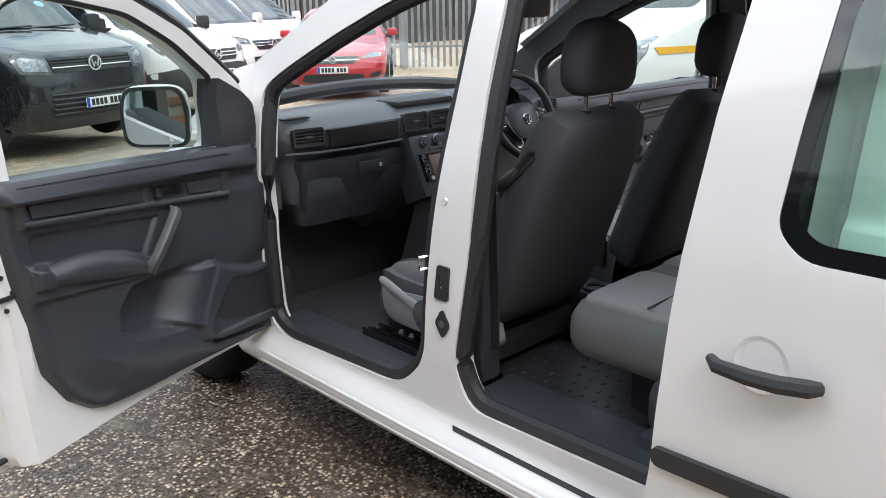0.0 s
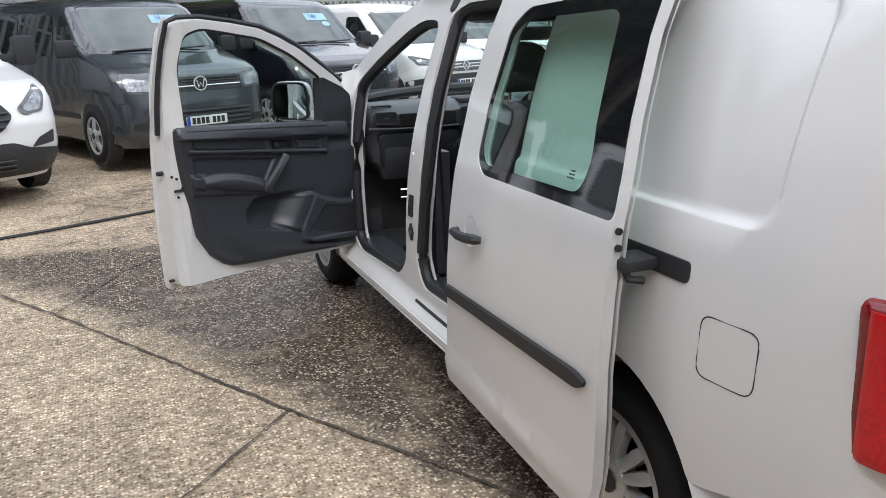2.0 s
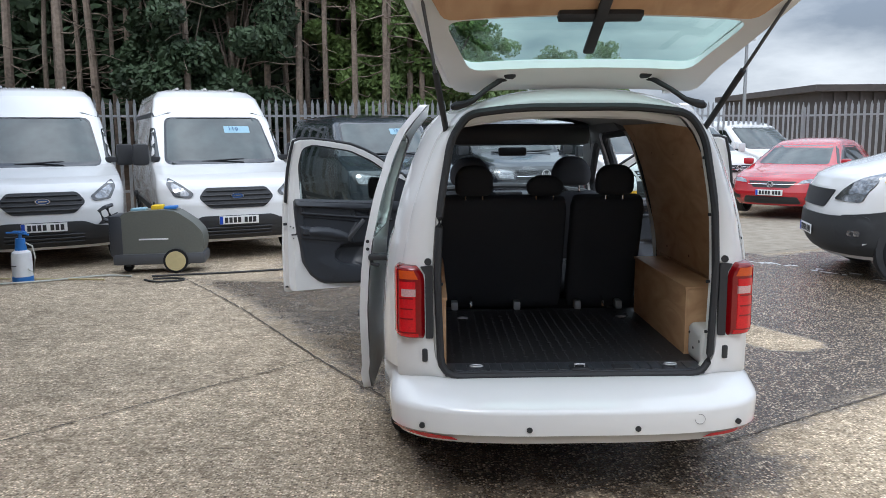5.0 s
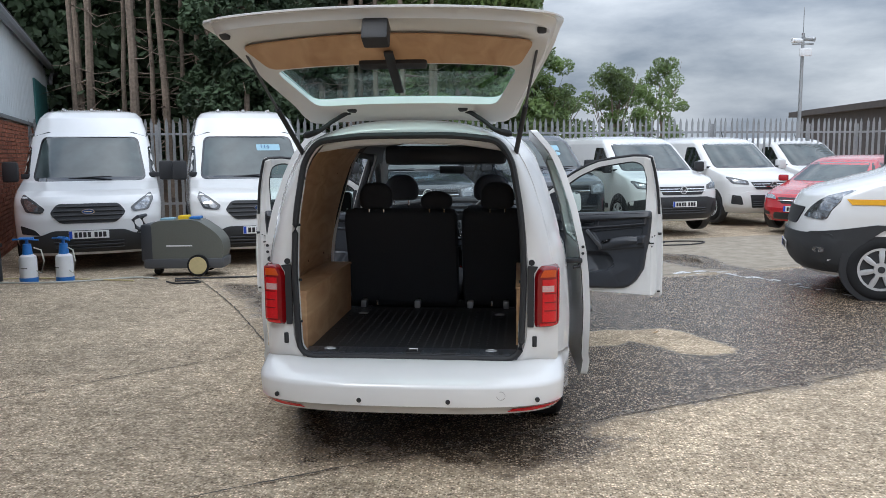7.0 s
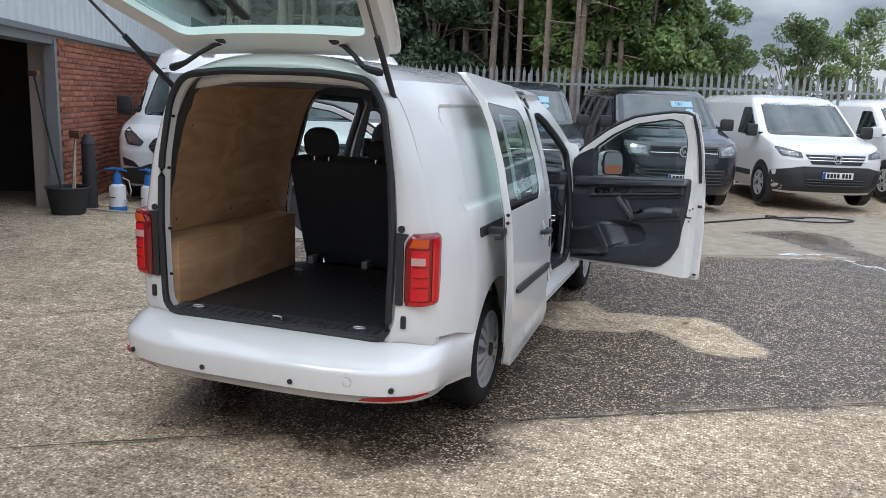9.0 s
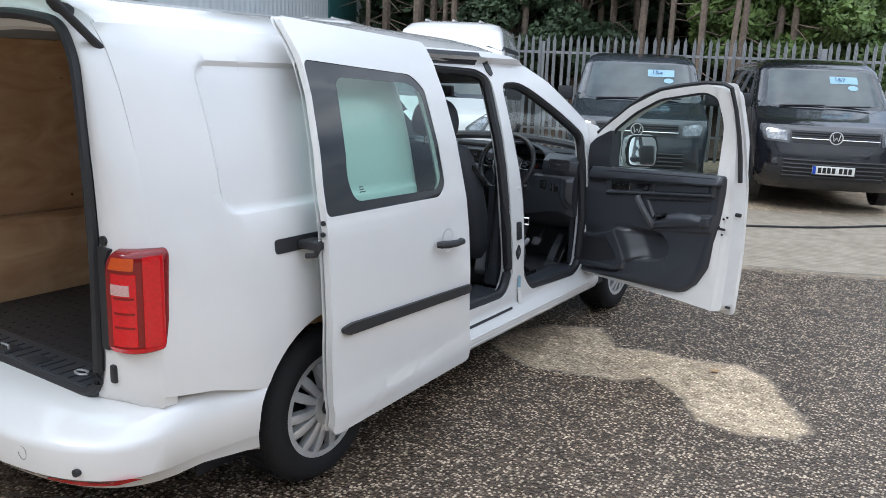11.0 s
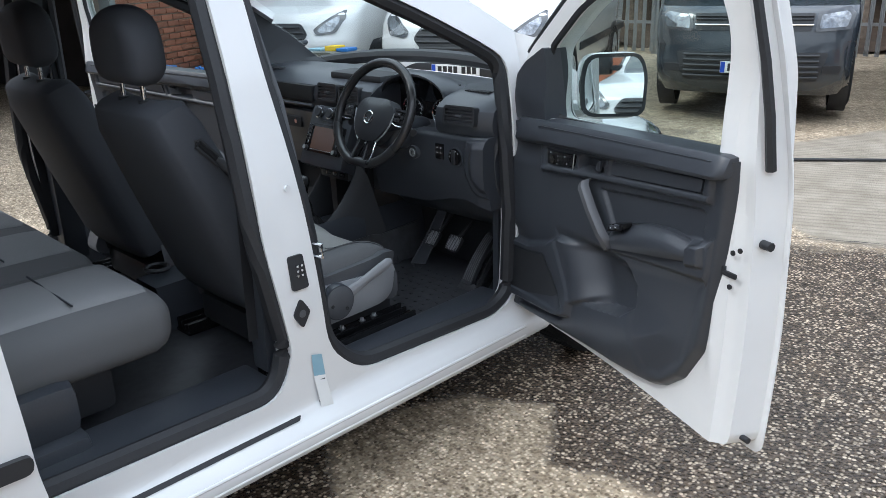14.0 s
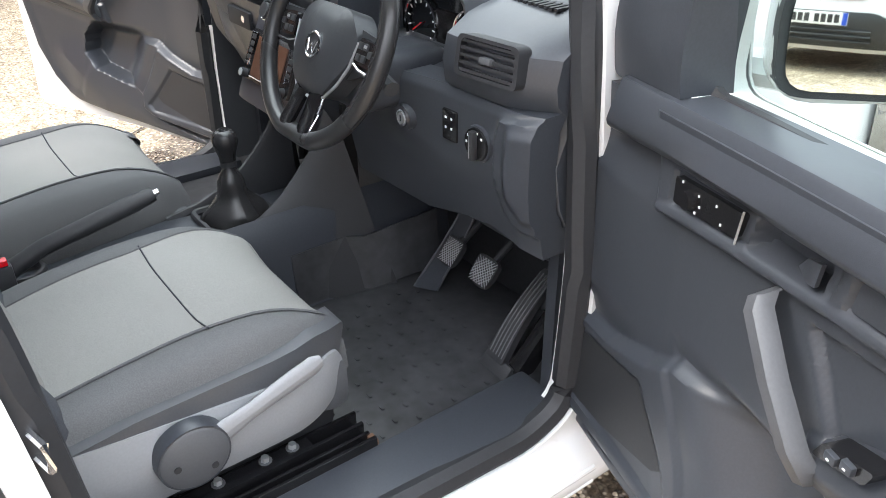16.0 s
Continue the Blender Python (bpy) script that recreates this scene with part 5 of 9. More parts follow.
for nm, lab, cat, x0, x1, z1, material in (("sponge", "yellow sponge on the pressure washer", "sponge", -0.06, 0.08, 0.055, "yellow_cloth"), ("cleaning_cloth", "folded blue cloth on the pressure washer", "cloth", 0.09, 0.24, 0.035, "blue_plastic"), ("cleaning_cloth", "crumpled pale blue cloth on the pressure washer", "cloth", -0.30, -0.12, 0.03, "sticker")):
    bm = boxed(x0, x1, -0.09, 0.07, 0.75, 0.75 + z1, bevel=0.014)
    ob = part(nm, bm, material, None)
    ob.matrix_basis = washer_at @ Matrix.Rotation(radians(-2), 4, "Y")
    tagged(ob, lab, cat)


def sprayer(x, y, yaw):
    t = thing("pump_sprayer", "white and blue pump sprayer bottle with pale hose", "sprayer", "sprayers", Matrix.Translation((x, y, ground_z(x, y))) @ Matrix.Rotation(radians(yaw), 4, "Z"))
    prof = [(0.105, 0.0), (0.108, 0.05), (0.108, 0.30), (0.10, 0.34), (0.06, 0.37)]
    part("base", cyl(bmesh.new(), (0, 0, 0), (0, 0, 0.07), 0.112, seg=24), "blue_plastic", t)
    bm = bmesh.new()
    rings = [[bm.verts.new((r * math.cos(2 * math.pi * k / 24), r * math.sin(2 * math.pi * k / 24), z)) for k in range(24)] for r, z in prof]
    for a, b in zip(rings, rings[1:]):
        for k in range(24):
            bm.faces.new((a[k], a[(k + 1) % 24], b[(k + 1) % 24], b[k]))
    part("tank", bm, "white_plastic", t)
    part("collar", cyl(bmesh.new(), (0, 0, 0.36), (0, 0, 0.50), 0.065, 0.05), "blue_plastic", t)
    part("pump_handle", boxed(-0.09, 0.09, -0.02, 0.02, 0.55, 0.585, bevel=0.012), "blue_plastic", t)
    part("pump_rod", cyl(bmesh.new(), (0, 0, 0.48), (0, 0, 0.56), 0.02), "blue_plastic", t)
    part("lance", tube(bmesh.new(), [(-0.16, -0.03, 0.56), (0.0, -0.04, 0.57), (0.16, -0.03, 0.55)], 0.012, seg=6), "blue_plastic", t)
    part("hose", tube(bmesh.new(), [(0.08, 0, 0.45), (0.17, 0, 0.42), (0.20, 0, 0.28), (0.16, 0, 0.12), (0.10, -0.02, 0.16)], 0.009, seg=6), "clear_hose", t, "pale hose")
    part("writing_bars", boxed(-0.05, 0.03, -0.111, -0.107, 0.19, 0.2), "ink", t)
    return t


sprayer(-5.70, 4.66, 10)
sprayer(-5.28, 4.78, -20)
bol = thing("bollard", "dark cast bollard beside the brick wall", "bollard", at=Matrix.Translation((-6.22, 4.72, ground_z(0, 4.7))))
part("shaft", cyl(bmesh.new(), (0, 0, 0), (0, 0, 0.9), 0.10, 0.085, seg=20), "cladding", bol)
part("collar", cyl(bmesh.new(), (0, 0, 0.45), (0, 0, 0.49), 0.115, seg=20), "cladding", bol)
part("cap", cyl(bmesh.new(), (0, 0, 0.88), (0, 0, 1.0), 0.1, 0.05, seg=20), "cladding", bol)
bk = thing("bucket", "black rubber builder's bucket", "bucket", at=Matrix.Translation((-6.0, 4.1, ground_z(0, 4.1))))
bm = cyl(bmesh.new(), (0, 0, 0), (0, 0, 0.34), 0.20, 0.26, seg=28)
bmesh.ops.delete(bm, geom=[f for f in bm.faces if f.calc_center_median().z > 0.33], context="FACES_ONLY")
part("tub", solid(bm, 0.012), "hose", bk)
part("rim", tube(bmesh.new(), [(0.262 * math.cos(a / 12 * math.pi), 0.262 * math.sin(a / 12 * math.pi), 0.34) for a in range(24)], 0.014, seg=6, closed=True), "hose", bk)
for q0, q1, material, lab in (((-5.97, 4.12, 0.03), (-6.02, 4.3, 0.98), "steel", "steel-handled brush standing in the bucket"), ((-5.9, 4.1, 0.03), (-6.08, 4.36, 1.0), "broom", "wooden-handled broom standing in the bucket"), ((-5.98, 4.05, 0.03), (-6.45, 4.1, 1.75), "hose", "long black-handled brush leaning on the wall")):
    br = thing("brush", lab, "brush", "brushes in the bucket")
    part("handle", cyl(bmesh.new(), q0, q1, 0.013), material, br)
    part("head", boxed(q1[0] - 0.08, q1[0] + 0.08, q1[1] - 0.03, q1[1] + 0.03, q1[2] - 0.02, q1[2] + 0.05, bevel=0.012), "rust", br)


def hose(points, r, label, material="hose"):
    pts, n = [], len(points)
    for i in range(n - 1):
        p0, p1, p2, p3 = [Vector(points[min(n - 1, max(0, i + k))]) for k in (-1, 0, 1, 2)]
        for k in range(6):
            t = k / 6
            q = 0.5 * ((2 * p1) + (p2 - p0) * t + (2 * p0 - 5 * p1 + 4 * p2 - p3) * t * t + (3 * p1 - p0 - 3 * p2 + p3) * t ** 3)
            pts.append((q.x, q.y, ground_z(q.x, q.y) + r + 0.004))
    return tagged(part("hose", tube(bmesh.new(), pts, r, seg=6), material, None), label, "hose")


hose([(-3.9, 5.0), (-3.6, 5.1), (-3.0, 5.25), (-2.1, 5.62), (-0.8, 6.3), (0.6, 7.4), (1.45, 8.15), (2.0, 8.9), (2.6, 9.65), (3.0, 10.0), (3.5, 10.3), (4.0, 10.25), (3.75, 9.85), (3.2, 9.65), (2.75, 9.8)], 0.013, "black hose snaking over the concrete")
hose([(-3.9, 4.75), (-3.7, 4.6), (-3.45, 4.72), (-3.6, 4.86), (-3.85, 4.8)], 0.012, "loop of black hose by the pressure washer")
hose([(-6.3, 4.5), (-5.5, 4.55), (-5.0, 4.75), (-4.5, 5.1), (-4.1, 5.0)], 0.012, "pale hose lying by the sprayers", "clear_hose")
hose([(-6.4, 4.75), (-5.9, 4.95), (-5.0, 4.9), (-4.3, 4.8)], 0.010, "yellow-grey hose behind the sprayers", "cream")

lance = thing("spray_lance", "black pressure-washer lance lying on the concrete", "lance")
part("grip", boxed(2.66, 2.84, 9.80, 9.86, -0.09, -0.045, bevel=0.012), "plastic", lance)
part("trigger", boxed(2.70, 2.74, 9.72, 9.80, -0.088, -0.055, bevel=0.006), "plastic", lance)
part("barrel", cyl(bmesh.new(), (2.82, 9.83, -0.07), (3.25, 10.02, -0.08), 0.011), "hose", lance)

# soap suds along the wet joint
M["foam"] = mat("soap_suds", (0.62, 0.63, 0.64), 0.6, scale=90, vary=0.25, bump=0.5)
SUDS = [(2.6, 5.9), (3.07, 6.2), (3.33, 6.15), (3.6, 5.6), (3.84, 5.25), (4.11, 4.77), (4.4, 4.3), (4.8, 3.7)]
rs = random.Random(5)
bm = bmesh.new()
for k in range(46):
    u = rs.uniform(0.3, len(SUDS) - 1.001)
    i = int(u)
    a, b = Vector(SUDS[i]), Vector(SUDS[i + 1])
    c = a.lerp(b, u - i) + Vector((rs.gauss(0, 0.06), rs.gauss(0, 0.10)))
    d = (b - a).normalized()
    ln, wd_ = rs.uniform(0.02, 0.13), rs.uniform(0.006, 0.03)
    ring = []
    for j in range(9):
        ang = 2 * math.pi * j / 9
        q = c + d * ln * math.cos(ang) * rs.uniform(0.6, 1.2) + Vector((-d.y, d.x)) * wd_ * math.sin(ang) * rs.uniform(0.5, 1.3)
        ring.append(bm.verts.new((q.x, q.y, ground_z(q.x, q.y) + 0.0075)))
    top = bm.verts.new((c.x, c.y, ground_z(c.x, c.y) + 0.012))
    for j in range(9):
        bm.faces.new((ring[j], ring[(j + 1) % 9], top))
tagged(part("soap_suds", bm, "foam", None), "white soap suds draining along the wet joint", "suds", kind="stuff")

M["dead_leaf"] = mat("dead_leaf", (0.36, 0.23, 0.11), 0.8, scale=60, vary=0.35, bump=0.4)
bm = bmesh.new()
spine = [(-0.06, 0.0), (-0.045, 0.018), (-0.02, 0.032), (0.01, 0.034), (0.035, 0.02), (0.055, 0.004)]
rows = [[(x, y, 0.012 + 0.35 * abs(y) + 0.02 * abs(x) / 0.06) for x, w in spine for y in (w * q,)] for q in (-1.0, -0.5, 0.0, 0.5, 1.0)]
lf = part("leaf", loft(rows), "dead_leaf", None)
lf.matrix_basis = Matrix.Translation((1.80, 2.19, 0.0)) @ Matrix.Rotation(radians(35), 4, "Z") @ Matrix.Scale(0.6, 4)
tagged(lf, "curled brown dead leaf on the concrete", "leaf")


# ---------------------------------------------------------------- the open van
VX = [(0.22, 0.850), (0.235, 0.860), (0.25, 0.869), (0.27, 0.874), (0.30, 0.876), (0.45, 0.880), (0.7, 0.885), (0.9, 0.872), (1.05, 0.855), (1.3, 0.80), (1.5, 0.735), (1.62, 0.68), (1.70, 0.615), (1.76, 0.52)]
TOP = [(-0.75, 1.70), (1.55, 1.70), (1.75, 1.685), (1.95, 1.64), (2.18, 1.55), (2.75, 1.225), (2.95, 1.08)]


def skin_x(y, z, off=0.0):
    """Half width of the closed body at height z and length y."""
    x = (lerp(z, VX) if z < 0.5 else (lerp(z - 0.07, VX) + lerp(z - 0.035, VX) + 2 * lerp(z, VX) + lerp(z + 0.035, VX) + lerp(z + 0.07, VX)) / 6 + 0.002) - off
    if y < -0.25:
        x -= 0.085 * min(1.1, (-0.25 - y) / 0.45) ** 2.5
    if y > 2.6:
        x -= 0.05 * min(1.0, (y - 2.6) / 1.0) ** 2
    return x


def recess(y, z):
    """How far the jambs round the doors lie inside the skin."""
    a = min(1.0, max(0.0, (y - 0.585) / 0.02)) * min(1.0, max(0.0, (2.63 - y) / 0.02))
    b = min(1.0, max(0.0, (z - 0.28) / 0.085))
    b = b * b * (3 - 2 * b) * min(1.0, max(0.0, (1.665 - z) / 0.02))
    return 0.058 * a * b


van = thing("crew_van", "white crew van with all five doors wide open in the yard", "van")
FRONT_AP = rnd([(1.60, 1.545), (1.80, 1.55), (1.95, 1.505), (2.20, 1.40), (2.42, 1.295), (2.545, 1.225), (2.525, 1.0), (2.52, 0.70), (2.515, 0.40), (2.42, 0.355), (1.80, 0.385), (1.68, 0.50), (1.645, 0.9), (1.60, 1.3)], 0.07, 4)
SLIDE_AP = rnd([(0.66, 1.63), (1.40, 1.61), (1.505, 1.57), (1.50, 1.2), (1.505, 0.85), (1.56, 0.52), (1.50, 0.41), (0.66, 0.43), (0.66, 1.0)], 0.07, 4)
SIDE = ([(-0.70, 0.56), (-0.70, 1.70)] + [(y, lerp(y, TOP)) for y in (-0.3, 0.2, 0.7, 1.2, 1.55, 1.65, 1.75, 1.85, 1.95, 2.06, 2.18, 2.36, 2.55, 2.75, 2.85, 2.95)]
        + [(2.98, 0.95), (2.72, 0.90)]
        + [(3.055 + 0.375 * math.cos(radians(a)), 0.335 + 0.375 * math.sin(radians(a))) for a in range(150, 194, 8)]
        + [(2.66, 0.235), (0.40, 0.235)]
        + [(0.0 + 0.372 * math.cos(radians(a)), 0.335 + 0.372 * math.sin(radians(a))) for a in range(-14, 158, 8)]
        + [(-0.38, 0.505), (-0.55, 0.55)])
cut_y = span(-0.7, 2.98, 0.085) + span(-0.7, -0.24, 0.028) + [0.58, 0.60, 0.615, 2.605, 2.62, 2.64]
cut_z = span(0.235, 1.7, 0.075) + [0.245, 0.26, 0.28, 0.295, 0.305, 0.32, 0.335, 0.35, 0.365, 1.64, 1.655, 1.67]
for s in (-1, 1):
    bm = poly(SIDE, (FRONT_AP, SLIDE_AP), cut_y, cut_z)

    def at_skin(a, b, s=s):
        x = skin_x(a, b) - recess(a, b)
        # pressed recess of the rear quarter
        if -0.47 < a < 0.60 and 1.11 < b < 1.60:
            da, db, r_ = a + 0.47, min(b - 1.11, 1.60 - b), 0.07
            e = r_ - math.hypot(max(0.0, r_ - da), max(0.0, r_ - db)) if da < r_ and db < r_ else min(da, db)
            e = max(0.0, min(1.0, e / 0.018))
            x -= 0.015 * e * e * (3 - 2 * e)
        return Vector((s * x, a, b))
    extra = [-0.47, -0.461, -0.452, -0.436, -0.42, -0.40]
    for c in extra:
        bmesh.ops.bisect_plane(bm, geom=bm.verts[:] + bm.edges[:] + bm.faces[:], dist=1e-5, plane_co=(c, 0, 0), plane_no=(1, 0, 0))
    for c in (1.11, 1.119, 1.128, 1.145, 1.16, 1.18, 1.53, 1.55, 1.565, 1.582, 1.591, 1.60):
        bmesh.ops.bisect_plane(bm, geom=bm.verts[:] + bm.edges[:] + bm.faces[:], dist=1e-5, plane_co=(0, c, 0), plane_no=(0, 1, 0))
    bend(bm, at_skin)
    skirt(bm, lambda co, s=s: (-s * 0.075, 0, 0))
    part("side_panel", bm, "white", van, "white side panel with pressed recess and door openings")
    # rubber seals round both openings
    for ap in (FRONT_AP, SLIDE_AP):
        c = Vector((sum(p[0] for p in ap) / len(ap), sum(p[1] for p in ap) / len(ap)))
        pts = []
        for y, z in ap:
            d = (c - Vector((y, z))).normalized() * 0.012
            pts.append((s * (skin_x(y, z) - 0.088), y + d.x, z + d.y))
        part("door_seal", tube(bmesh.new(), pts, 0.026, seg=8, closed=True), "rubber", van, "black rubber door seal")
    # inner lining of the cab side
    inner = poly(SIDE, (FRONT_AP, SLIDE_AP), span(-0.7, 2.98, 0.2), span(0.235, 1.7, 0.1))
    bend(inner, lambda a, b, s=s: Vector((s * (skin_x(a, b) - (0.08 if a < 0.72 else 0.135 if a < 1.62 or b < 1.1 else 0.075)), a, b)))
    part("side_lining", inner, "trim_grey", van, "grey inner lining")
    # rail slots over and under the sliding door: black strips stand in for their shade
    for y0, y1, z, h in ((0.75, 1.42, 1.682, 0.010), (0.85, 1.40, 1.642, 0.012)):
        pts = [(y0, z - h), (y1, z - h), (y1 + 0.01, z + h), (y0, z + h)]
        bm = bend(poly(pts, (), span(y0, y1, 0.15)), lambda a, b, s=s: Vector((s * (skin_x(a, b) - recess(a, b) + 0.003), a, b)))
        part("upper_rail_slot", bm, "rubber", van)
    bm = bend(poly(rnd([(0.66, 0.331), (1.55, 0.334), (1.56, 0.345), (0.66, 0.342)], 0.004), (), span(0.66, 1.57, 0.15), (0.335, 0.342)), lambda a, b, s=s: Vector((s * (skin_x(a, b) - recess(a, b) + 0.004), a, b)))
    part("lower_rail_slot", bm, "rubber", van)
    bm = bend(poly(rnd([(-0.28, 0.960), (0.56, 0.960), (0.56, 1.010), (-0.28, 1.010)], 0.015), (), span(-0.28, 0.56, 0.14)), lambda a, b, s=s: Vector((s * (skin_x(a, b) + 0.004), a, b)))
    skirt(bm, lambda co, s=s: (-s * 0.02, 0, 0))
    part("middle_rail", bm, "plastic", van, "black sliding-door rail")
    for z, r in ((0.292, 0.006), (0.256, 0.005)):
        part("sill_bead", tube(bmesh.new(), [(s * (skin_x(y, z) - recess(y, z) - r * 0.25), y, z) for y in span(0.42, 2.62, 0.1)], r, seg=8), "white", van)
    part("sill_edge", tube(bmesh.new(), [(s * (skin_x(y, 0.24) - 0.012), y, 0.236) for y in span(0.42, 2.62, 0.2)], 0.006, seg=6), "rubber", van, "dark lower edge of the sill")
    # pillar fittings
    bm = bend(poly(rnd([(1.572, 0.715), (1.625, 0.715), (1.615, 0.812), (1.568, 0.812)], 0.008)), lambda a, b, s=s: Vector((s * (skin_x(a, b) - 0.058 + 0.006), a, b)))
    skirt(bm, lambda co, s=s: (-s * 0.012, 0, 0))
    cp = part("contact_plate", bm, "plastic", van, "black electrical contact plate")
    bm = bmesh.new()
    for k in range(3):
        for j in range(2):
            box(bm, s * 0.832 - 0.004, s * 0.832 + 0.004, 1.588 + 0.014 * j, 1.594 + 0.014 * j, 0.752 + 0.014 * k, 0.758 + 0.014 * k)
    part("contact_pin", bm, "chrome", cp)
    bm = bend(poly(rnd([(1.594, 0.60), (1.622, 0.645), (1.594, 0.69), (1.566, 0.645)], 0.012)), lambda a, b, s=s: Vector((s * (skin_x(a, b) - 0.058 + 0.007), a, b)))
    skirt(bm, lambda co, s=s: (-s * 0.012, 0, 0))
    part("door_buffer", bm, "rubber", van, "black diamond-shaped door buffer")
    part("buffer_eye", cyl(bmesh.new(), (s * 0.815, 1.594, 0.645), (s * 0.836, 1.594, 0.645), 0.011), "trim_grey", van)
    bm = tube(bmesh.new(), [(s * 0.79, 1.655, 0.79), (s * 0.845, 1.668, 0.79), (s * 0.845, 1.668, 0.825), (s * 0.79, 1.655, 0.825)], 0.005, seg=6)
    part("striker", bm, "chrome", van, "steel door striker")
    bm = bend(poly(rnd([(1.49, 1.60), (1.52, 1.575), (1.545, 1.59), (1.55, 1.63), (1.52, 1.655), (1.495, 1.64)], 0.008)), lambda a, b, s=s: Vector((s * (skin_x(a, b) - recess(a, b) + 0.007), a, b)))
    skirt(bm, lambda co, s=s: (-s * 0.012, 0, 0))
    part("pillar_buffer", bm, "plastic", van, "black six-sided pillar buffer")
    part("stop_peg", cyl(bmesh.new(), (s * 0.79, 1.60, 0.99), (s * 0.812, 1.60, 0.99), 0.009), "white", van)
    for hz in (0.52, 0.86):
        part("door_hinge", boxed(min(s * 0.80, s * 0.86), max(s * 0.80, s * 0.86), 2.56, 2.63, hz, hz + 0.06, bevel=0.006), "white_matt", van, "painted steel door hinge")
    # inner sills
    part("entry_sill", boxed(min(s * 0.66, s * 0.79), max(s * 0.66, s * 0.79), 1.66, 2.52, 0.36, 0.395, bevel=0.012), "trim", van, "black plastic entry sill")
    part("slide_sill", boxed(min(s * 0.60, s * 0.79), max(s * 0.60, s * 0.79), 0.64, 1.54, 0.40, 0.435, bevel=0.012), "trim", van, "black plastic step sill")
    part("pillar_trim", boxed(min(s * 0.66, s * 0.735), max(s * 0.66, s * 0.735), 1.53, 1.62, 0.45, 1.0, bevel=0.01), "trim", van)
    # maker's labels on the driver's pillar
    if s > 0:
        bm = bend(poly([(1.66, 0.44), (1.70, 0.43), (1.69, 0.50), (1.655, 0.51)]), lambda a, b, s=s: Vector((s * (skin_x(a, b) - recess(a, b) + 0.003), a - 0.04, b)))
        part("type_label", bm, "sticker", van, "small pale label with grey print")
        bm = bend(poly([(1.67, 0.34), (1.71, 0.335), (1.70, 0.43), (1.66, 0.44)]), lambda a, b, s=s: Vector((s * (skin_x(a, b) - recess(a, b) + 0.003), a - 0.04, b)))
        part("type_label", bm, "plate", van, "small pale label with grey print")
        bm = bmesh.new()
        for k in range(6):
            box(bm, skin_x(1.64, 0.39) - 0.058 + 0.003, skin_x(1.64, 0.39) - 0.058 + 0.0055, 1.632, 1.655, 0.352 + 0.013 * k, 0.357 + 0.013 * k)
        part("label_bars", bm, "trim_grey", van)
    # fuel flap on the nearside
    if s < 0:
        o = rnd([(-0.49, 0.77), (-0.335, 0.77), (-0.335, 0.91), (-0.49, 0.91)], 0.03)
        pts = [(s * (skin_x(y, z) - 0.0004), y, z) for y, z in o]
        part("flap_gap", tube(bmesh.new(), pts, 0.0018, seg=5, closed=True), "rubber", van, "dark gap round the fuel flap")

# roof with shallow crown
rows = []
for i in range(26):
    y = -0.69 + (1.62 + 0.69) * i / 25
    zt, row = lerp(y, TOP), []
    xe = skin_x(y, zt)
    crown = 0.105 - 0.03 * max(0.0, (y - 0.9) / 0.8)
    for k in range(-12, 13):
        f = k / 12
        row.append((xe * f, y, zt + crown * (1 - abs(f) ** 2.6)))
    rows.append(row)
roof_rows = rows
part("roof", solid(loft(rows), 0.012), "white", van, "white roof")
part("headlining", loft([[(x * 0.93, y, z - 0.055) for x, y, z in row] for row in rows[1:]]), "lining", van, "grey headlining")
for sx in (-1, 1):
    part("roof_bow", tube(bmesh.new(), [(sx * 0.55, -0.62, 1.66), (sx * 0.3, -0.62, 1.70), (0, -0.62, 1.71)], 0.03, seg=8), "white_matt", van)
part("overhead_shelf", boxed(-0.48, 0.48, 1.35, 1.78, 1.53, 1.68, bevel=0.04), "trim", van, "dark overhead storage shelf")
# windscreen between the front pillars
rows = []
for i in range(15):
    y = 1.62 + (2.95 - 1.62) * i / 14
    zt = lerp(y, TOP)
    xe = skin_x(y, zt) - 0.05
    rows.append([(xe * k / 8, y + 0.05 * (1 - (k / 8) ** 2), zt + 0.065 * (1 - (k / 8) ** 2)) for k in range(-8, 9)])
ws = part("windscreen", loft(rows[2:]), "screen_glass", van, "clear windscreen")
ws.visible_shadow = False
part("roof_front", loft(rows[:3]), "white", van)
part("windscreen_base", tube(bmesh.new(), [(x, y + 0.01, z) for x, y, z in rows[-1]], 0.03, seg=8), "plastic", van)
part("room_mirror", boxed(-0.11, 0.11, 1.98, 2.02, 1.44, 1.51, bevel=0.02), "plastic", van, "black rear-view mirror")

# nose: wings, bonnet and front bumper
NOSE = [(0.24, 3.72), (0.34, 3.86), (0.55, 3.90), (0.72, 3.87), (0.86, 3.74), (0.95, 3.50), (1.0, 3.30), (1.04, 3.05), (1.075, 2.93)]
NOSE_X = [(0.24, 0.80), (0.45, 0.86), (0.7, 0.865), (0.9, 0.845), (0.96, 0.80), (1.0, 0.74), (1.04, 0.70), (1.075, 0.66)]
rows = []
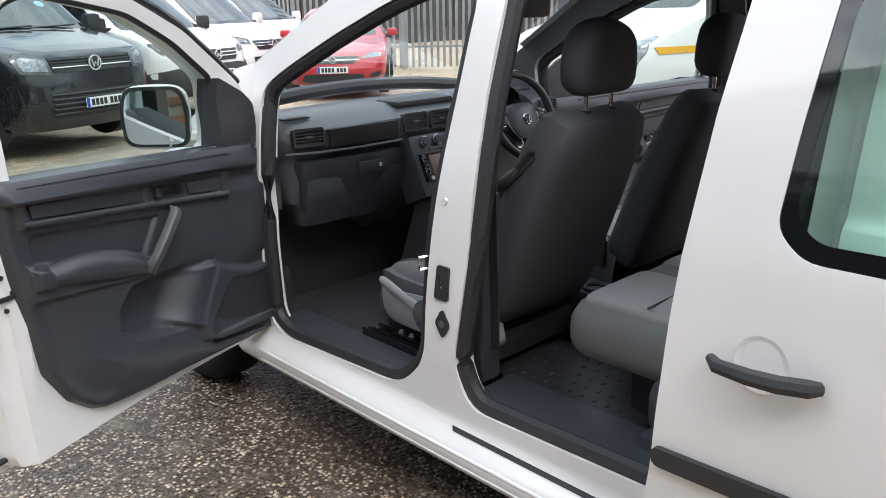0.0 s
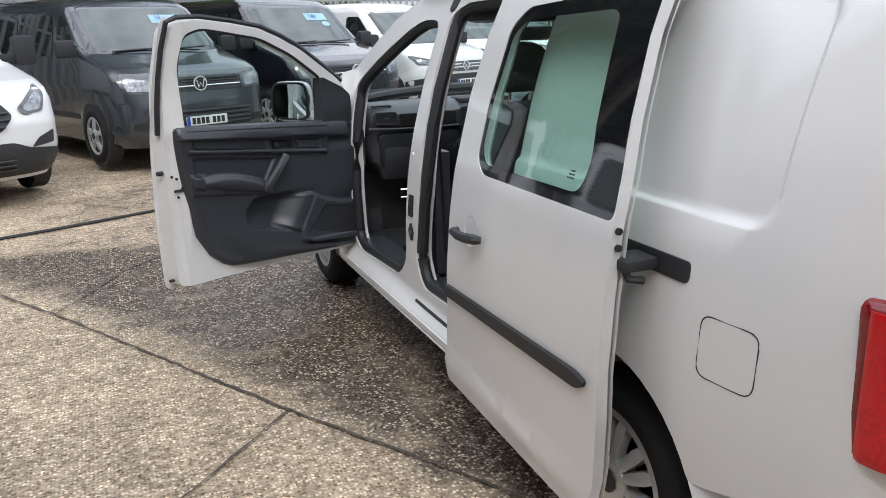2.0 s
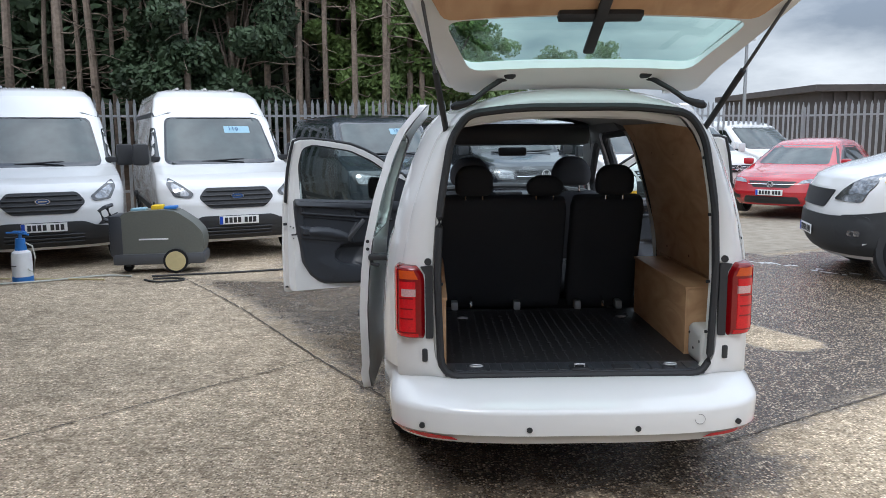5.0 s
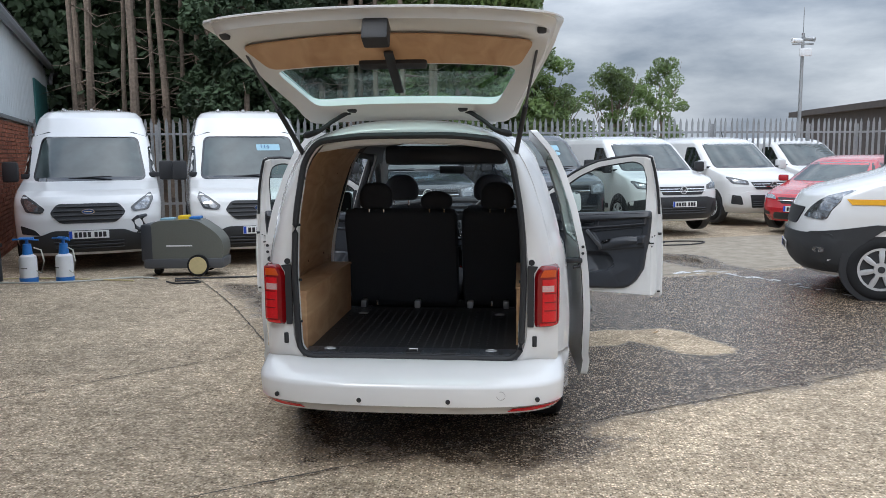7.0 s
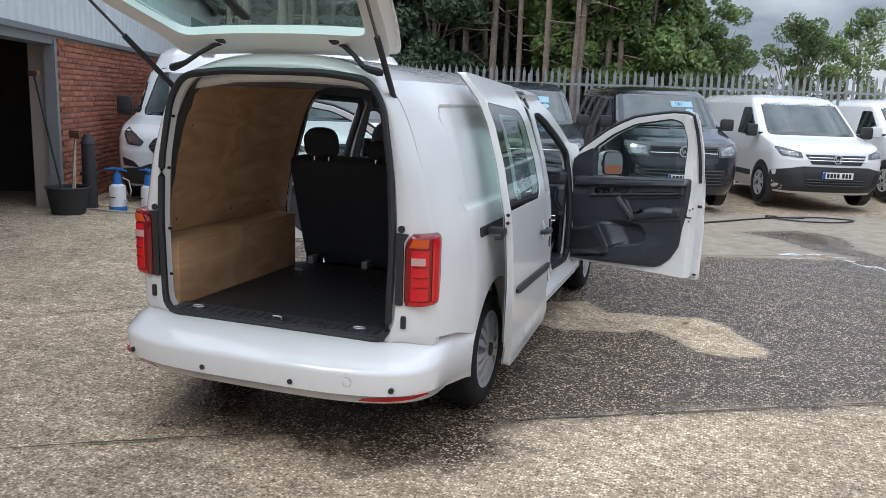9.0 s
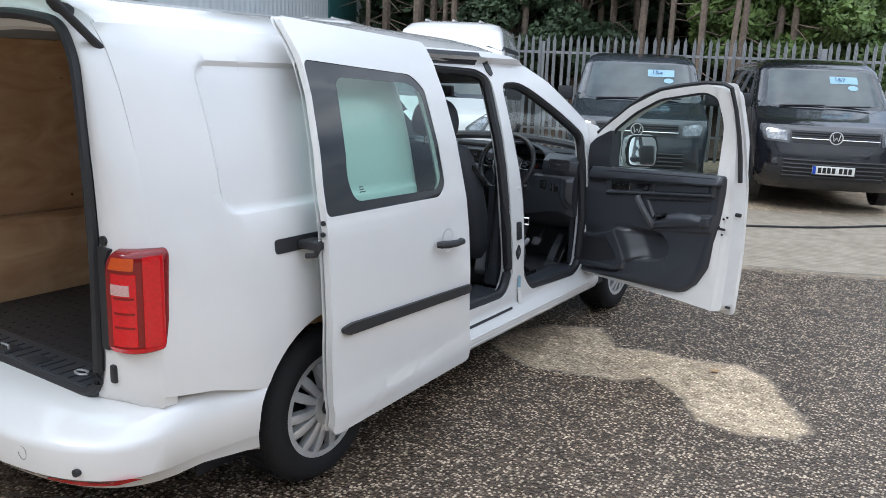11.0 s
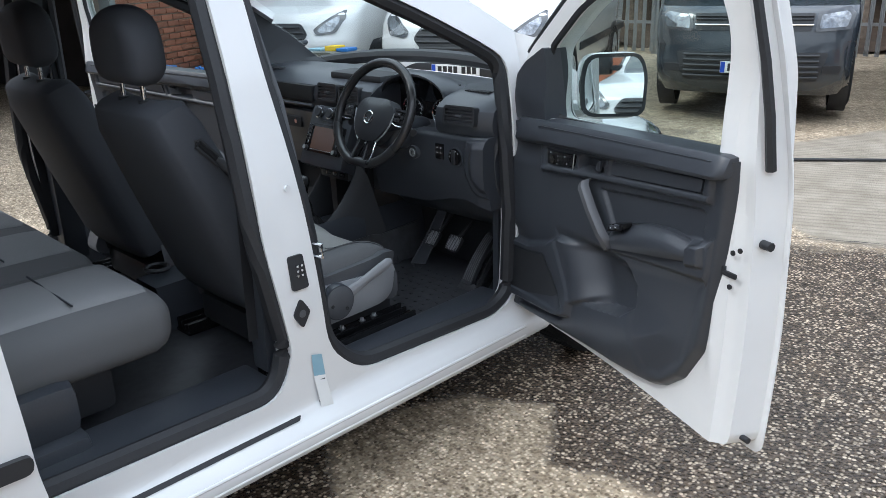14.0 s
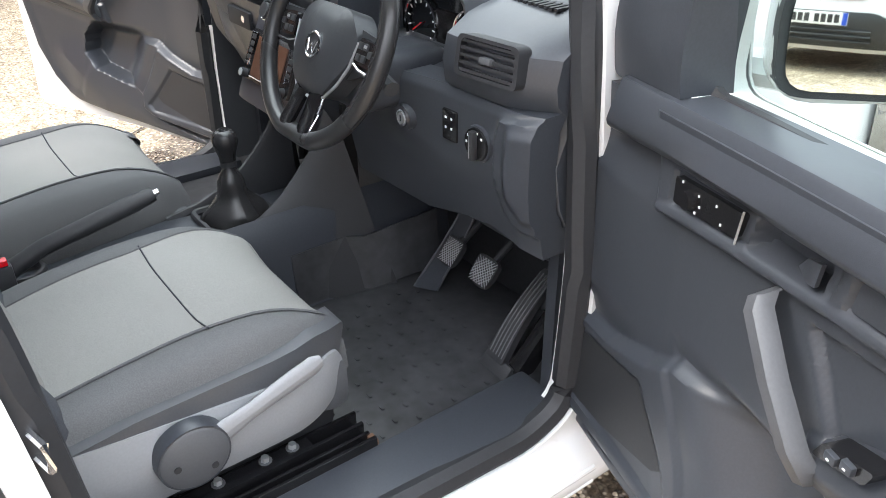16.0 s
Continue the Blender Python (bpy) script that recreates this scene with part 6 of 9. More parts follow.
for z in sorted(set([z for z, _ in NOSE] + span(0.24, 1.075, 0.06))):
    w, yn, row = lerp(z, NOSE_X), lerp(z, NOSE), []
    dep = min(0.5, yn - 2.72)
    for k in range(-12, 13):
        f = math.sin(k / 12 * math.pi / 2)
        row.append((w * f, yn - dep * (1 - (1 - abs(f) ** 2.5) ** 0.4), z))
    for sy, end in ((1, row[-1]), (-1, row[0])):
        for q in (0.35, 0.7, 1.0):
            p = (end[0] + (sy * skin_x(2.63, min(z, 1.06)) * 0.985 - end[0]) * q, end[1] + (2.63 - end[1]) * q, z)
            row = row + [p] if sy > 0 else [p] + row
    rows.append(row)
part("bonnet_and_wings", loft(rows), "white", van, "white bonnet, wings and nose")
part("bonnet_top", loft([[(0.66 * k / 6, y, z + 0.02 * (1 - (k / 6) ** 2)) for k in range(-6, 7)] for y, z in ((2.66, 1.10), (2.8, 1.09), (2.93, 1.075))]), "white", van)
for s in (-1, 1):
    bm = poly(rnd([(3.28, 0.70), (3.55, 0.70), (3.60, 0.80), (3.38, 0.90), (3.30, 0.86)], 0.03), (), span(3.28, 3.6, 0.06), span(0.7, 0.9, 0.05))

    def at_nose(a, b, s=s):
        w, yn = lerp(b, NOSE_X), lerp(b, NOSE)
        dep = min(0.5, yn - 2.72)
        q = min(0.999, max(0.0, (yn - a) / dep))
        return Vector((s * (w * (1 - (1 - q) ** 2.5) ** 0.4 + 0.012), a, b))
    part("headlight", bend(bm, at_nose), "headlight", van, "clear headlight")
    arch = cyl(bmesh.new(), (s * 0.60, 3.055, 0.345), (s * 0.872, 3.055, 0.345), 0.372, seg=40)
    bmesh.ops.bisect_plane(arch, geom=arch.verts[:] + arch.edges[:] + arch.faces[:], dist=1e-5, plane_co=(0, 0, 0.25), plane_no=(0, 0, -1), clear_outer=True)
    part("wheel_arch", arch, "rubber", van)
    rows_in = [[(s * x, 0.385 * math.cos(radians(a)), 0.335 + 0.385 * math.sin(radians(a))) for a in range(-16, 200, 12)] for x in (0.60, 0.868)]
    part("wheel_arch_liner", loft(rows_in), "plastic", van, "black wheel-arch liner")
    part("arch_back", boxed(min(s * 0.585, s * 0.60), max(s * 0.585, s * 0.60), -0.42, 0.42, 0.1, 0.75), "plastic", van)
    for y in (0.0, 3.055):
        wheel(van, Matrix.Translation((s * (0.846 if y == 0 else 0.872), y, 0.31)) @ Matrix.Rotation(radians(90 * s), 4, "Z"), 0.312, 7)

# floors
part("cargo_floor", boxed(-0.74, 0.74, -0.72, 0.52, 0.50, 0.548), "carpet", van, "black chequered rubber load floor")
bm = bmesh.new()
for i in range(22):
    for j in range(24):
        x, y = -0.54 + 0.05 * i, -0.62 + 0.05 * j
        r = (i + j) % 2
        box(bm, x - (0.008 if r else 0.003), x + (0.008 if r else 0.003), y - (0.003 if r else 0.008), y + (0.003 if r else 0.008), 0.548, 0.550)
tagged(part("floor_studs", bm, "carpet", van), kind="stuff")
part("cab_floor", boxed(-0.74, 0.74, 0.52, 2.75, 0.33, 0.37), "cab_rubber", van, "black rubber cab floor")
part("underbody", boxed(-0.72, 0.72, -0.35, 3.6, 0.24, 0.28), "plastic", van)
part("heel_board", boxed(-0.74, 0.74, 0.50, 0.53, 0.36, 0.55), "plastic", van)
bm = bmesh.new()
for sx in (-1,):
    for i in range(9):
        for j in range(12):
            x, y = sx * (0.2 + 0.055 * i), 1.62 - 0.045 * j + (0.022 if i % 2 else 0)
            box(bm, x - 0.007, x + 0.007, y - 0.003, y + 0.003, 0.37, 0.3735)
# studs are grey on black rubber: their highlights put into the colour
tagged(part("mat_studs", bm, "trim_grey", van), "small raised studs of the floor mat", kind="stuff")
for sx in (-1, 1):
    part("floor_tray", boxed(min(sx * 0.30, sx * 0.70), max(sx * 0.30, sx * 0.70), 0.55, 1.05, 0.37, 0.47, bevel=0.03), "trim", van)

# rear frame round the load opening
AP = rnd([(-0.60, 0.54), (0.60, 0.54), (0.615, 1.0), (0.60, 1.30), (0.55, 1.59), (0.48, 1.695), (0.25, 1.722), (-0.25, 1.722), (-0.48, 1.695), (-0.55, 1.59), (-0.60, 1.30), (-0.615, 1.0)], 0.09, 4)
OUT = [(0.0, 0.50), (skin_x(-0.70, 0.5), 0.50)] + [(skin_x(-0.70, z), z) for z in [0.5 + 0.04 * k for k in range(1, 30)]]
xe = skin_x(-0.69, 1.70)
OUT += [(xe * f, 1.702 + 0.105 * (1 - f ** 2.6)) for f in [1 - k / 24 for k in range(25)]]
OUT += [(-x, z) for x, z in OUT[-2:0:-1]]


def rear_y(x, z):
    return -0.785 + 0.05 * max(0.0, z - 1.3)


def meet(loop, a):
    """Where the ray at angle a from the middle of the opening meets a closed outline."""
    d, best = (math.sin(a), math.cos(a)), 0.0
    for p, q in zip(loop, loop[1:] + loop[:1]):
        u, v = (q[0] - p[0], q[1] - p[1]), (p[0], p[1] - 1.2)
        den = d[0] * u[1] - d[1] * u[0]
        if abs(den) > 1e-9:
            t_, w_ = (v[0] * u[1] - v[1] * u[0]) / den, (v[0] * d[1] - v[1] * d[0]) / den
            if t_ > 0 and -1e-6 <= w_ <= 1 + 1e-6:
                best = max(best, t_)
    return best * d[0], 1.2 + best * d[1]


rows = [[] for _ in range(12)]
for k in range(145):
    a = 2 * math.pi * k / 144
    p, q = meet(AP, a), meet(OUT, a)
    for i in range(12):
        f = (0, 0.12, 0.14, 0.3, 0.42, 0.54, 0.64, 0.74, 0.83, 0.91, 1.0, 1.0)[i]
        x, z = p[0] + (q[0] - p[0]) * f, p[1] + (q[1] - p[1]) * f
        y = rear_y(x, z) + 0.085 * max(0.0, (f - 0.3) / 0.7) ** 2 + (0.012 if i < 2 else 0.0)
        rows[i].append((x, y + (0.05 if i == 11 else 0.0), z - (0.006 if i == 11 else 0.0)))
part("rear_frame", loft(rows), "white", van, "white rear frame with water gutter")
part("tailgate_seal", tube(bmesh.new(), [(x, rear_y(x, z) - 0.008, z) for x, z in AP], 0.017, seg=8, closed=True), "rubber", van, "black rubber tailgate seal")
ring = AP + AP[:1]
part("rear_jamb", loft([[(x, rear_y(x, z) + 0.01, z) for x, z in ring], [(x * 0.985, rear_y(x, z) + 0.045, 0.54 + (z - 0.54) * 0.988) for x, z in ring],
                        [(x * 1.0, rear_y(x, z) + 0.055, z) for x, z in ring],
                        [(x * (1.13 if z < 1.55 else 1.06), rear_y(x, z) + 0.165, z + 0.02 * max(0.0, min(1.0, (z - 1.5) / 0.2))) for x, z in ring]]), "white_matt", van)
part("load_sill", boxed(-0.585, 0.585, -0.80, -0.66, 0.535, 0.562, bevel=0.01), "trim", van, "black plastic load sill")
bm = bmesh.new()
for k in range(-10, 11):
    box(bm, k * 0.052 - 0.016, k * 0.052 + 0.016, -0.795, -0.70, 0.562, 0.566)
part("sill_ribs", bm, "trim", van)
for x in (-0.02, 0.17):
    part("sill_recess", boxed(x, x + 0.085, -0.80, -0.735, 0.558, 0.57, bevel=0.006), "plastic", van)
part("lock_striker", tube(bmesh.new(), [(0.0, -0.775, 0.555), (0.0, -0.775, 0.582), (0.045, -0.775, 0.582), (0.045, -0.775, 0.555)], 0.005, seg=6), "steel", van)
for x, y in ((-0.44, -0.75), (0.44, -0.75), (-0.46, 0.28), (0.46, 0.28)):
    bm = tube(bmesh.new(), [(x + 0.028 * math.cos(a / 6 * math.pi), y + 0.016 * math.sin(a / 6 * math.pi), 0.572 if y < 0 else 0.556) for a in range(12)], 0.0045, seg=6, closed=True)
    part("lashing_eye", bm, "steel", van, "steel lashing eye")
for s in (-1, 1):
    part("bump_stop", cyl(bmesh.new(), (s * 0.655, -0.775, 1.057), (s * 0.655, -0.792, 1.057), 0.016), "rubber", van, "black rubber stop")
    bm = poly(rnd([(s * 0.634, 0.713), (s * 0.668, 0.713), (s * 0.668, 1.0), (s * 0.690, 1.036), (s * 0.634, 1.040)], 0.006, 3))
    bend(bm, lambda a, b: Vector((a, -0.796, b)))
    skirt(bm, lambda co: (0, 0.05, 0))
    part("lamp_surround", bm, "plastic", van, "black plastic lamp surround")
    part("latch_guide", boxed(min(s * 0.66, s * 0.685), max(s * 0.66, s * 0.685), -0.795, -0.765, 0.605, 0.665, bevel=0.008), "plastic", van)
    # tail lamp
    lamp = new("tail_lamp")
    lamp.parent = van
    lamp["label"] = "red and amber tail lamp cluster"
    zs = [0.712, 0.716, 0.724, 0.738, 0.76, 0.80, 0.86, 0.92, 0.97, 1.0, 1.018, 1.03, 1.036, 1.039]

    def lamp_row(z, grow=0.0):
        e = min(1.0, (z - 0.711) / 0.03, (1.0405 - z) / 0.03)
        e = math.sqrt(max(0.0, 1 - (1 - max(0.0, e)) ** 2))
        pts = []
        for k in range(25):
            a = radians(3 + 84 * k / 24)
            g = grow - 0.03 * (1 - e)
            corner = max(0.0, z - 0.992) * 0.9
            pts.append((s * (0.662 + corner + (0.143 + g - corner) * math.sin(a) ** 0.6), -0.650 - (0.158 + g) * math.cos(a) ** 0.6, z))
        return pts

    def lens(name, z0, z1, k0, k1, grow, material, label=""):
        n_ = max(1, int((z1 - z0) / 0.02))
        b_ = loft([lamp_row(z0 + (z1 - z0) * i / n_, grow)[k0:k1] for i in range(n_ + 1)])
        skirt(b_, lambda co: (-s * 0.004, 0.006, 0))
        return part(name, b_, material, lamp, label)
    part("lens", skirt(loft([lamp_row(z) for z in zs]), lambda co: (-s * 0.02, 0.03, 0)), "red_dark", lamp, "glossy dark red lens")
    lens("lamp_panel", 0.745, 0.970, 2, 14, 0.003, "red", "bright red lamp panel")
    lens("outer_band", 0.728, 1.022, 16, 24, 0.003, "red")
    lens("lower_band", 0.722, 0.738, 1, 24, 0.003, "red")
    lens("amber_lens", 0.982, 1.020, 1, 13, 0.003, "orange", "amber indicator lens")
    lens("reversing_lens", 0.905, 0.938, 2, 11, 0.006, "clear_lens", "clear reversing lens")
    for z in (0.802, 0.846, 0.893):
        lens("lens_rib", z, z + 0.006, 3, 13, 0.006, "red_dark")
    part("lamp_back", boxed(min(s * 0.70, s * 0.77), max(s * 0.70, s * 0.77), -0.775, -0.68, 0.73, 1.0), "red_dark", lamp)

# rear bumper
BZ = [(0.278, 0.79, -0.90), (0.286, 0.825, -0.965), (0.33, 0.846, -0.998), (0.338, 0.852, -1.016), (0.43, 0.855, -1.026), (0.446, 0.855, -1.022), (0.459, 0.854, -1.008), (0.505, 0.846, -0.925), (0.528, 0.833, -0.862), (0.534, 0.80, -0.79), (0.535, 0.79, -0.76)]
rows = []
for z, w, yb in BZ:
    w, row = w * 0.982, []
    for k in range(-16, 17):
        f = math.sin(k / 16 * math.pi / 2)
        row.append((w * f, yb + 0.40 * (1 - (1 - abs(f) ** 3.2) ** (1 / 3.2)) * (1.0 if yb < -0.8 else 0.4), z))
    for sgn in (1, -1):
        end = row[-1] if sgn > 0 else row[0]
        p = (sgn * (skin_x(-0.375, max(z, 0.30)) + 0.002), -math.sqrt(max(0.09, 0.372 ** 2 - (min(z, 0.5) - 0.335) ** 2)) - 0.003, z if z < 0.49 else 0.50)
        row = row + [p] if sgn > 0 else [p] + row
    rows.append(row)
part("rear_bumper", loft(rows), "white", van, "white rear bumper")


def bumper_y(x, z):
    w, yb = lerp(z, [(r[0], r[1]) for r in BZ]), lerp(z, [(r[0], r[2]) for r in BZ])
    f = min(1.0, abs(x) / w)
    return yb + 0.40 * (1 - (1 - f ** 3.2) ** (1 / 3.2))


for x in (-0.685, -0.23, 0.23, 0.685):
    y = bumper_y(x, 0.368)
    part("parking_sensor", cyl(bmesh.new(), (x, y + 0.01, 0.368), (x * 1.003, y - 0.005, 0.368), 0.0125), "plastic", van, "black parking sensor")
part("tow_cover", tube(bmesh.new(), [(0.50 + 0.022 * math.cos(a / 6 * math.pi), bumper_y(0.5, 0.40) - 0.001, 0.40 + 0.022 * math.sin(a / 6 * math.pi)) for a in range(12)], 0.0009, seg=4, closed=True), "trim_grey", van)
for s in (-1, 1):
    bm = poly([(s * 0.53, 0.300), (s * 0.66, 0.301), (s * 0.76, 0.312), (s * 0.815, 0.330), (s * 0.812, 0.346), (s * 0.74, 0.334), (s * 0.66, 0.326), (s * 0.56, 0.319)], (), span(-0.8, 0.8, 0.04))
    bend(bm, lambda a, b: Vector((a, bumper_y(a, b) - 0.004, b)))
    part("rear_reflector", bm, "red", van, "red rear reflector strip")
part("bumper_underside", boxed(-0.60, 0.60, -0.80, -0.45, 0.29, 0.305), "plastic", van)

# tailgate, raised
gate = new("tailgate")
gate.parent, gate["label"] = van, "raised white tailgate with window, board and lock"
gate.matrix_basis = Matrix.Translation((0, -0.60, 1.872)) @ Matrix.Rotation(radians(-24), 4, "X")


def gate_z(x, y):
    """The gate curves down towards its sides and its lower edge."""
    return -0.05 * (abs(x) / 0.75) ** 2.5 - 0.10 * max(0.0, (-y - 0.75) / 0.35) ** 2 - 0.04 * max(0.0, (y + 0.25) / 0.25) ** 2


GATE = rnd([(-0.57, 0.0), (0.57, 0.0), (0.66, -0.35), (0.745, -0.72), (0.775, -0.98), (0.72, -1.10), (0.0, -1.145), (-0.72, -1.10), (-0.775, -0.98), (-0.745, -0.72), (-0.66, -0.35)], 0.05, 3)
GWIN = rnd([(-0.49, -0.15), (0.49, -0.15), (0.605, -0.57), (0.0, -0.60), (-0.605, -0.57)], 0.06, 3)
gy, gx = span(-1.145, 0, 0.07), span(-0.775, 0.775, 0.1)
bm = poly(GATE, (GWIN,), gx, gy)
bend(bm, lambda a, b: Vector((a, b, gate_z(a, b))))
part("outer_skin", solid(bm, 0.006), "white", gate)
GIN = rnd([(-0.535, -0.03), (0.535, -0.03), (0.62, -0.36), (0.70, -0.72), (0.72, -0.95), (0.66, -1.04), (0.0, -1.075), (-0.66, -1.04), (-0.72, -0.95), (-0.70, -0.72), (-0.62, -0.36)], 0.06, 3)
bm = poly(GIN, (rnd([(-0.47, -0.17), (0.47, -0.17), (0.58, -0.56), (-0.58, -0.56)], 0.06, 3),), gx, gy)
bend(bm, lambda a, b: Vector((a, b, gate_z(a, b) - 0.055)))
skirt(bm, lambda co: (co.x * 0.045, -0.03 if co.y < -0.6 else 0.01, 0.045))
part("inner_frame", bm, "white_matt", gate, "white pressed inner frame")
g = part("rear_window", bend(poly(GWIN, (), gx, gy), lambda a, b: Vector((a, b, gate_z(a, b) - 0.01))), "green_glass", gate, "green tinted rear window")
bm = poly(rnd([(-0.585, -0.60), (0.585, -0.60), (0.655, -0.83), (0.0, -0.87), (-0.655, -0.83)], 0.05, 3), (), gx, gy)
bend(bm, lambda a, b: Vector((a, b, gate_z(a, b) - 0.066)))
part("inner_board", solid(bm, 0.008), "ply", gate, "brown plywood inner board")
part("gate_lock", boxed(-0.055, 0.055, -1.085, -1.0, -0.235, -0.14, bevel=0.012), "plastic", gate, "black tailgate lock")
part("wiper_motor", boxed(-0.16, 0.16, -0.635, -0.575, -0.095, -0.06, bevel=0.015), "plastic", gate, "black wiper motor cover")
part("wiper_arm", boxed(-0.025, 0.02, -0.74, -0.36, -0.105, -0.085, bevel=0.01), "plastic", gate)
for s in (-1, 1):
    part("gate_buffer", boxed(min(s * 0.66, s * 0.70), max(s * 0.66, s * 0.70), -0.99, -0.93, -0.14, -0.09, bevel=0.01), "plastic", gate)
    part("hinge_foot", boxed(s * 0.43 - 0.035, s * 0.43 + 0.035, -0.04, 0.0, -0.10, -0.01, bevel=0.006), "white_matt", gate)
    part("hinge_head", boxed(s * 0.295 - 0.03, s * 0.295 + 0.03, -0.135, -0.085, -0.075, -0.035, bevel=0.014), "rubber", gate, "black rubber hinge end")
    part("hinge_arm", tube(bmesh.new(), [(s * 0.29, -0.70, 1.853), (s * 0.33, -0.72, 1.842), (s * 0.40, -0.755, 1.797), (s * 0.455, -0.785, 1.752), (s * 0.49, -0.79, 1.738), (s * 0.53, -0.782, 1.728), (s * 0.545, -0.772, 1.724)], [0.013, 0.012, 0.011, 0.012, 0.016, 0.019, 0.012], seg=10), "rubber", van, "black rubber-sleeved hinge arm")
    base, top_ = Vector((s * 0.568, -0.70, 1.62)), Vector((s * 0.665, -1.30, 2.09))
    mid_ = base.lerp(top_, 0.5)
    part("strut_tube", cyl(bmesh.new(), base, mid_, 0.013), "rubber", van, "black gas strut")
    part("strut_rod", cyl(bmesh.new(), mid_, top_, 0.0065), "trim_grey", van)


# ---------------------------------------------------------------- sliding doors
DOOR = rnd([(-0.085, 1.765), (0.80, 1.715), (0.775, 1.60), (0.80, 1.30), (0.825, 0.95), (0.84, 0.60), (0.865, 0.42), (0.88, 0.27), (-0.13, 0.27), (-0.155, 0.60), (-0.155, 0.95), (-0.145, 1.20), (-0.105, 1.50)], 0.03, 3)
WIN = rnd([(-0.088, 1.617), (0.56, 1.575), (0.63, 1.52), (0.655, 1.12), (0.60, 1.075), (-0.143, 1.085), (-0.139, 1.2)], 0.03, 4)
PANE = rnd([(0.055, 1.56), (0.535, 1.54), (0.60, 1.50), (0.628, 1.15), (0.585, 1.108), (0.03, 1.12), (0.0, 1.2)], 0.05, 4)
for s in (-1, 1):
    door = new("sliding_door")
    door.parent, door["label"] = van, "white sliding door slid fully back"

    def at_door(a, b, out=0.0, s=s):
        base = lerp(b, VX) if b < 1.70 else 0.615 - (b - 1.70) * 0.9
        flare = -0.035 * max(0.0, (0.40 - b) / 0.13) if b < 0.40 else 0.0
        lip = 0.02 * math.exp(-((b - 0.345) / 0.03) ** 2)
        return Vector((s * (base + 0.098 + 0.035 * (0.84 - a) + out + lip * 0.6), a, b))
    bm = poly(DOOR, (WIN,), span(-0.155, 0.88, 0.09), span(0.27, 1.77, 0.045))
    bend(bm, at_door)
    skirt(bm, lambda co, s=s: (-s * 0.04, 0.012 if co.y < 0 else 0, 0))
    part("door_skin", bm, "white", door)
    bm = poly(DOOR, (WIN,), span(-0.155, 0.88, 0.2), span(0.27, 1.77, 0.09))
    bend(bm, lambda a, b: at_door(a, b, -0.046))
    part("door_inside", bm, "white_matt", door)
    bm = poly(WIN, (PANE,), span(-0.1, 0.7, 0.12), span(1.05, 1.62, 0.08))
    part("window_border", bend(bm, lambda a, b: at_door(a, b, -0.003)), "frit", door, "black glass border")
    bm = poly(PANE, (), span(-0.1, 0.7, 0.12), span(1.05, 1.62, 0.08))
    part("window_glass", bend(bm, lambda a, b: at_door(a, b, -0.004)), "green_glass", door, "green tinted door glass")
    bm = bmesh.new()
    for k in range(3):
        bmx = boxed(0, 0.03 - 0.006 * k, -0.001, 0.001, 0, 0.004)
        bmesh.ops.transform(bmx, matrix=Matrix.Translation(at_door(0.06, 1.15 + 0.009 * k, 0.0)) @ Matrix.Rotation(radians(90), 4, "Z"), verts=bmx.verts)
        tmp = bpy.data.meshes.new("t")
        bmx.to_mesh(tmp)
        bmx.free()
        bm.from_mesh(tmp)
        bpy.data.meshes.remove(tmp)
    part("glass_mark", bm, "trim_grey", door)
    bm = poly(rnd([(-0.10, 0.662), (-0.07, 0.65), (0.83, 0.612), (0.835, 0.652), (-0.06, 0.692), (-0.11, 0.682)], 0.02, 3), (), span(-0.15, 0.83, 0.12), ())
    bend(bm, lambda a, b: at_door(a, b, 0.014))
    skirt(bm, lambda co, s=s: (-s * 0.02, 0, 0))
    part("moulding", bm, "plastic", door, "black side moulding")
    hp = [(0.532, 0.882), (0.545, 0.884), (0.59, 0.88), (0.64, 0.877), (0.705, 0.874), (0.728, 0.873)]
    offs = [0.012, 0.03, 0.042, 0.044, 0.036, 0.012]
    bm = tube(bmesh.new(), [at_door(a, b, o) for (a, b), o in zip(hp, offs)], [0.012, 0.017, 0.017, 0.016, 0.014, 0.010], seg=8)
    part("door_handle", bm, "plastic", door, "black bar handle")
    bm = bmesh.new()
    ring = []
    for k in range(24):
        a = 2 * math.pi * k / 24
        ring.append(at_door(0.64 + 0.05 * math.cos(a), 0.885 + 0.052 * math.sin(a), 0.003))
    cen = bm.verts.new(at_door(0.64, 0.885, -0.012))
    rv = [bm.verts.new(p) for p in ring]
    for k in range(24):
        bm.faces.new((cen, rv[k], rv[(k + 1) % 24]))
    part("handle_dish", bm, "white_matt", door, "round white grip recess")
    part("rail_arm", boxed(min(s * 0.87, s * 0.965), max(s * 0.87, s * 0.965), -0.18, -0.09, 0.968, 0.998, bevel=0.01), "plastic", door, "black roller arm")
    part("rail_bracket", tube(bmesh.new(), [(s * 0.955, -0.150, 0.985), (s * 0.945, -0.165, 0.95), (s * 0.91, -0.175, 0.945)], 0.010, seg=8), "plastic", door)
    for k in range(2):
        part("edge_bolt", cyl(bmesh.new(), (s * 0.968, -0.149, 1.065 - 0.04 * k), (s * 0.968, -0.156, 1.065 - 0.04 * k), 0.009, seg=10), "rubber", door)


# ---------------------------------------------------------------- front doors
FDOOR = rnd([(-0.02, 0.335), (1.085, 0.335), (1.085, 0.7), (1.07, 1.06), (1.045, 1.32), (1.0, 1.588), (0.84, 1.592), (0.52, 1.545), (0.30, 1.45), (0.05, 1.285), (-0.03, 1.22), (-0.02, 0.8)], 0.03, 3)
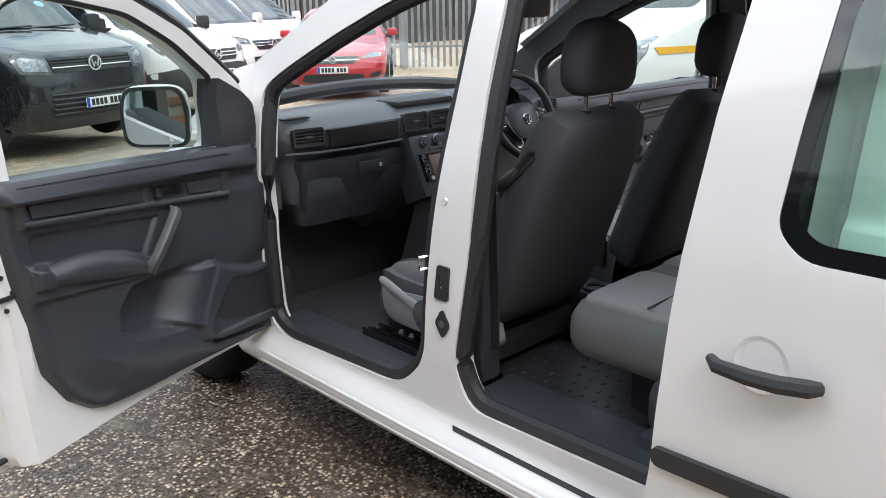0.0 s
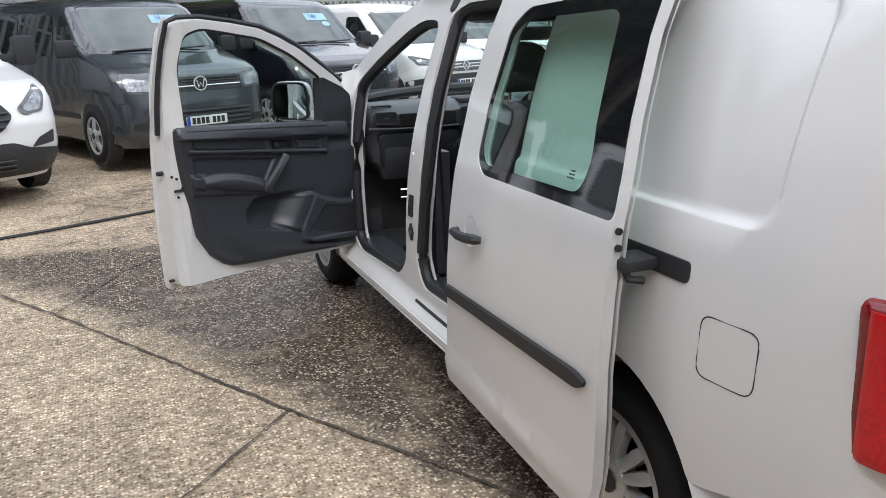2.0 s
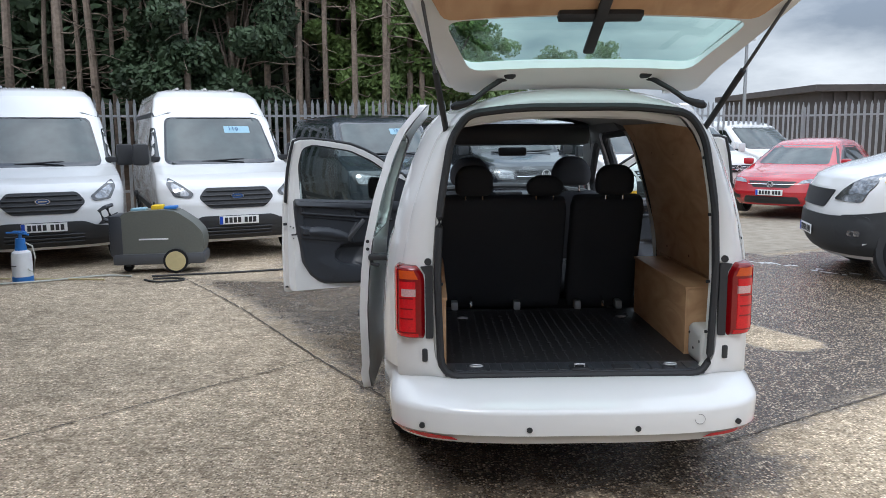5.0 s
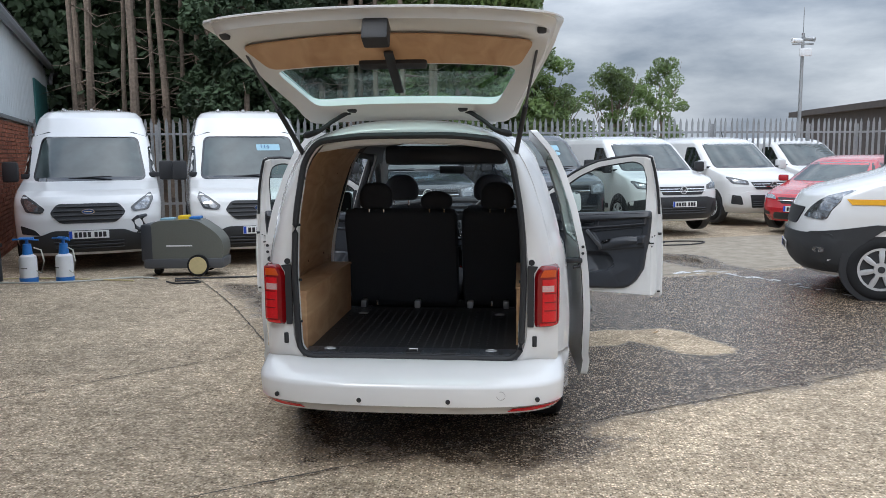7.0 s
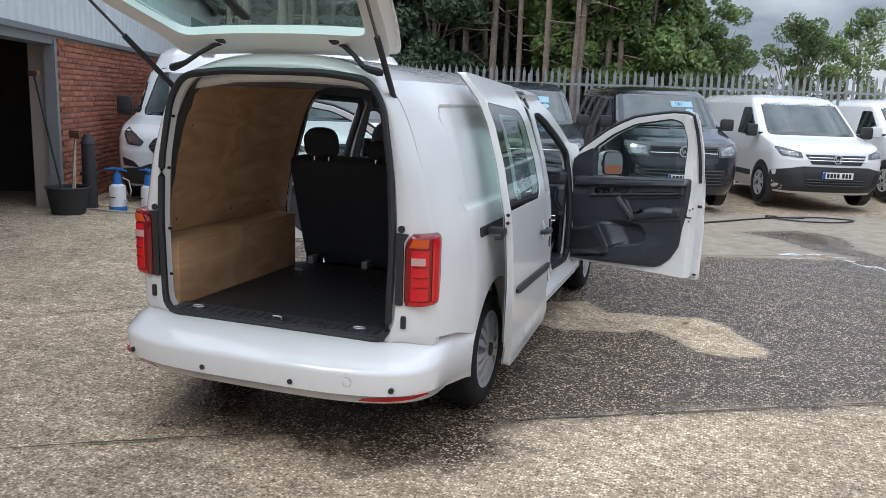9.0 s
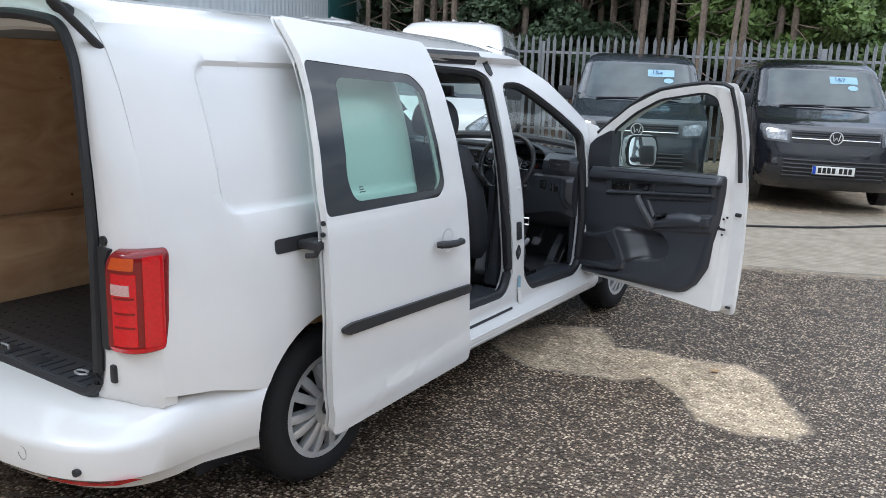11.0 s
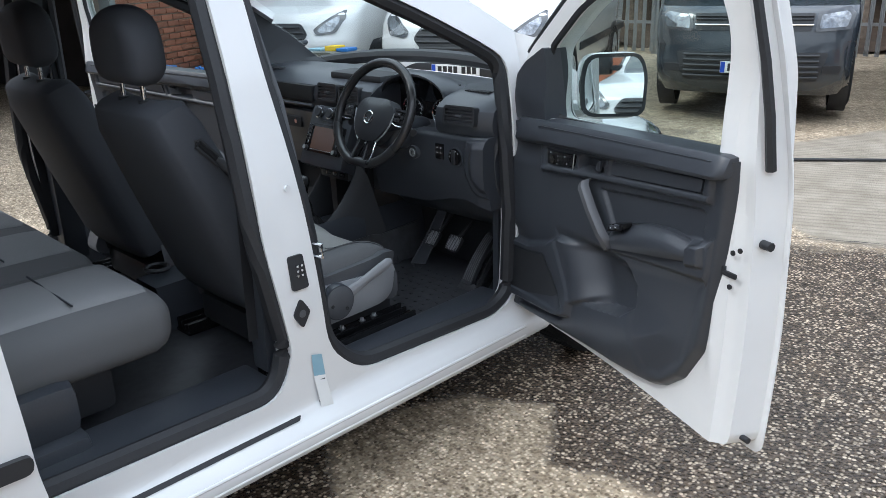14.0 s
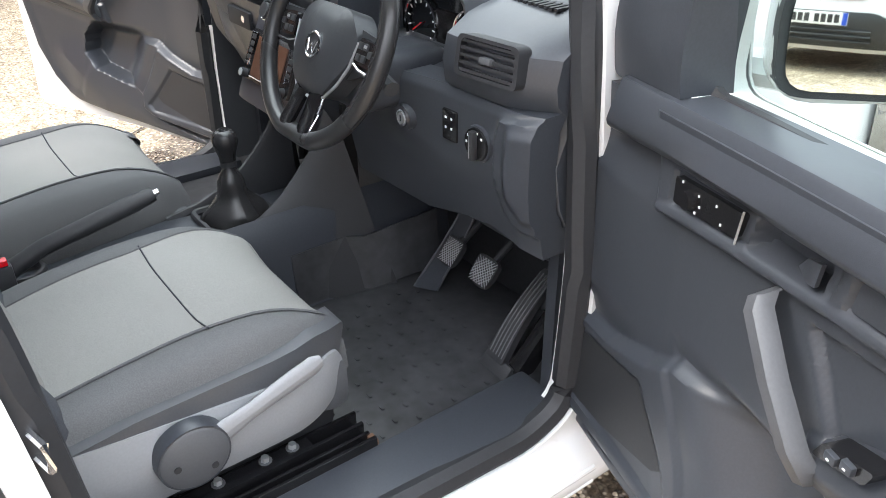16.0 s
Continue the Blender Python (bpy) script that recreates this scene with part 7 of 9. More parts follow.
FWIN = rnd([(0.155, 1.05), (0.945, 1.082), (0.958, 1.38), (0.93, 1.505), (0.84, 1.538), (0.525, 1.485), (0.34, 1.40), (0.155, 1.275)], 0.04, 4)


def ease(v):
    v = max(0.0, min(1.0, v))
    return v * v * (3 - 2 * v)


def eased(v):
    v = np.clip(v, 0, 1)
    return v * v * (3 - 2 * v)


def card_relief(p):
    """How far the door card stands off the door's plane (negative: into the cab) at points (along, up)."""
    a, b = p.T

    def area(pg, w):
        return eased(0.5 + sdf(p, pg) / w)
    d = np.full(len(p), -0.102)
    d -= 0.012 * area([(0.165, 0.892), (0.95, 0.980), (0.96, 1.10), (0.15, 1.06), (0.155, 0.985)], 0.014)
    d -= 0.005 * area([(0.17, 0.892), (0.945, 0.980), (0.948, 0.996), (0.17, 0.908)], 0.008)
    d += 0.006 * area([(0.195, 0.917), (0.500, 0.950), (0.512, 0.996), (0.20, 0.970)], 0.006)
    d += 0.007 * area([(0.522, 0.952), (0.924, 0.998), (0.934, 1.042), (0.532, 1.001)], 0.006)
    d += 0.030 * area([(0.362, 0.940), (0.480, 0.951), (0.488, 0.986), (0.372, 0.976)], 0.012)
    d += 0.012 * area([(0.475, 0.898), (0.91, 0.955), (0.925, 0.945), (0.918, 0.872), (0.88, 0.850), (0.60, 0.78), (0.555, 0.77)], 0.010)
    d -= 0.012 * area([(0.50, 0.722), (0.955, 0.785), (0.96, 0.88), (0.88, 0.87), (0.52, 0.78)], 0.014)
    d -= 0.016 * area([(0.884, 0.806), (0.938, 0.818), (0.936, 0.868), (0.884, 0.866)], 0.012)
    d += 0.004 * area([(0.55, 0.70), (0.93, 0.765), (0.88, 0.53), (0.80, 0.45), (0.72, 0.44)], 0.03)
    # speaker nose, its mesh recess and the pocket with its dished inner wall
    n = np.array([0.163, 0.098]) / math.hypot(0.163, 0.098)
    r = (p - np.array([0.262, 0.668])) @ n
    d -= 0.026 * (1 - eased((r - 0.02) / 0.14)) * area([(-0.1, 0.40), (-0.1, 0.615), (0.10, 0.622), (0.21, 0.655), (0.27, 0.690), (0.44, 0.695), (0.52, 0.57), (0.366, 0.500), (0.36, 0.455), (0.30, 0.43)], 0.020)
    d += 0.006 * area([(-0.1, 0.435), (-0.1, 0.592), (0.10, 0.598), (0.204, 0.615), (0.335, 0.476), (0.31, 0.455)], 0.006)
    d -= 0.022 * area([(-0.1, 0.34), (0.30, 0.44), (0.37, 0.500), (0.49, 0.535), (0.67, 0.585), (0.78, 0.57), (0.74, 0.46), (0.6, 0.38)], 0.16)
    deep = 0.007 * eased((r + 0.004) / 0.008) + 0.050 * eased((r - 0.045) / 0.12)
    d += deep * area([(0.20, 0.72), (0.30, 0.60), (0.364, 0.506), (0.490, 0.530), (0.61, 0.555), (0.665, 0.60), (0.655, 0.66), (0.60, 0.715), (0.40, 0.735)], 0.013) * eased((0.73 - b) / 0.06)
    d += 0.010 * area([(0.05, 0.386), (0.31, 0.421), (0.335, 0.440), (0.06, 0.404)], 0.006)
    # the front end sweeps inwards, and the rim turns back
    d -= 0.020 * eased((0.22 - a) / 0.2) * eased((b - 0.60) / 0.1) * eased((0.95 - b) / 0.06)
    rim = sdf(p, [(-0.1, 0.355), (0.3, 0.37), (0.70, 0.389), (0.76, 0.396), (0.81, 0.416), (0.88, 0.474), (0.945, 0.585), (0.985, 0.82), (1.002, 1.02), (1.01, 1.3), (-0.1, 1.3)])
    return d + 0.03 * (1 - eased(rim / 0.03 + 0.1)) ** 2


for s in (-1, 1):
    fd = new("front_door")
    fd.parent, fd["label"] = van, "white front door swung wide open"
    # local: x from hinge to latch, y outwards, z up; mirrored for the nearside
    turn = Matrix.Rotation(radians(-21.8), 4, "Z") if s > 0 else Matrix.Rotation(radians(180 + 21.8), 4, "Z")
    fd.matrix_basis = Matrix.Translation((s * 0.845, 2.635, 0)) @ turn
    o = s  # outward side in local y

    def bow(a, b, d, o=o):
        tumble = -0.09 * max(0.0, (b - 0.95) / 0.6) ** 1.4
        return Vector((a, o * (d + 0.02 * math.sin(math.pi * min(1, max(0, a))) * (1 if b < 1.0 else 0.5) + tumble - 0.02 * max(0.0, (0.7 - b) / 0.4) ** 2), b))
    bm = poly(FDOOR, (FWIN,), span(-0.02, 1.085, 0.1), span(0.33, 1.59, 0.07))
    bend(bm, lambda a, b: bow(a, b, 0.02))
    part("outer_skin", solid(bm, 0.004), "white", fd)
    inner_out = rnd([(0.0, 0.35), (1.05, 0.355), (1.052, 0.7), (1.04, 1.06), (1.018, 1.32), (0.978, 1.562), (0.84, 1.572), (0.52, 1.525), (0.30, 1.43), (0.06, 1.27), (0.0, 1.2), (0.0, 0.8)], 0.04, 3)
    bm = poly(inner_out, (FWIN, rnd([(0.03, 0.40), (0.74, 0.43), (0.86, 0.50), (0.92, 0.62), (0.955, 0.86), (0.965, 1.0), (0.05, 0.98)], 0.03, 2)), span(0.0, 0.9, 0.1) + [0.9 + 0.0125 * k for k in range(13)], span(0.33, 1.59, 0.07) + [1.085, 1.096])
    bend(bm, lambda a, b: bow(a, b, -0.075 + 0.03 * min(1.0, max(0.0, (b - 1.085) / 0.2)) + 0.016 * ease((a - 0.998 + 0.05 * max(0.0, b - 0.9)) / 0.02) - 0.010 * math.exp(-((a - 0.965 + 0.05 * max(0.0, b - 0.9)) / 0.014) ** 2) * ease((b - 0.5) / 0.1)))
    skirt(bm, lambda co, o=o: (0.02 if co.x > 0.9 else 0.0, o * 0.09, 0))
    part("inner_panel", bm, "white_matt", fd, "white painted door frame")
    part("frame_seal", tube(bmesh.new(), [bow(a, b, -0.03) for a, b in ((1.055, 1.075), (1.050, 1.2), (1.040, 1.32), (1.022, 1.45), (0.996, 1.565), (0.95, 1.585), (0.84, 1.588), (0.68, 1.568), (0.52, 1.540), (0.40, 1.494), (0.30, 1.444), (0.16, 1.352), (0.02, 1.252))], 0.012, seg=6), "rubber", fd, "black rubber frame seal")
    part("glass_seal", tube(bmesh.new(), [bow(a, b, -0.035) for a, b in FWIN], 0.011, seg=6, closed=True), "rubber", fd, "black rubber glass run")
    bm = poly(FWIN, (), span(0.1, 0.9, 0.15), span(1.0, 1.55, 0.1))
    fg = part("window_glass", bend(bm, lambda a, b: bow(a, b, -0.012)), "clear_glass", fd, "clear door window")
    fg.visible_shadow = False
    # moulded card: one sheet whose relief follows the outlines of its panels
    cols, rws = 190, 150
    grid = []
    for i in range(cols + 1):
        a = 1.0 * (i / cols) ** 0.96
        lo_, hi_ = lerp(a, [(0, 0.362), (0.3, 0.372), (0.70, 0.391), (0.76, 0.398), (0.81, 0.418), (0.88, 0.476), (0.945, 0.587), (0.985, 0.82), (1.0, 1.02)]), 1.028 + 0.062 * a
        grid += [(a, lo_ + (hi_ - lo_) * j / rws) for j in range(rws + 1)]
    relief = card_relief(np.array(grid))
    vs = [bow(a, b, d) for (a, b), d in zip(grid, relief)]
    sheet = loft([vs[i * (rws + 1):(i + 1) * (rws + 1)] for i in range(cols + 1)])
    skirt(sheet, lambda co, o=o: (0, o * 0.02, 0))
    part("trim_panel", sheet, "trim", fd, "charcoal moulded door trim with pocket")
    part("speaker_grille", bend(poly([(0.012, 0.44), (0.012, 0.585), (0.10, 0.592), (0.198, 0.608), (0.325, 0.478), (0.305, 0.462)], (), span(0, 0.33, 0.05), span(0.44, 0.61, 0.05)), lambda a, b: bow(a, b, -0.1235)), "grille_mesh", fd, "black speaker mesh")
    cap_ends = ((0.028, 0.0), (0.03, 0.9), (0.036, 1), (0.16, 1), (0.3, 1), (0.45, 1), (0.6, 1), (0.75, 1), (0.9, 1), (0.965, 1), (0.985, 0.93), (0.995, 0.75), (0.998, 0.0))
    cap_prof = ((-0.110, -0.082), (-0.122, -0.078), (-0.1275, -0.072), (-0.129, -0.064), (-0.118, -0.036), (-0.105, -0.006), (-0.1015, -0.001), (-0.097, 0.0), (-0.05, 0.002), (-0.015, 0.0), (-0.008, -0.008), (-0.006, -0.03))
    part("belt_cap", loft([[bow(a, 1.044 + 0.062 * a + dz * (1 - 0.25 * a) * k - 0.03 * (1 - k), d * k - 0.06 * (1 - k)) for a, k in cap_ends] for d, dz in cap_prof]), "trim", fd, "soft charcoal top of the door trim")

    def plate(name, pts, d, material, label="", r=0.012, depth=0.02):
        b_ = poly(rnd(pts, r, 3))
        bend(b_, lambda a, b: bow(a, b, d))
        skirt(b_, lambda co, o=o: (0, o * depth, 0))
        return part(name, b_, material, fd, label)
    plate("strip_panel", [(0.53, 0.957), (0.918, 1.002), (0.926, 1.036), (0.538, 0.996)], -0.1125, "trim", "grained charcoal strip", 0.006, 0.004)
    lev = loft([[bow(0.432, 0.950, -0.098), bow(0.470, 0.954, -0.118), bow(0.482, 0.955, -0.118)], [bow(0.446, 0.968, -0.100), bow(0.474, 0.984, -0.118), bow(0.487, 0.986, -0.118)]])
    part("release_lever", solid(lev, 0.006), "trim", fd, "charcoal inner door handle")
    if s > 0:
        plate("switch_plate", [(0.207, 0.924), (0.342, 0.938), (0.352, 0.976), (0.207, 0.964)], -0.1165, "gloss_black", "black mirror and lock switches", 0.006, 0.012)
        part("mirror_switch", cyl(bmesh.new(), bow(0.243, 0.944, -0.114), bow(0.243, 0.944, -0.126), 0.0145, 0.012, seg=20), "gloss_black", fd, "round mirror switch")
        for k, (a, b) in enumerate(((0.225, 0.962), (0.262, 0.958), (0.266, 0.944), (0.258, 0.932), (0.300, 0.962), (0.312, 0.942))):
            p = bow(a, b, -0.1175)
            part("switch_mark", boxed(p.x - 0.0013, p.x + 0.0013, p.y - 0.0008, p.y + 0.0008, p.z - 0.0016, p.z + 0.0016), "white_plastic", fd)
        part("plate_edge", tube(bmesh.new(), [bow(0.352, 0.98, -0.1175), bow(0.344, 0.932, -0.1175)], 0.0016, seg=5), "steel", fd)
    else:
        plate("blank_plate", [(0.207, 0.924), (0.342, 0.938), (0.352, 0.976), (0.207, 0.964)], -0.1155, "trim", "blank charcoal plate", 0.006, 0.012)
    # grab handle: a flat-faced bar with bevelled edges
    bar_pts = [(0.420, 0.918, -0.10), (0.424, 0.914, -0.142), (0.436, 0.903, -0.154), (0.49, 0.845, -0.160), (0.54, 0.788, -0.158), (0.553, 0.765, -0.148), (0.548, 0.738, -0.130)]
    rows = []
    for a, b, d in bar_pts:
        rows.append([bow(a + u * 0.82 * k, b + u * 0.57 * k, d + w_ ) for u, w_ in ((-0.016, 0.022), (-0.016, 0.006), (-0.011, 0.0), (0.011, -0.003), (0.016, 0.004), (0.016, 0.022), (-0.016, 0.022)) for k in (1.0,)])
    part("pull_handle", loft(rows), "trim_grey", fd, "grey grab handle")
    ARM = rnd([(0.520, 0.738), (0.545, 0.80), (0.60, 0.826), (0.70, 0.858), (0.80, 0.872), (0.885, 0.866), (0.888, 0.816)], 0.008, 3)
    arm_g = poly(ARM, (), span(0.52, 0.888, 0.02), span(0.738, 0.875, 0.008))

    def arm_d(a, b):
        top_b = lerp(a, [(0.52, 0.745), (0.545, 0.80), (0.60, 0.826), (0.70, 0.858), (0.80, 0.872), (0.888, 0.866)])
        return -0.133 + 0.026 * ease((b - top_b + 0.05) / 0.05) ** 2 + 0.006 * ease((a - 0.80) / 0.085) - 0.002 * math.sin(math.pi * (a - 0.52) / 0.37) + 0.01 * ease((0.03 - (b - 0.735 - 0.2 * (a - 0.52))) / 0.03)
    bend(arm_g, lambda a, b: bow(a, b, arm_d(a, b)))
    skirt(arm_g, lambda co, o=o: (0, o * 0.06, 0))
    part("armrest", arm_g, "trim", fd, "padded charcoal armrest")
    if s > 0:
        plate("window_switch", [(0.560, 0.800), (0.632, 0.824), (0.640, 0.846), (0.572, 0.826)], -0.140, "gloss_black", "black window switch panel", 0.006, 0.03)
        for a, b in ((0.590, 0.822), (0.612, 0.830)):
            p = bow(a, b, -0.142)
            part("window_key", boxed(p.x - 0.008, p.x + 0.008, p.y - 0.005, p.y + 0.005, p.z - 0.006, p.z + 0.006, bevel=0.002), "trim", fd)
            p = bow(a, b - 0.001, -0.148)
            part("switch_mark", boxed(p.x - 0.0018, p.x + 0.0018, p.y - 0.0006, p.y + 0.0006, p.z - 0.0008, p.z + 0.0008), "white_plastic", fd)
    bm = poly(rnd([(-0.01, 1.035), (0.172, 1.04), (0.168, 1.282), (0.04, 1.222), (-0.01, 1.18)], 0.015, 3), (), span(-0.01, 0.17, 0.05), span(1.035, 1.28, 0.03))
    bend(bm, lambda a, b: bow(a, b, -0.092 + 0.022 * ease((b - 1.09) / 0.13)))
    skirt(bm, lambda co, o=o: (0, o * 0.08, 0))
    part("mirror_sail", bm, "trim", fd, "black triangular mirror panel")
    # latch hardware on the door edge
    for z, r in ((0.90, 0.011), (0.385, 0.008)):
        part("edge_plug", cyl(bmesh.new(), (1.05, o * -0.035, z), (1.078, o * -0.035, z), r, seg=10), "rubber", fd)
    bm = bmesh.new()
    pl = bow(0.998, 0.815, -0.079)
    box(bm, pl.x - 0.024, pl.x + 0.026, pl.y - 0.004, pl.y + 0.004, 0.809, 0.822, bevel=0.003)
    box(bm, pl.x - 0.026, pl.x - 0.010, pl.y - 0.004, pl.y + 0.004, 0.815, 0.832, bevel=0.003)
    part("latch_slot", bm, "rubber", fd, "black door latch")
    for a, z in ((1.008, 0.872), (1.03, 0.884), (1.008, 0.786)):
        p = bow(a, z, -0.079)
        part("door_bolt", cyl(bmesh.new(), p, p + Vector((0, -o * 0.004, 0)), 0.0065, seg=10), "rubber", fd)
    part("door_check", boxed(-0.06, 0.03, min(0, o * -0.03) - 0.02, max(0, o * -0.03), 0.66, 0.70), "steel", fd)
    # mirror outside
    mirror_m = Matrix.Translation((0.215, o * 0.125, 1.15)) @ Matrix.Rotation(radians(-o * (19.0 if s > 0 else 31.5)), 4, "Z") @ Matrix.Rotation(radians(-4.0 if s > 0 else 0.0), 4, "Y")
    bm = bmesh.new()
    bmesh.ops.create_uvsphere(bm, u_segments=28, v_segments=16, radius=1)
    for vtx in bm.verts:
        a_, b_, c_ = [math.copysign(abs(q) ** 0.5, q) for q in vtx.co]
        vtx.co = Vector(((0.012 if a_ > 0 else 0.085) * a_, 0.108 * b_, 0.105 * c_))
    hs = part("mirror_housing", bm, "white", fd, "white door mirror housing")
    hs.matrix_basis = mirror_m
    face = rnd([(-0.088, -0.082), (0.088, -0.088), (0.094, 0.03), (0.075, 0.088), (-0.078, 0.088), (-0.094, 0.02)], 0.035, 4)
    bm = bend(poly(face), lambda a, b: Vector((0.0155, a * 1.17, b * 1.14)))
    skirt(bm, lambda co: (-0.022, 0, 0))
    fr = part("mirror_frame", bm, "plastic", fd, "black mirror frame")
    fr.matrix_basis = mirror_m
    bm = bend(poly(face), lambda a, b: Vector((0.019, a * 1.04, b * 1.02)))
    gl = part("mirror_glass", bm, "mirror", fd, "mirror glass")
    gl.matrix_basis = mirror_m
    part("mirror_arm", tube(bmesh.new(), [(0.08, o * -0.02, 1.065), (0.12, o * 0.05, 1.07), (0.20, o * 0.10, 1.075)], 0.028, seg=8), "white", fd)


def cushion(bm, x0, x1, y0, y1, z0, z1, r=0.045, puff=0.012, m=None, n=8):
    """A padded block: rounded edges and a slightly domed top."""
    start = len(bm.verts)
    r_ = bmesh.ops.create_cube(bm, size=2)
    edges = list({e for v in r_["verts"] for e in v.link_edges})
    bmesh.ops.subdivide_edges(bm, edges=edges, cuts=n, use_grid_fill=True)
    bm.verts.ensure_lookup_table()
    cx, cy, cz = (x0 + x1) / 2, (y0 + y1) / 2, (z0 + z1) / 2
    hx, hy, hz = (x1 - x0) / 2, (y1 - y0) / 2, (z1 - z0) / 2
    for v in bm.verts[start:]:
        p = Vector((v.co.x * hx, v.co.y * hy, v.co.z * hz))
        q = Vector((max(-hx + r, min(hx - r, p.x)), max(-hy + r, min(hy - r, p.y)), max(-hz + r, min(hz - r, p.z))))
        d = p - q
        if d.length > 1e-6:
            p = q + d.normalized() * r
        e = (1 - (p.x / hx) ** 2) * (1 - (p.y / hy) ** 2)
        p.z += puff * e * (1 if p.z > 0 else 0.2)
        p = p + Vector((cx, cy, cz))
        v.co = m @ p if m else p
    return bm


# ---------------------------------------------------------------- load space lining
for s in (-1, 1):
    ln = thing("plywood_lining", "brown plywood side lining of the load space", "lining", "plywood linings")
    for zs_ in ((0.55, 0.70, 0.885), (0.889, 1.0, 1.2, 1.4, 1.55, 1.66)):
        rows = [[(s * (skin_x(max(y, -0.3), z) - 0.105), y, z) for y in (-0.64, -0.3, 0.0, 0.3, 0.47, 0.64)] for z in zs_]
        part("board", solid(loft(rows), 0.009), "ply", ln)
    for y, z in ((-0.5, 1.45), (-0.1, 1.5), (0.3, 1.5), (-0.5, 0.95), (0.0, 0.95), (0.4, 0.95)):
        x = s * (skin_x(max(y, -0.3), z) - 0.105)
        part("screw", cyl(bmesh.new(), (x + s * 0.004, y, z), (x - s * 0.012, y, z), 0.007, seg=8), "rust", ln)
    bx = thing("wheel_arch_box", "plywood box over the wheel arch", "box", "wheel arch boxes")
    back = -0.52 if s > 0 else -0.715
    part("side_board", boxed(min(s * 0.575, s * 0.587), max(s * 0.575, s * 0.587), back, 0.44, 0.55, 0.868, bevel=0.002), "ply", bx)
    part("lid", boxed(min(s * 0.570, s * 0.745), max(s * 0.570, s * 0.745), back - 0.004, 0.45, 0.868, 0.882, bevel=0.002), "ply", bx)
    part("end_board", boxed(min(s * 0.587, s * 0.74), max(s * 0.587, s * 0.74), back, back + 0.012, 0.55, 0.868, bevel=0.002), "ply", bx)
    if s > 0:
        part("arch_pressing", cushion(bmesh.new(), 0.585, 0.73, -0.745, -0.525, 0.545, 0.715, 0.03, 0.006), "white_matt", van, "white painted inner pressing")
        for y, z in ((-0.70, 0.66), (-0.62, 0.61), (-0.56, 0.67)):
            part("pressing_hole", cyl(bmesh.new(), (0.5835, y, z), (0.588, y, z), 0.007, seg=10), "rubber", van)
    for k in range(7):
        part("roof_rail_hole", boxed(min(s * 0.50, s * 0.56), max(s * 0.50, s * 0.56), -0.45 + 0.2 * k, -0.42 + 0.2 * k, 1.672, 1.70, bevel=0.004), "rubber", van)
    for z in (0.72, 0.95, 1.25, 1.5):
        x = lerp(z, [(0.54, 0.60), (1.3, 0.595), (1.62, 0.54)]) * s
        part("jamb_hole", cyl(bmesh.new(), (x * 1.01, -0.752, z), (x * 0.985, -0.752, z), 0.007, seg=10), "rubber", van)


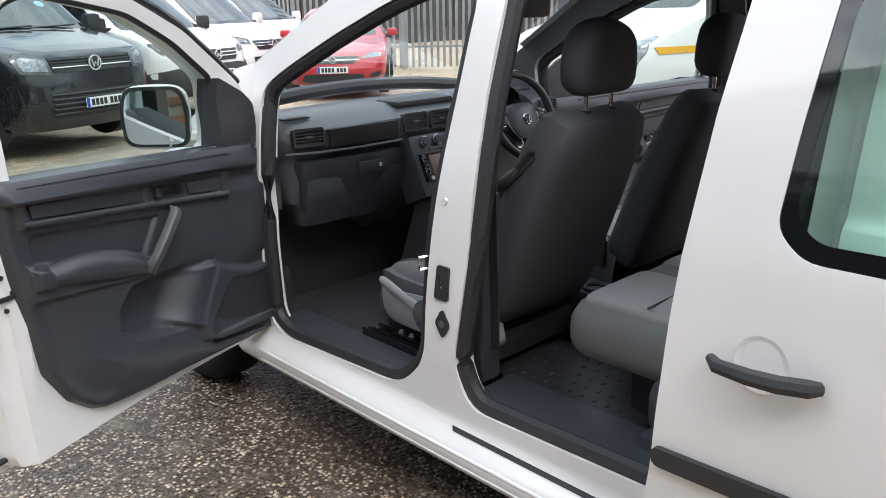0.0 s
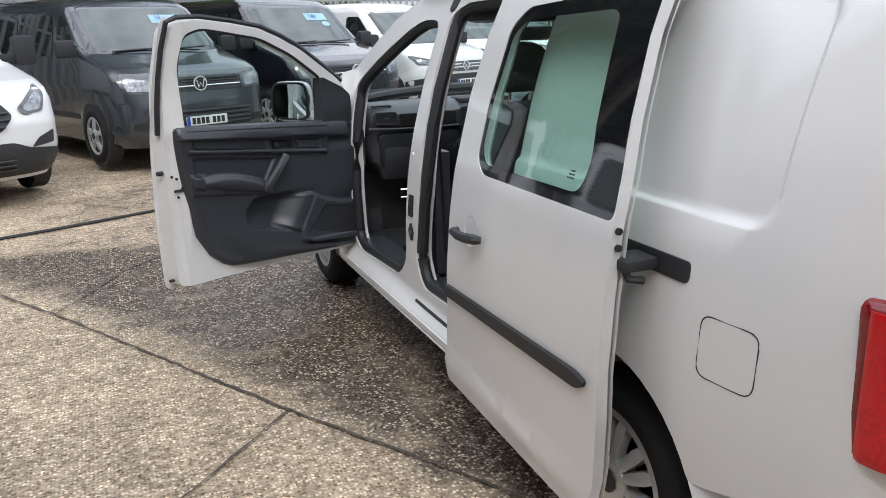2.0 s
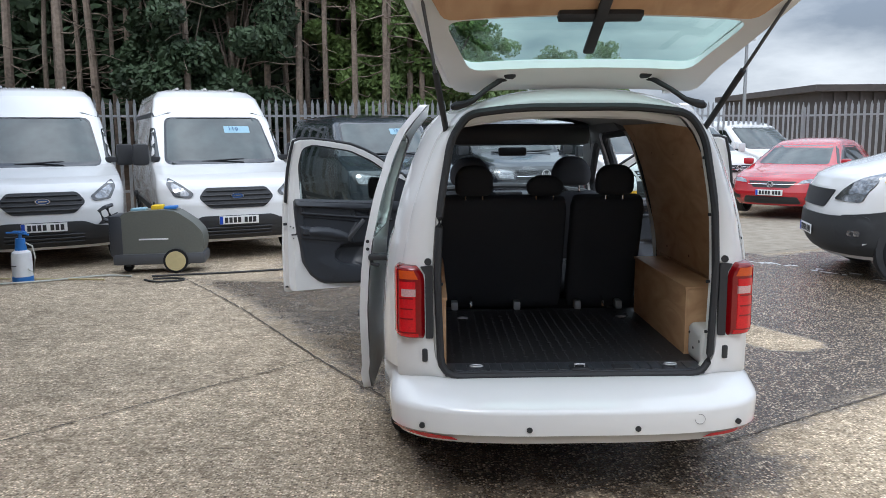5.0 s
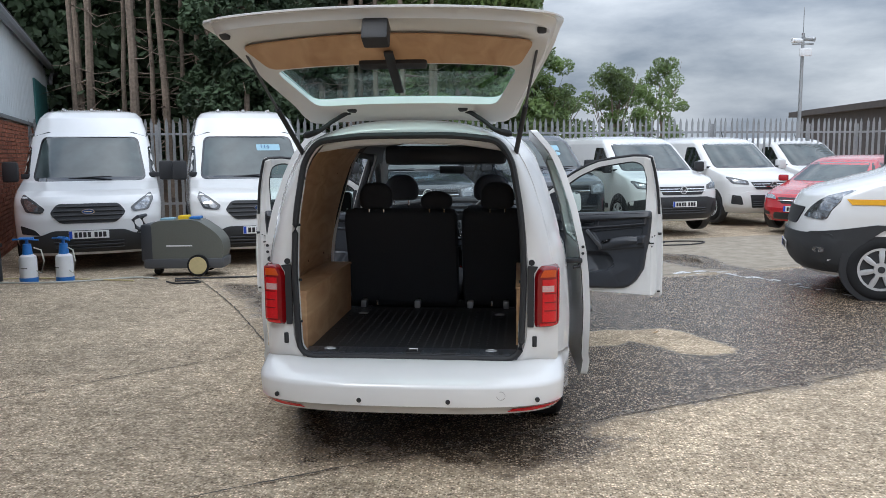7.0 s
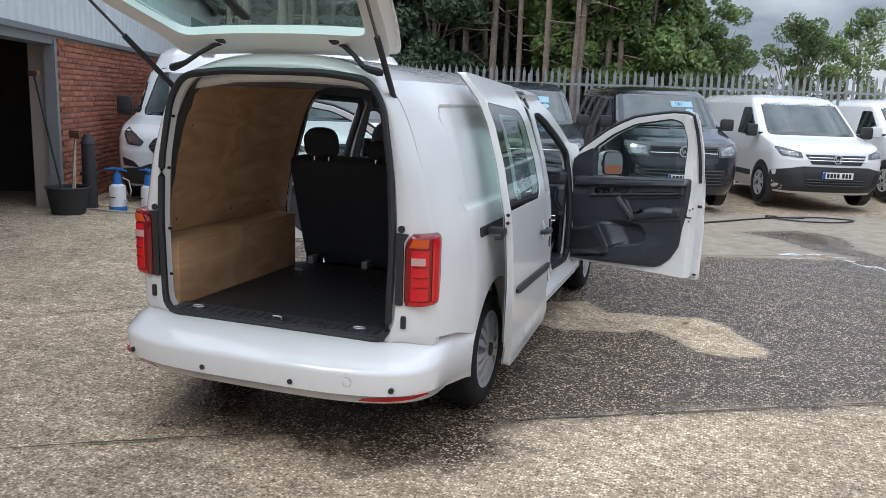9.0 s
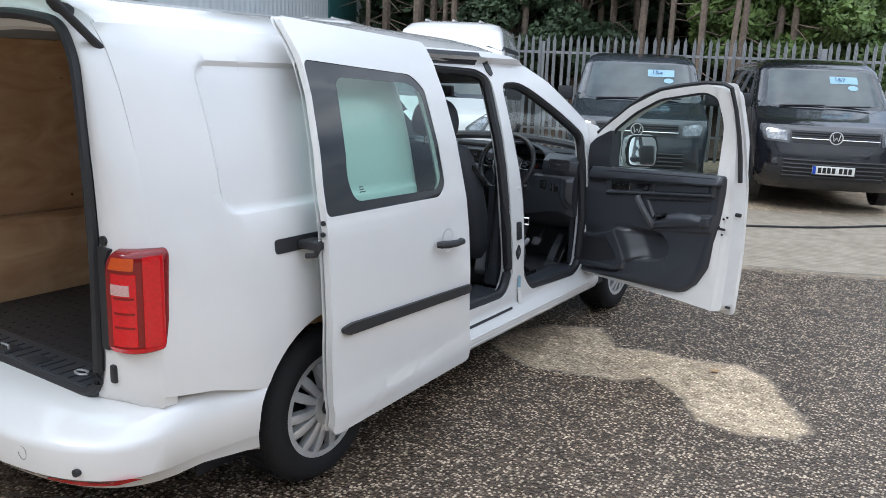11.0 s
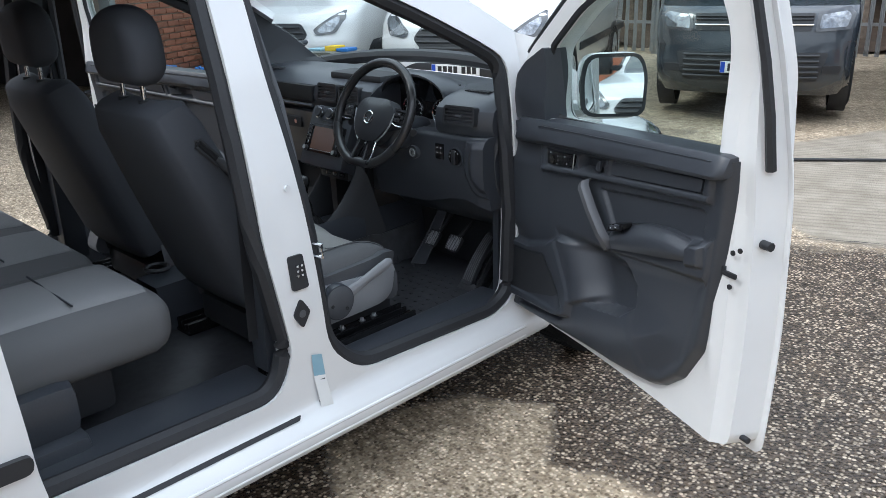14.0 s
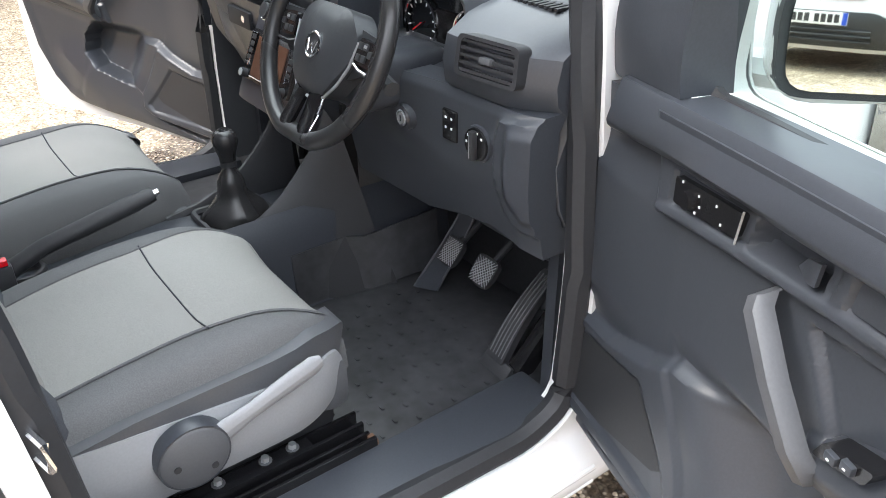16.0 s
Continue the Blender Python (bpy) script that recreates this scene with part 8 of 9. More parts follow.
# ---------------------------------------------------------------- seats
def front_seat(side):
    t = thing("front_seat", "front seat with black fabric bolsters and grey fabric centre", "seat", "front seats")
    x = side * 0.36
    def top(u, y, lift=0.0):
        """The padded top: raised bolsters, a rolled front and rounded front corners."""
        w = 0.252 - 0.055 * max(0.0, (y - 0.26) / 0.24) ** 3
        q = u * w
        z = 0.088 + 0.022 * math.exp(-((abs(q) - 0.185) / 0.055) ** 2) + 0.022 * math.sin(math.pi * min(1.0, max(0.0, y / 0.5))) - 0.055 * max(0.0, (y - 0.34) / 0.16) ** 2.2
        z -= 0.075 * max(0.0, (abs(u) - 0.86) / 0.14) ** 2
        return Vector((x + q, 1.67 + y, 0.52 + z + 0.05 * y + lift))
    us = [-1, -0.985, -0.96, -0.93, -0.89] + [-0.84 + 0.07 * k for k in range(25)] + [0.89, 0.93, 0.96, 0.985, 1]
    rows = []
    for y in [0.0, 0.04] + [0.08 + 0.03 * k for k in range(13)] + [0.465, 0.485, 0.50]:
        row = [top(u, y) for u in us]
        drop = [Vector((p.x * 1.0, p.y, 0.48)) for p in (row[0], row[-1])]
        rows.append([drop[0] + Vector((0.012, 0, 0)), (drop[0] + row[0]) / 2 - Vector((0.004, 0, 0))] + row + [(drop[1] + row[-1]) / 2 + Vector((0.004, 0, 0)), drop[1] - Vector((0.012, 0, 0))])
    rows.append([Vector((p.x, p.y + 0.012, min(p.z, 0.555))) for p in rows[-1]])
    rows.append([Vector((p.x, p.y - 0.01, min(p.z, 0.50))) for p in rows[-1]])
    part("cushion", loft(rows), "fabric_mid", t, "dark grey fabric bolsters")

    def flare(y):
        return 0.60 + 0.03 * math.sin(y * 9) + 0.30 * max(0.0, (y - 0.24) / 0.26) ** 1.6
    rows = [[top(flare(y) * (k / 8 - 1), y, 0.003) for k in range(17)] for y in [0.0] + [0.04 + 0.03 * k for k in range(14)] + [0.455, 0.475, 0.492]]
    rows.append([p + Vector((0, 0.014, -0.018)) for p in rows[-1]])
    part("cushion_insert", loft(rows), "fabric_grey", t, "grey fabric seat centre")
    part("seam", tube(bmesh.new(), [top(0.66 * (k / 6 - 1), 0.285, 0.0035) for k in range(13)], 0.0016, seg=5), "fabric", t)
    for sx in (-1, 1):
        part("insert_seam", tube(bmesh.new(), [top(sx * flare(y), y, 0.003) for y in [0.03 * k for k in range(17)]], 0.0026, seg=5), "fabric_mid", t)
    lean = Matrix.Translation((x, 1.66, 0.56)) @ Matrix.Rotation(radians(20.5), 4, "X")
    bm = cushion(bmesh.new(), -0.245, 0.245, -0.065, 0.065, 0.0, 0.68, 0.055, 0.0)
    for v in bm.verts:
        k = max(0.0, (v.co.z - 0.35) / 0.33)
        v.co.x *= 1 - 0.20 * k ** 1.5
        v.co.y += 0.035 * (abs(v.co.x) / 0.24) ** 2 * (1 if v.co.y > 0 else 0.3)
    bmesh.ops.transform(bm, matrix=lean, verts=bm.verts)
    part("backrest", bm, "fabric_back", t, "black fabric backrest")
    part("backrest_insert", cushion(bmesh.new(), -0.15, 0.15, 0.03, 0.085, 0.05, 0.60, 0.025, 0.0, lean), "fabric_grey", t, "grey fabric backrest centre")
    hm = Matrix.Translation((x, 1.435, 1.345)) @ Matrix.Rotation(radians(8), 4, "X")
    bm = cushion(bmesh.new(), -0.14, 0.14, -0.055, 0.055, -0.10, 0.105, 0.05, 0.0)
    for v in bm.verts:
        v.co.x *= 1 - 0.30 * max(0.0, (v.co.z + 0.03) / 0.135) ** 2 - 0.06 * max(0.0, -v.co.z / 0.1) ** 2
        v.co.z -= 0.03 * (v.co.x / 0.12) ** 2 * max(0.0, v.co.z / 0.105)
        v.co.y += 0.03 * (v.co.z / 0.1) * 0.3
    bmesh.ops.transform(bm, matrix=hm, verts=bm.verts)
    part("headrest", bm, "fabric_back", t, "black fabric headrest")
    for dx in (-0.06, 0.06):
        part("headrest_post", cyl(bmesh.new(), (x + dx, 1.435, 1.17), (x + dx, 1.435, 1.27), 0.007, seg=10), "chrome", t, "chrome headrest post")
        part("post_collar", cyl(bmesh.new(), (x + dx, 1.43, 1.175), (x + dx, 1.432, 1.205), 0.014, seg=10), "plastic", t)
    s = side
    # plastic side shield, lever, rails
    bm = poly(rnd([(1.60, 0.50), (1.66, 0.455), (2.08, 0.462), (2.13, 0.475), (2.165, 0.53), (2.15, 0.572), (2.0, 0.580), (1.85, 0.592), (1.64, 0.61)], 0.025, 4), (), span(1.60, 2.17, 0.04), span(0.455, 0.61, 0.03))
    bend(bm, lambda a, b: Vector((s * (0.618 + 0.014 * math.sin(min(1.0, max(0.0, (b - 0.455) / 0.14)) * math.pi) - 0.05 * max(0.0, (a - 2.02) / 0.14) ** 2), a, b)))
    skirt(bm, lambda co: (-s * 0.08, 0, 0))
    part("side_shield", bm, "shield", t, "grey plastic seat side shield")
    base_ = poly(rnd([(1.66, 0.565), (2.0, 0.575), (2.16, 0.545), (2.185, 0.60), (2.10, 0.628), (1.80, 0.618), (1.66, 0.60)], 0.015, 3), (), span(1.66, 2.18, 0.04))
    bend(base_, lambda a, b: Vector((s * (0.616 - 0.06 * max(0.0, (a - 2.02) / 0.16) ** 2), a, b)))
    skirt(base_, lambda co: (-s * 0.06, 0, 0))
    part("cushion_trim", base_, "trim_grey", t, "dark grey plastic under the cushion")
    knob = part("recline_knob", cyl(bmesh.new(), (s * 0.625, 1.862, 0.536), (s * 0.650, 1.862, 0.536), 0.060, 0.057, seg=36), "trim", t, "round dark seat adjuster")
    part("knob_face", cyl(bmesh.new(), (s * 0.650, 1.862, 0.536), (s * 0.653, 1.862, 0.536), 0.054, 0.050, seg=36), "trim_grey", knob)
    for dy, dz in ((-0.030, -0.004), (0.026, -0.026)):
        part("knob_screw", cyl(bmesh.new(), (s * 0.652, 1.862 + dy, 0.536 + dz), (s * 0.6545, 1.862 + dy, 0.536 + dz), 0.006, seg=10), "rubber", knob)
    rows = []
    for y, z, h, w_ in ((1.895, 0.548, 0.022, 0.010), (1.92, 0.558, 0.020, 0.013), (1.96, 0.572, 0.015, 0.015), (2.0, 0.585, 0.016, 0.016), (2.04, 0.597, 0.018, 0.016), (2.075, 0.607, 0.018, 0.015), (2.09, 0.611, 0.010, 0.010)):
        ring = [(s * (0.642 + w_ * 0.55 * math.cos(q / 6 * math.pi)), y - 0.3 * h * math.sin(q / 6 * math.pi), z + h * math.sin(q / 6 * math.pi)) for q in range(12)]
        rows.append(ring + ring[:1])
    bm = loft(rows)
    part("height_lever", bm, "shield", t, "grey seat height lever")
    for inner in (True, False):
        xx = s * 0.14 if inner else s * 0.625
        rail = part("seat_rail", boxed(xx - 0.042, xx + 0.042, 1.58, 2.175, 0.371, 0.382, bevel=0.003), "gloss_black", t, "black steel seat rail")
        for dx, z1 in ((-0.036, 0.418), (-0.010, 0.412), (0.010, 0.404), (0.036, 0.412)):
            part("rail_lip", boxed(xx + dx - 0.004, xx + dx + 0.004, 1.585, 2.172, 0.380, z1, bevel=0.0015), "gloss_black", rail)
        part("rail_end", boxed(xx + 0.012, xx + 0.034, 2.166, 2.178, 0.384, 0.400, bevel=0.002), "rust", rail)
    part("rail_bracket", boxed(min(s * 0.585, s * 0.625), max(s * 0.585, s * 0.625), 1.80, 2.07, 0.405, 0.418, bevel=0.004), "gloss_black", t)
    for y in (1.82, 1.90, 1.985, 2.037):
        part("rail_bolt", cyl(bmesh.new(), (s * 0.602, y, 0.415), (s * 0.602, y, 0.428), 0.008, 0.007, seg=6), "steel", t)
        part("bolt_washer", cyl(bmesh.new(), (s * 0.602, y, 0.416), (s * 0.602, y, 0.419), 0.012, seg=14), "trim_grey", t)
    part("seat_pan", boxed(x - 0.22, x + 0.22, 1.66, 2.14, 0.40, 0.50, bevel=0.02), "plastic", t)
    part("seat_front_pad", boxed(x - 0.235, x + 0.235, 2.10, 2.17, 0.44, 0.55, bevel=0.03), "trim_grey", t)
    # belt slot and release paddle on the side of the backrest

    def at_side(q, yl, zl):
        return lean @ Vector((s * (0.245 * (1 - 0.20 * max(0.0, (zl - 0.35) / 0.33) ** 1.5) + q), yl, zl))
    loop = [(0.016, 0.560), (0.024, 0.572), (0.036, 0.570), (0.060, 0.505), (0.056, 0.490), (0.044, 0.486)]
    part("grip_frame", tube(bmesh.new(), [at_side(0.004, yl, zl) for yl, zl in loop], 0.0055, seg=6, closed=True), "plastic", t, "black belt-height slot frame")
    # near-black bar in place of the shade inside the slot
    part("grip_slot", tube(bmesh.new(), [at_side(0.0, 0.028, 0.560), at_side(0.0, 0.050, 0.497)], 0.010, seg=8), "pocket", t)
    part("backrest_grip", tube(bmesh.new(), [at_side(0.006, 0.050, 0.505), at_side(0.014, 0.058, 0.480), at_side(0.016, 0.068, 0.455), at_side(0.006, 0.076, 0.432)], [0.009, 0.016, 0.018, 0.010], seg=10), "plastic", t, "black release paddle")
    part("belt_buckle", boxed(s * 0.10 - 0.012, s * 0.10 + 0.012, 1.70, 1.75, 0.56, 0.66, bevel=0.006), "plastic", t)
    part("buckle_button", boxed(s * 0.10 - 0.010, s * 0.10 + 0.010, 1.705, 1.745, 0.66, 0.672, bevel=0.003), "red", t, "red belt button")
    return t


M["shield"] = mat("mid_grey_seat_plastic", (0.24, 0.246, 0.258), 0.5, scale=250, vary=0.08, bump=0.3, bump_scale=700)
front_seat(1)
front_seat(-1)

bench = thing("rear_bench", "three-place rear bench in black fabric with grey seat centres", "bench seat")
for x0, x1 in ((-0.63, 0.17), (0.18, 0.63)):
    part("cushion", cushion(bmesh.new(), x0, x1, 0.72, 1.345, 0.555, 0.735, 0.075, 0.012, n=10), "fabric_mid", bench)
    lean = Matrix.Translation((0, 0.66, 0.62)) @ Matrix.Rotation(radians(18), 4, "X")
    bm = cushion(bmesh.new(), x0 + 0.015, x1 - 0.015 + 0.01, -0.06, 0.07, -0.08, 0.655, 0.045, 0.0, lean, n=9)
    part("backrest", bm, "fabric", bench)
for xc in (-0.44, -0.06, 0.42):
    part("seat_insert", cushion(bmesh.new(), xc - 0.15, xc + 0.15, 0.85, 1.30, 0.69, 0.748, 0.022, 0.010), "fabric_bench", bench, "grey fabric seat centre")
    part("seat_seam", tube(bmesh.new(), [(xc + q, 1.10, 0.755) for q in (-0.15, -0.07, 0.07, 0.15)], 0.003, seg=5), "fabric", bench)
for xc, h, w in ((-0.385, 0.18, 0.112), (0.03, 0.12, 0.108), (0.44, 0.18, 0.112)):
    m = Matrix.Translation((xc, 0.425, 1.25 + h / 2)) @ Matrix.Rotation(radians(10), 4, "X")
    bm = cushion(bmesh.new(), -w, w, -0.05, 0.05, -h / 2, h / 2, 0.045, 0.0)
    for v in bm.verts:
        v.co.x *= 1 - 0.22 * max(0.0, v.co.z / (h / 2)) ** 2
        v.co.z -= 0.02 * (v.co.x / 0.11) ** 2 * max(0.0, v.co.z / (h / 2))
    bmesh.ops.transform(bm, matrix=m, verts=bm.verts)
    part("headrest", bm, "fabric", bench, "black headrest")
    for dx in (-0.05, 0.05):
        part("headrest_post", cyl(bmesh.new(), (xc + dx, 0.43, 1.20), (xc + dx, 0.43, 1.28), 0.006, seg=8), "chrome", bench)
for s in (-1, 1):
    part("hinge_cover", boxed(min(s * 0.55, s * 0.665), max(s * 0.55, s * 0.665), 0.72, 1.05, 0.46, 0.60, bevel=0.04), "trim", bench, "black hinge cover")
    part("release_strap", tube(bmesh.new(), [(s * 0.40, 0.56, 0.62), (s * 0.40, 0.50, 0.60), (s * 0.40, 0.50, 0.57)], 0.008, seg=6), "chrome", bench)
part("bench_leg", boxed(-0.5, 0.5, 0.8, 1.2, 0.40, 0.56, bevel=0.03), "plastic", bench)
for k, x in enumerate((-0.5, -0.12, 0.25, 0.5)):
    part("floor_latch", boxed(x - 0.02, x + 0.02, 0.50, 0.58, 0.55, 0.60, bevel=0.008), "steel", bench)

# ---------------------------------------------------------------- dashboard
dash = thing("dashboard", "charcoal moulded dashboard with vents, radio and dials", "dashboard")
PROF = [(2.98, 1.072), (2.80, 1.116), (2.60, 1.120), (2.47, 1.098), (2.425, 1.07), (2.415, 1.03), (2.42, 0.985), (2.44, 0.965), (2.445, 0.93), (2.425, 0.88), (2.44, 0.80), (2.49, 0.70), (2.58, 0.62), (2.72, 0.57), (2.85, 0.56)]


def dash_y(x):
    """The face stands further back beside the instruments, and falls away at the ends."""
    return 0.052 * ease((0.20 - x) / 0.06) + (0.05 if x < 0 else 0.006) * max(0.0, (abs(x) - 0.5) / 0.2) ** 2 + 0.9 * max(0.0, abs(x) - 0.685) ** 1.15


rows = []
for k in range(-28, 29):
    x = 0.758 * k / 28
    low = lerp(x, [(-0.76, 0.93), (-0.70, 0.80), (-0.64, 0.70), (-0.31, 0.66), (-0.20, 0.56)])
    well = 1.0 if 0.20 < x < 0.535 else 0.0
    rows.append([(x, max(y, well * lerp(z, [(0.955, 2.40), (0.985, 2.572), (1.07, 2.582), (1.099, 2.585), (1.10, 2.40)])) + (dash_y(x) if z < 1.10 else 0) + 0.6 * max(0.0, low - z), max(low, z) - (0.012 * (x / 0.7) ** 2 if z > 1 else 0)) for y, z in PROF])
body = loft(rows)
body.verts.ensure_lookup_table()
for k in (0, 56):
    body.faces.new([body.verts[k * len(PROF) + i] for i in range(len(PROF))])
part("dash_body", body, "trim", dash)
part("dash_back", boxed(-0.72, 0.72, 2.86, 2.90, 0.36, 1.06), "plastic", dash)
part("fire_wall", boxed(-0.74, 0.74, 2.72, 2.76, 0.34, 0.80), "carpet", dash)
for s in (-1, 1):
    part("foot_side", boxed(min(s * 0.715, s * 0.74), max(s * 0.715, s * 0.74), 2.52 if s > 0 else 2.62, 2.90, 0.36, 0.9), "trim", dash)


def vent(x, y, z, w, h, yaw, slats=5):
    m = Matrix.Translation((x, y, z)) @ Matrix.Rotation(radians(yaw), 4, "Z") @ Matrix.Rotation(radians(-8), 4, "X")
    v = new("air_vent")
    v.parent, v.matrix_basis = dash, m
    v["label"] = "black slatted air vent"
    o = rnd([(-w, -h), (w, -h), (w * 0.96, h), (-w * 0.96, h)], 0.012, 3)
    i_ = [(a * 0.88, b * 0.82) for a, b in o]
    bm = bend(poly(o, (i_,)), lambda a, b: Vector((a, -0.010, b)))
    skirt(bm, lambda co: (0, 0.03, 0))
    part("surround", bm, "plastic", v)
    part("back", boxed(-w * 0.9, w * 0.9, 0.012, 0.016, -h * 0.9, h * 0.9), "rubber", v)
    for k in range(slats):
        z_ = -h * 0.7 + 1.4 * h * k / (slats - 1)
        part("slat", boxed(-w * 0.88, w * 0.88, -0.008, 0.012, z_ - 0.0025, z_ + 0.0025), "plastic", v)
    part("thumb_tab", boxed(-0.012, 0.012, -0.014, 0.0, -0.005, 0.005, bevel=0.002), "trim_grey", v)


vent(0.652, 2.425, 1.042, 0.068, 0.033, 6)
vent(-0.625, 2.482, 1.045, 0.062, 0.033, -10)
vent(-0.125, 2.470, 1.047, 0.064, 0.036, 0)
vent(0.015, 2.468, 1.047, 0.064, 0.036, 0)
# a flat near-black plate stands in for the shaded open shelf
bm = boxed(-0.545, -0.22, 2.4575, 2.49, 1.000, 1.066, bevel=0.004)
part("open_shelf", bm, "pocket", dash, "open dash shelf, its shade a flat dark plate")
part("shelf_lip", tube(bmesh.new(), [(-0.72, 2.488, 0.992), (-0.6, 2.465, 0.988), (-0.4, 2.457, 0.985), (-0.21, 2.452, 0.988)], 0.007, seg=6), "trim", dash)
bm = bend(poly(rnd([(-0.665, 0.958), (-0.205, 0.958), (-0.215, 0.69), (-0.60, 0.71), (-0.655, 0.80)], 0.02, 4), (), span(-0.63, -0.22, 0.06)), lambda a, b: Vector((a, 2.424 + dash_y(a) * 0.6 + 1.1 * max(0.0, 0.88 - b) ** 1.35, b)))
skirt(bm, lambda co: (0, 0.06, 0))
part("glovebox_lid", bm, "trim", dash, "charcoal glovebox lid")
part("glovebox_recess", boxed(-0.43, -0.30, 2.447, 2.463, 0.885, 0.93, bevel=0.006), "rubber", dash)
part("glovebox_lock", cyl(bmesh.new(), (-0.33, 2.443, 0.911), (-0.33, 2.453, 0.911), 0.009, seg=12), "chrome", dash)
# centre stack: the face leans back, and a cubby stands open below it
stack = Matrix.Translation((-0.055, 2.372, 0.85)) @ Matrix.Rotation(radians(-24), 4, "X")


def on_stack(name, bm, material, label="", m=None):
    bmesh.ops.transform(bm, matrix=m or stack, verts=bm.verts)
    return part(name, bm, material, dash, label)


on_stack("console_fascia", cushion(bmesh.new(), -0.135, 0.135, 0.002, 0.14, -0.085, 0.165, 0.014, 0.0), "trim", "charcoal centre panel")
for x in (-0.068, 0.0, 0.068):
    on_stack("heater_knob", cyl(bmesh.new(), (x, 0.004, 0.132), (x, -0.020, 0.132), 0.020, 0.017, seg=20), "plastic", "black heater knob")
    on_stack("knob_ring", tube(bmesh.new(), [(x + 0.0205 * math.cos(a / 8 * math.pi), -0.012, 0.132 + 0.0205 * math.sin(a / 8 * math.pi)) for a in range(16)], 0.0022, seg=5, closed=True), "chrome")
on_stack("heater_strip", boxed(-0.045, 0.045, -0.002, 0.004, 0.098, 0.106), "gloss_black")
on_stack("radio", boxed(-0.112, 0.112, -0.008, 0.02, -0.030, 0.086, bevel=0.006), "gloss_black", "black touch-screen radio")
M["screen_off"] = mat("switched_off_screen", (0.10, 0.05, 0.034), 0.12, scale=10, vary=0.1)
on_stack("radio_screen", boxed(-0.070, 0.070, -0.0105, -0.006, -0.018, 0.074), "screen_off", "dark brown switched-off radio screen")
for sx in (-1, 1):
    on_stack("key_frame", tube(bmesh.new(), [(sx * 0.080, -0.010, 0.078), (sx * 0.106, -0.010, 0.078), (sx * 0.106, -0.010, 0.010), (sx * 0.090, -0.010, 0.002)], 0.0016, seg=5, closed=True), "chrome", "bright key surround")
    for k in range(4):
        on_stack("radio_key", boxed(sx * 0.094 - 0.009, sx * 0.094 + 0.009, -0.0105, -0.007, 0.014 + 0.016 * k, 0.025 + 0.016 * k, bevel=0.001), "plastic")
    on_stack("radio_knob", cyl(bmesh.new(), (sx * 0.092, -0.006, -0.018), (sx * 0.092, -0.022, -0.018), 0.011, 0.010, seg=16), "plastic", "small round radio knob")
    on_stack("radio_knob_cap", cyl(bmesh.new(), (sx * 0.092, -0.022, -0.018), (sx * 0.092, -0.0235, -0.018), 0.0085, seg=16), "steel")
on_stack("screen_edge", tube(bmesh.new(), [(-0.070, -0.0105, -0.020), (0.070, -0.0105, -0.020)], 0.0016, seg=5), "chrome")
# back of the cubby, its shade put into a near-black colour
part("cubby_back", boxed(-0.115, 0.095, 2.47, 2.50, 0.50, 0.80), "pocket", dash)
part("cubby_drawer", boxed(-0.10, 0.075, 2.385, 2.47, 0.722, 0.765, bevel=0.006), "plastic", dash, "black drawer front")
for k in range(3):
    part("drawer_key", boxed(-0.065 + 0.045 * k, -0.035 + 0.045 * k, 2.3825, 2.386, 0.735, 0.750, bevel=0.002), "gloss_black", dash)
# console, its two raised cheeks and the gear lever
CONS = [(2.50, 0.545, 0.12), (2.38, 0.545, 0.12), (2.28, 0.545, 0.118), (2.10, 0.545, 0.112), (1.85, 0.53, 0.10), (1.55, 0.52, 0.09)]
rows = [[(-w - 0.03 - 0.01, y, 0.36), (-w - 0.02, y, z - 0.04), (-w, y, z), (w - 0.04, y, z), (w - 0.02, y, z - 0.04), (w, y, 0.36)] for y, z, w in CONS]
part("console", loft(rows), "trim", dash, "charcoal centre console")
RIDGE = [(2.10, 0.552), (2.18, 0.566), (2.25, 0.592), (2.30, 0.626), (2.34, 0.664), (2.375, 0.706), (2.405, 0.752), (2.425, 0.80)]
for sx in (-1, 1):
    ox = -0.012
    rows = []
    for y, z in RIDGE:
        f = (y - 2.10) / 0.32
        rows.append([(ox + sx * 0.088, y + 0.012, 0.50), (ox + sx * 0.092, y + 0.003, z - 0.012), (ox + sx * 0.097, y, z - 0.002), (ox + sx * 0.103, y, z), (ox + sx * 0.109, y + 0.003, z - 0.005), (ox + sx * (0.118 + 0.012 * f), y + 0.025 * f, z - 0.05 * f - 0.01), (ox + sx * (0.128 + 0.05 * f), y + 0.07 * f, 0.44 + 0.06 * f), (ox + sx * (0.136 + 0.085 * f), y + 0.10 * f, 0.36)])
    part("console_cheek", loft(rows), "plastic", dash, "charcoal side of the centre console")
base = [(-0.095, 2.155), (0.045, 2.155), (0.045, 2.315), (-0.095, 2.315)]
part("gaiter_frame", tube(bmesh.new(), [(x, y, 0.552) for x, y in rnd(base, 0.02, 4)], 0.008, seg=6, closed=True), "plastic", dash, "black gaiter frame")
rows = []
for k in range(13):
    f = k / 12
    rad = 0.062 * (1 - f) ** 1.5 + 0.0155 + 0.004 * math.sin(f * 11.0)
    rows.append([(-0.028 + 0.004 * f + rad * (0.86 + 0.14 * f) * math.cos(a) * (1 + 0.10 * math.sin(3 * a + 5 * f) * (1 - f)), 2.235 + rad * math.sin(a) * (1 + 0.12 * math.sin(4 * a + 3.0 - 7 * f) * (1 - f)), 0.548 + 0.135 * f) for a in (2 * math.pi * i / 36 for i in range(37))])
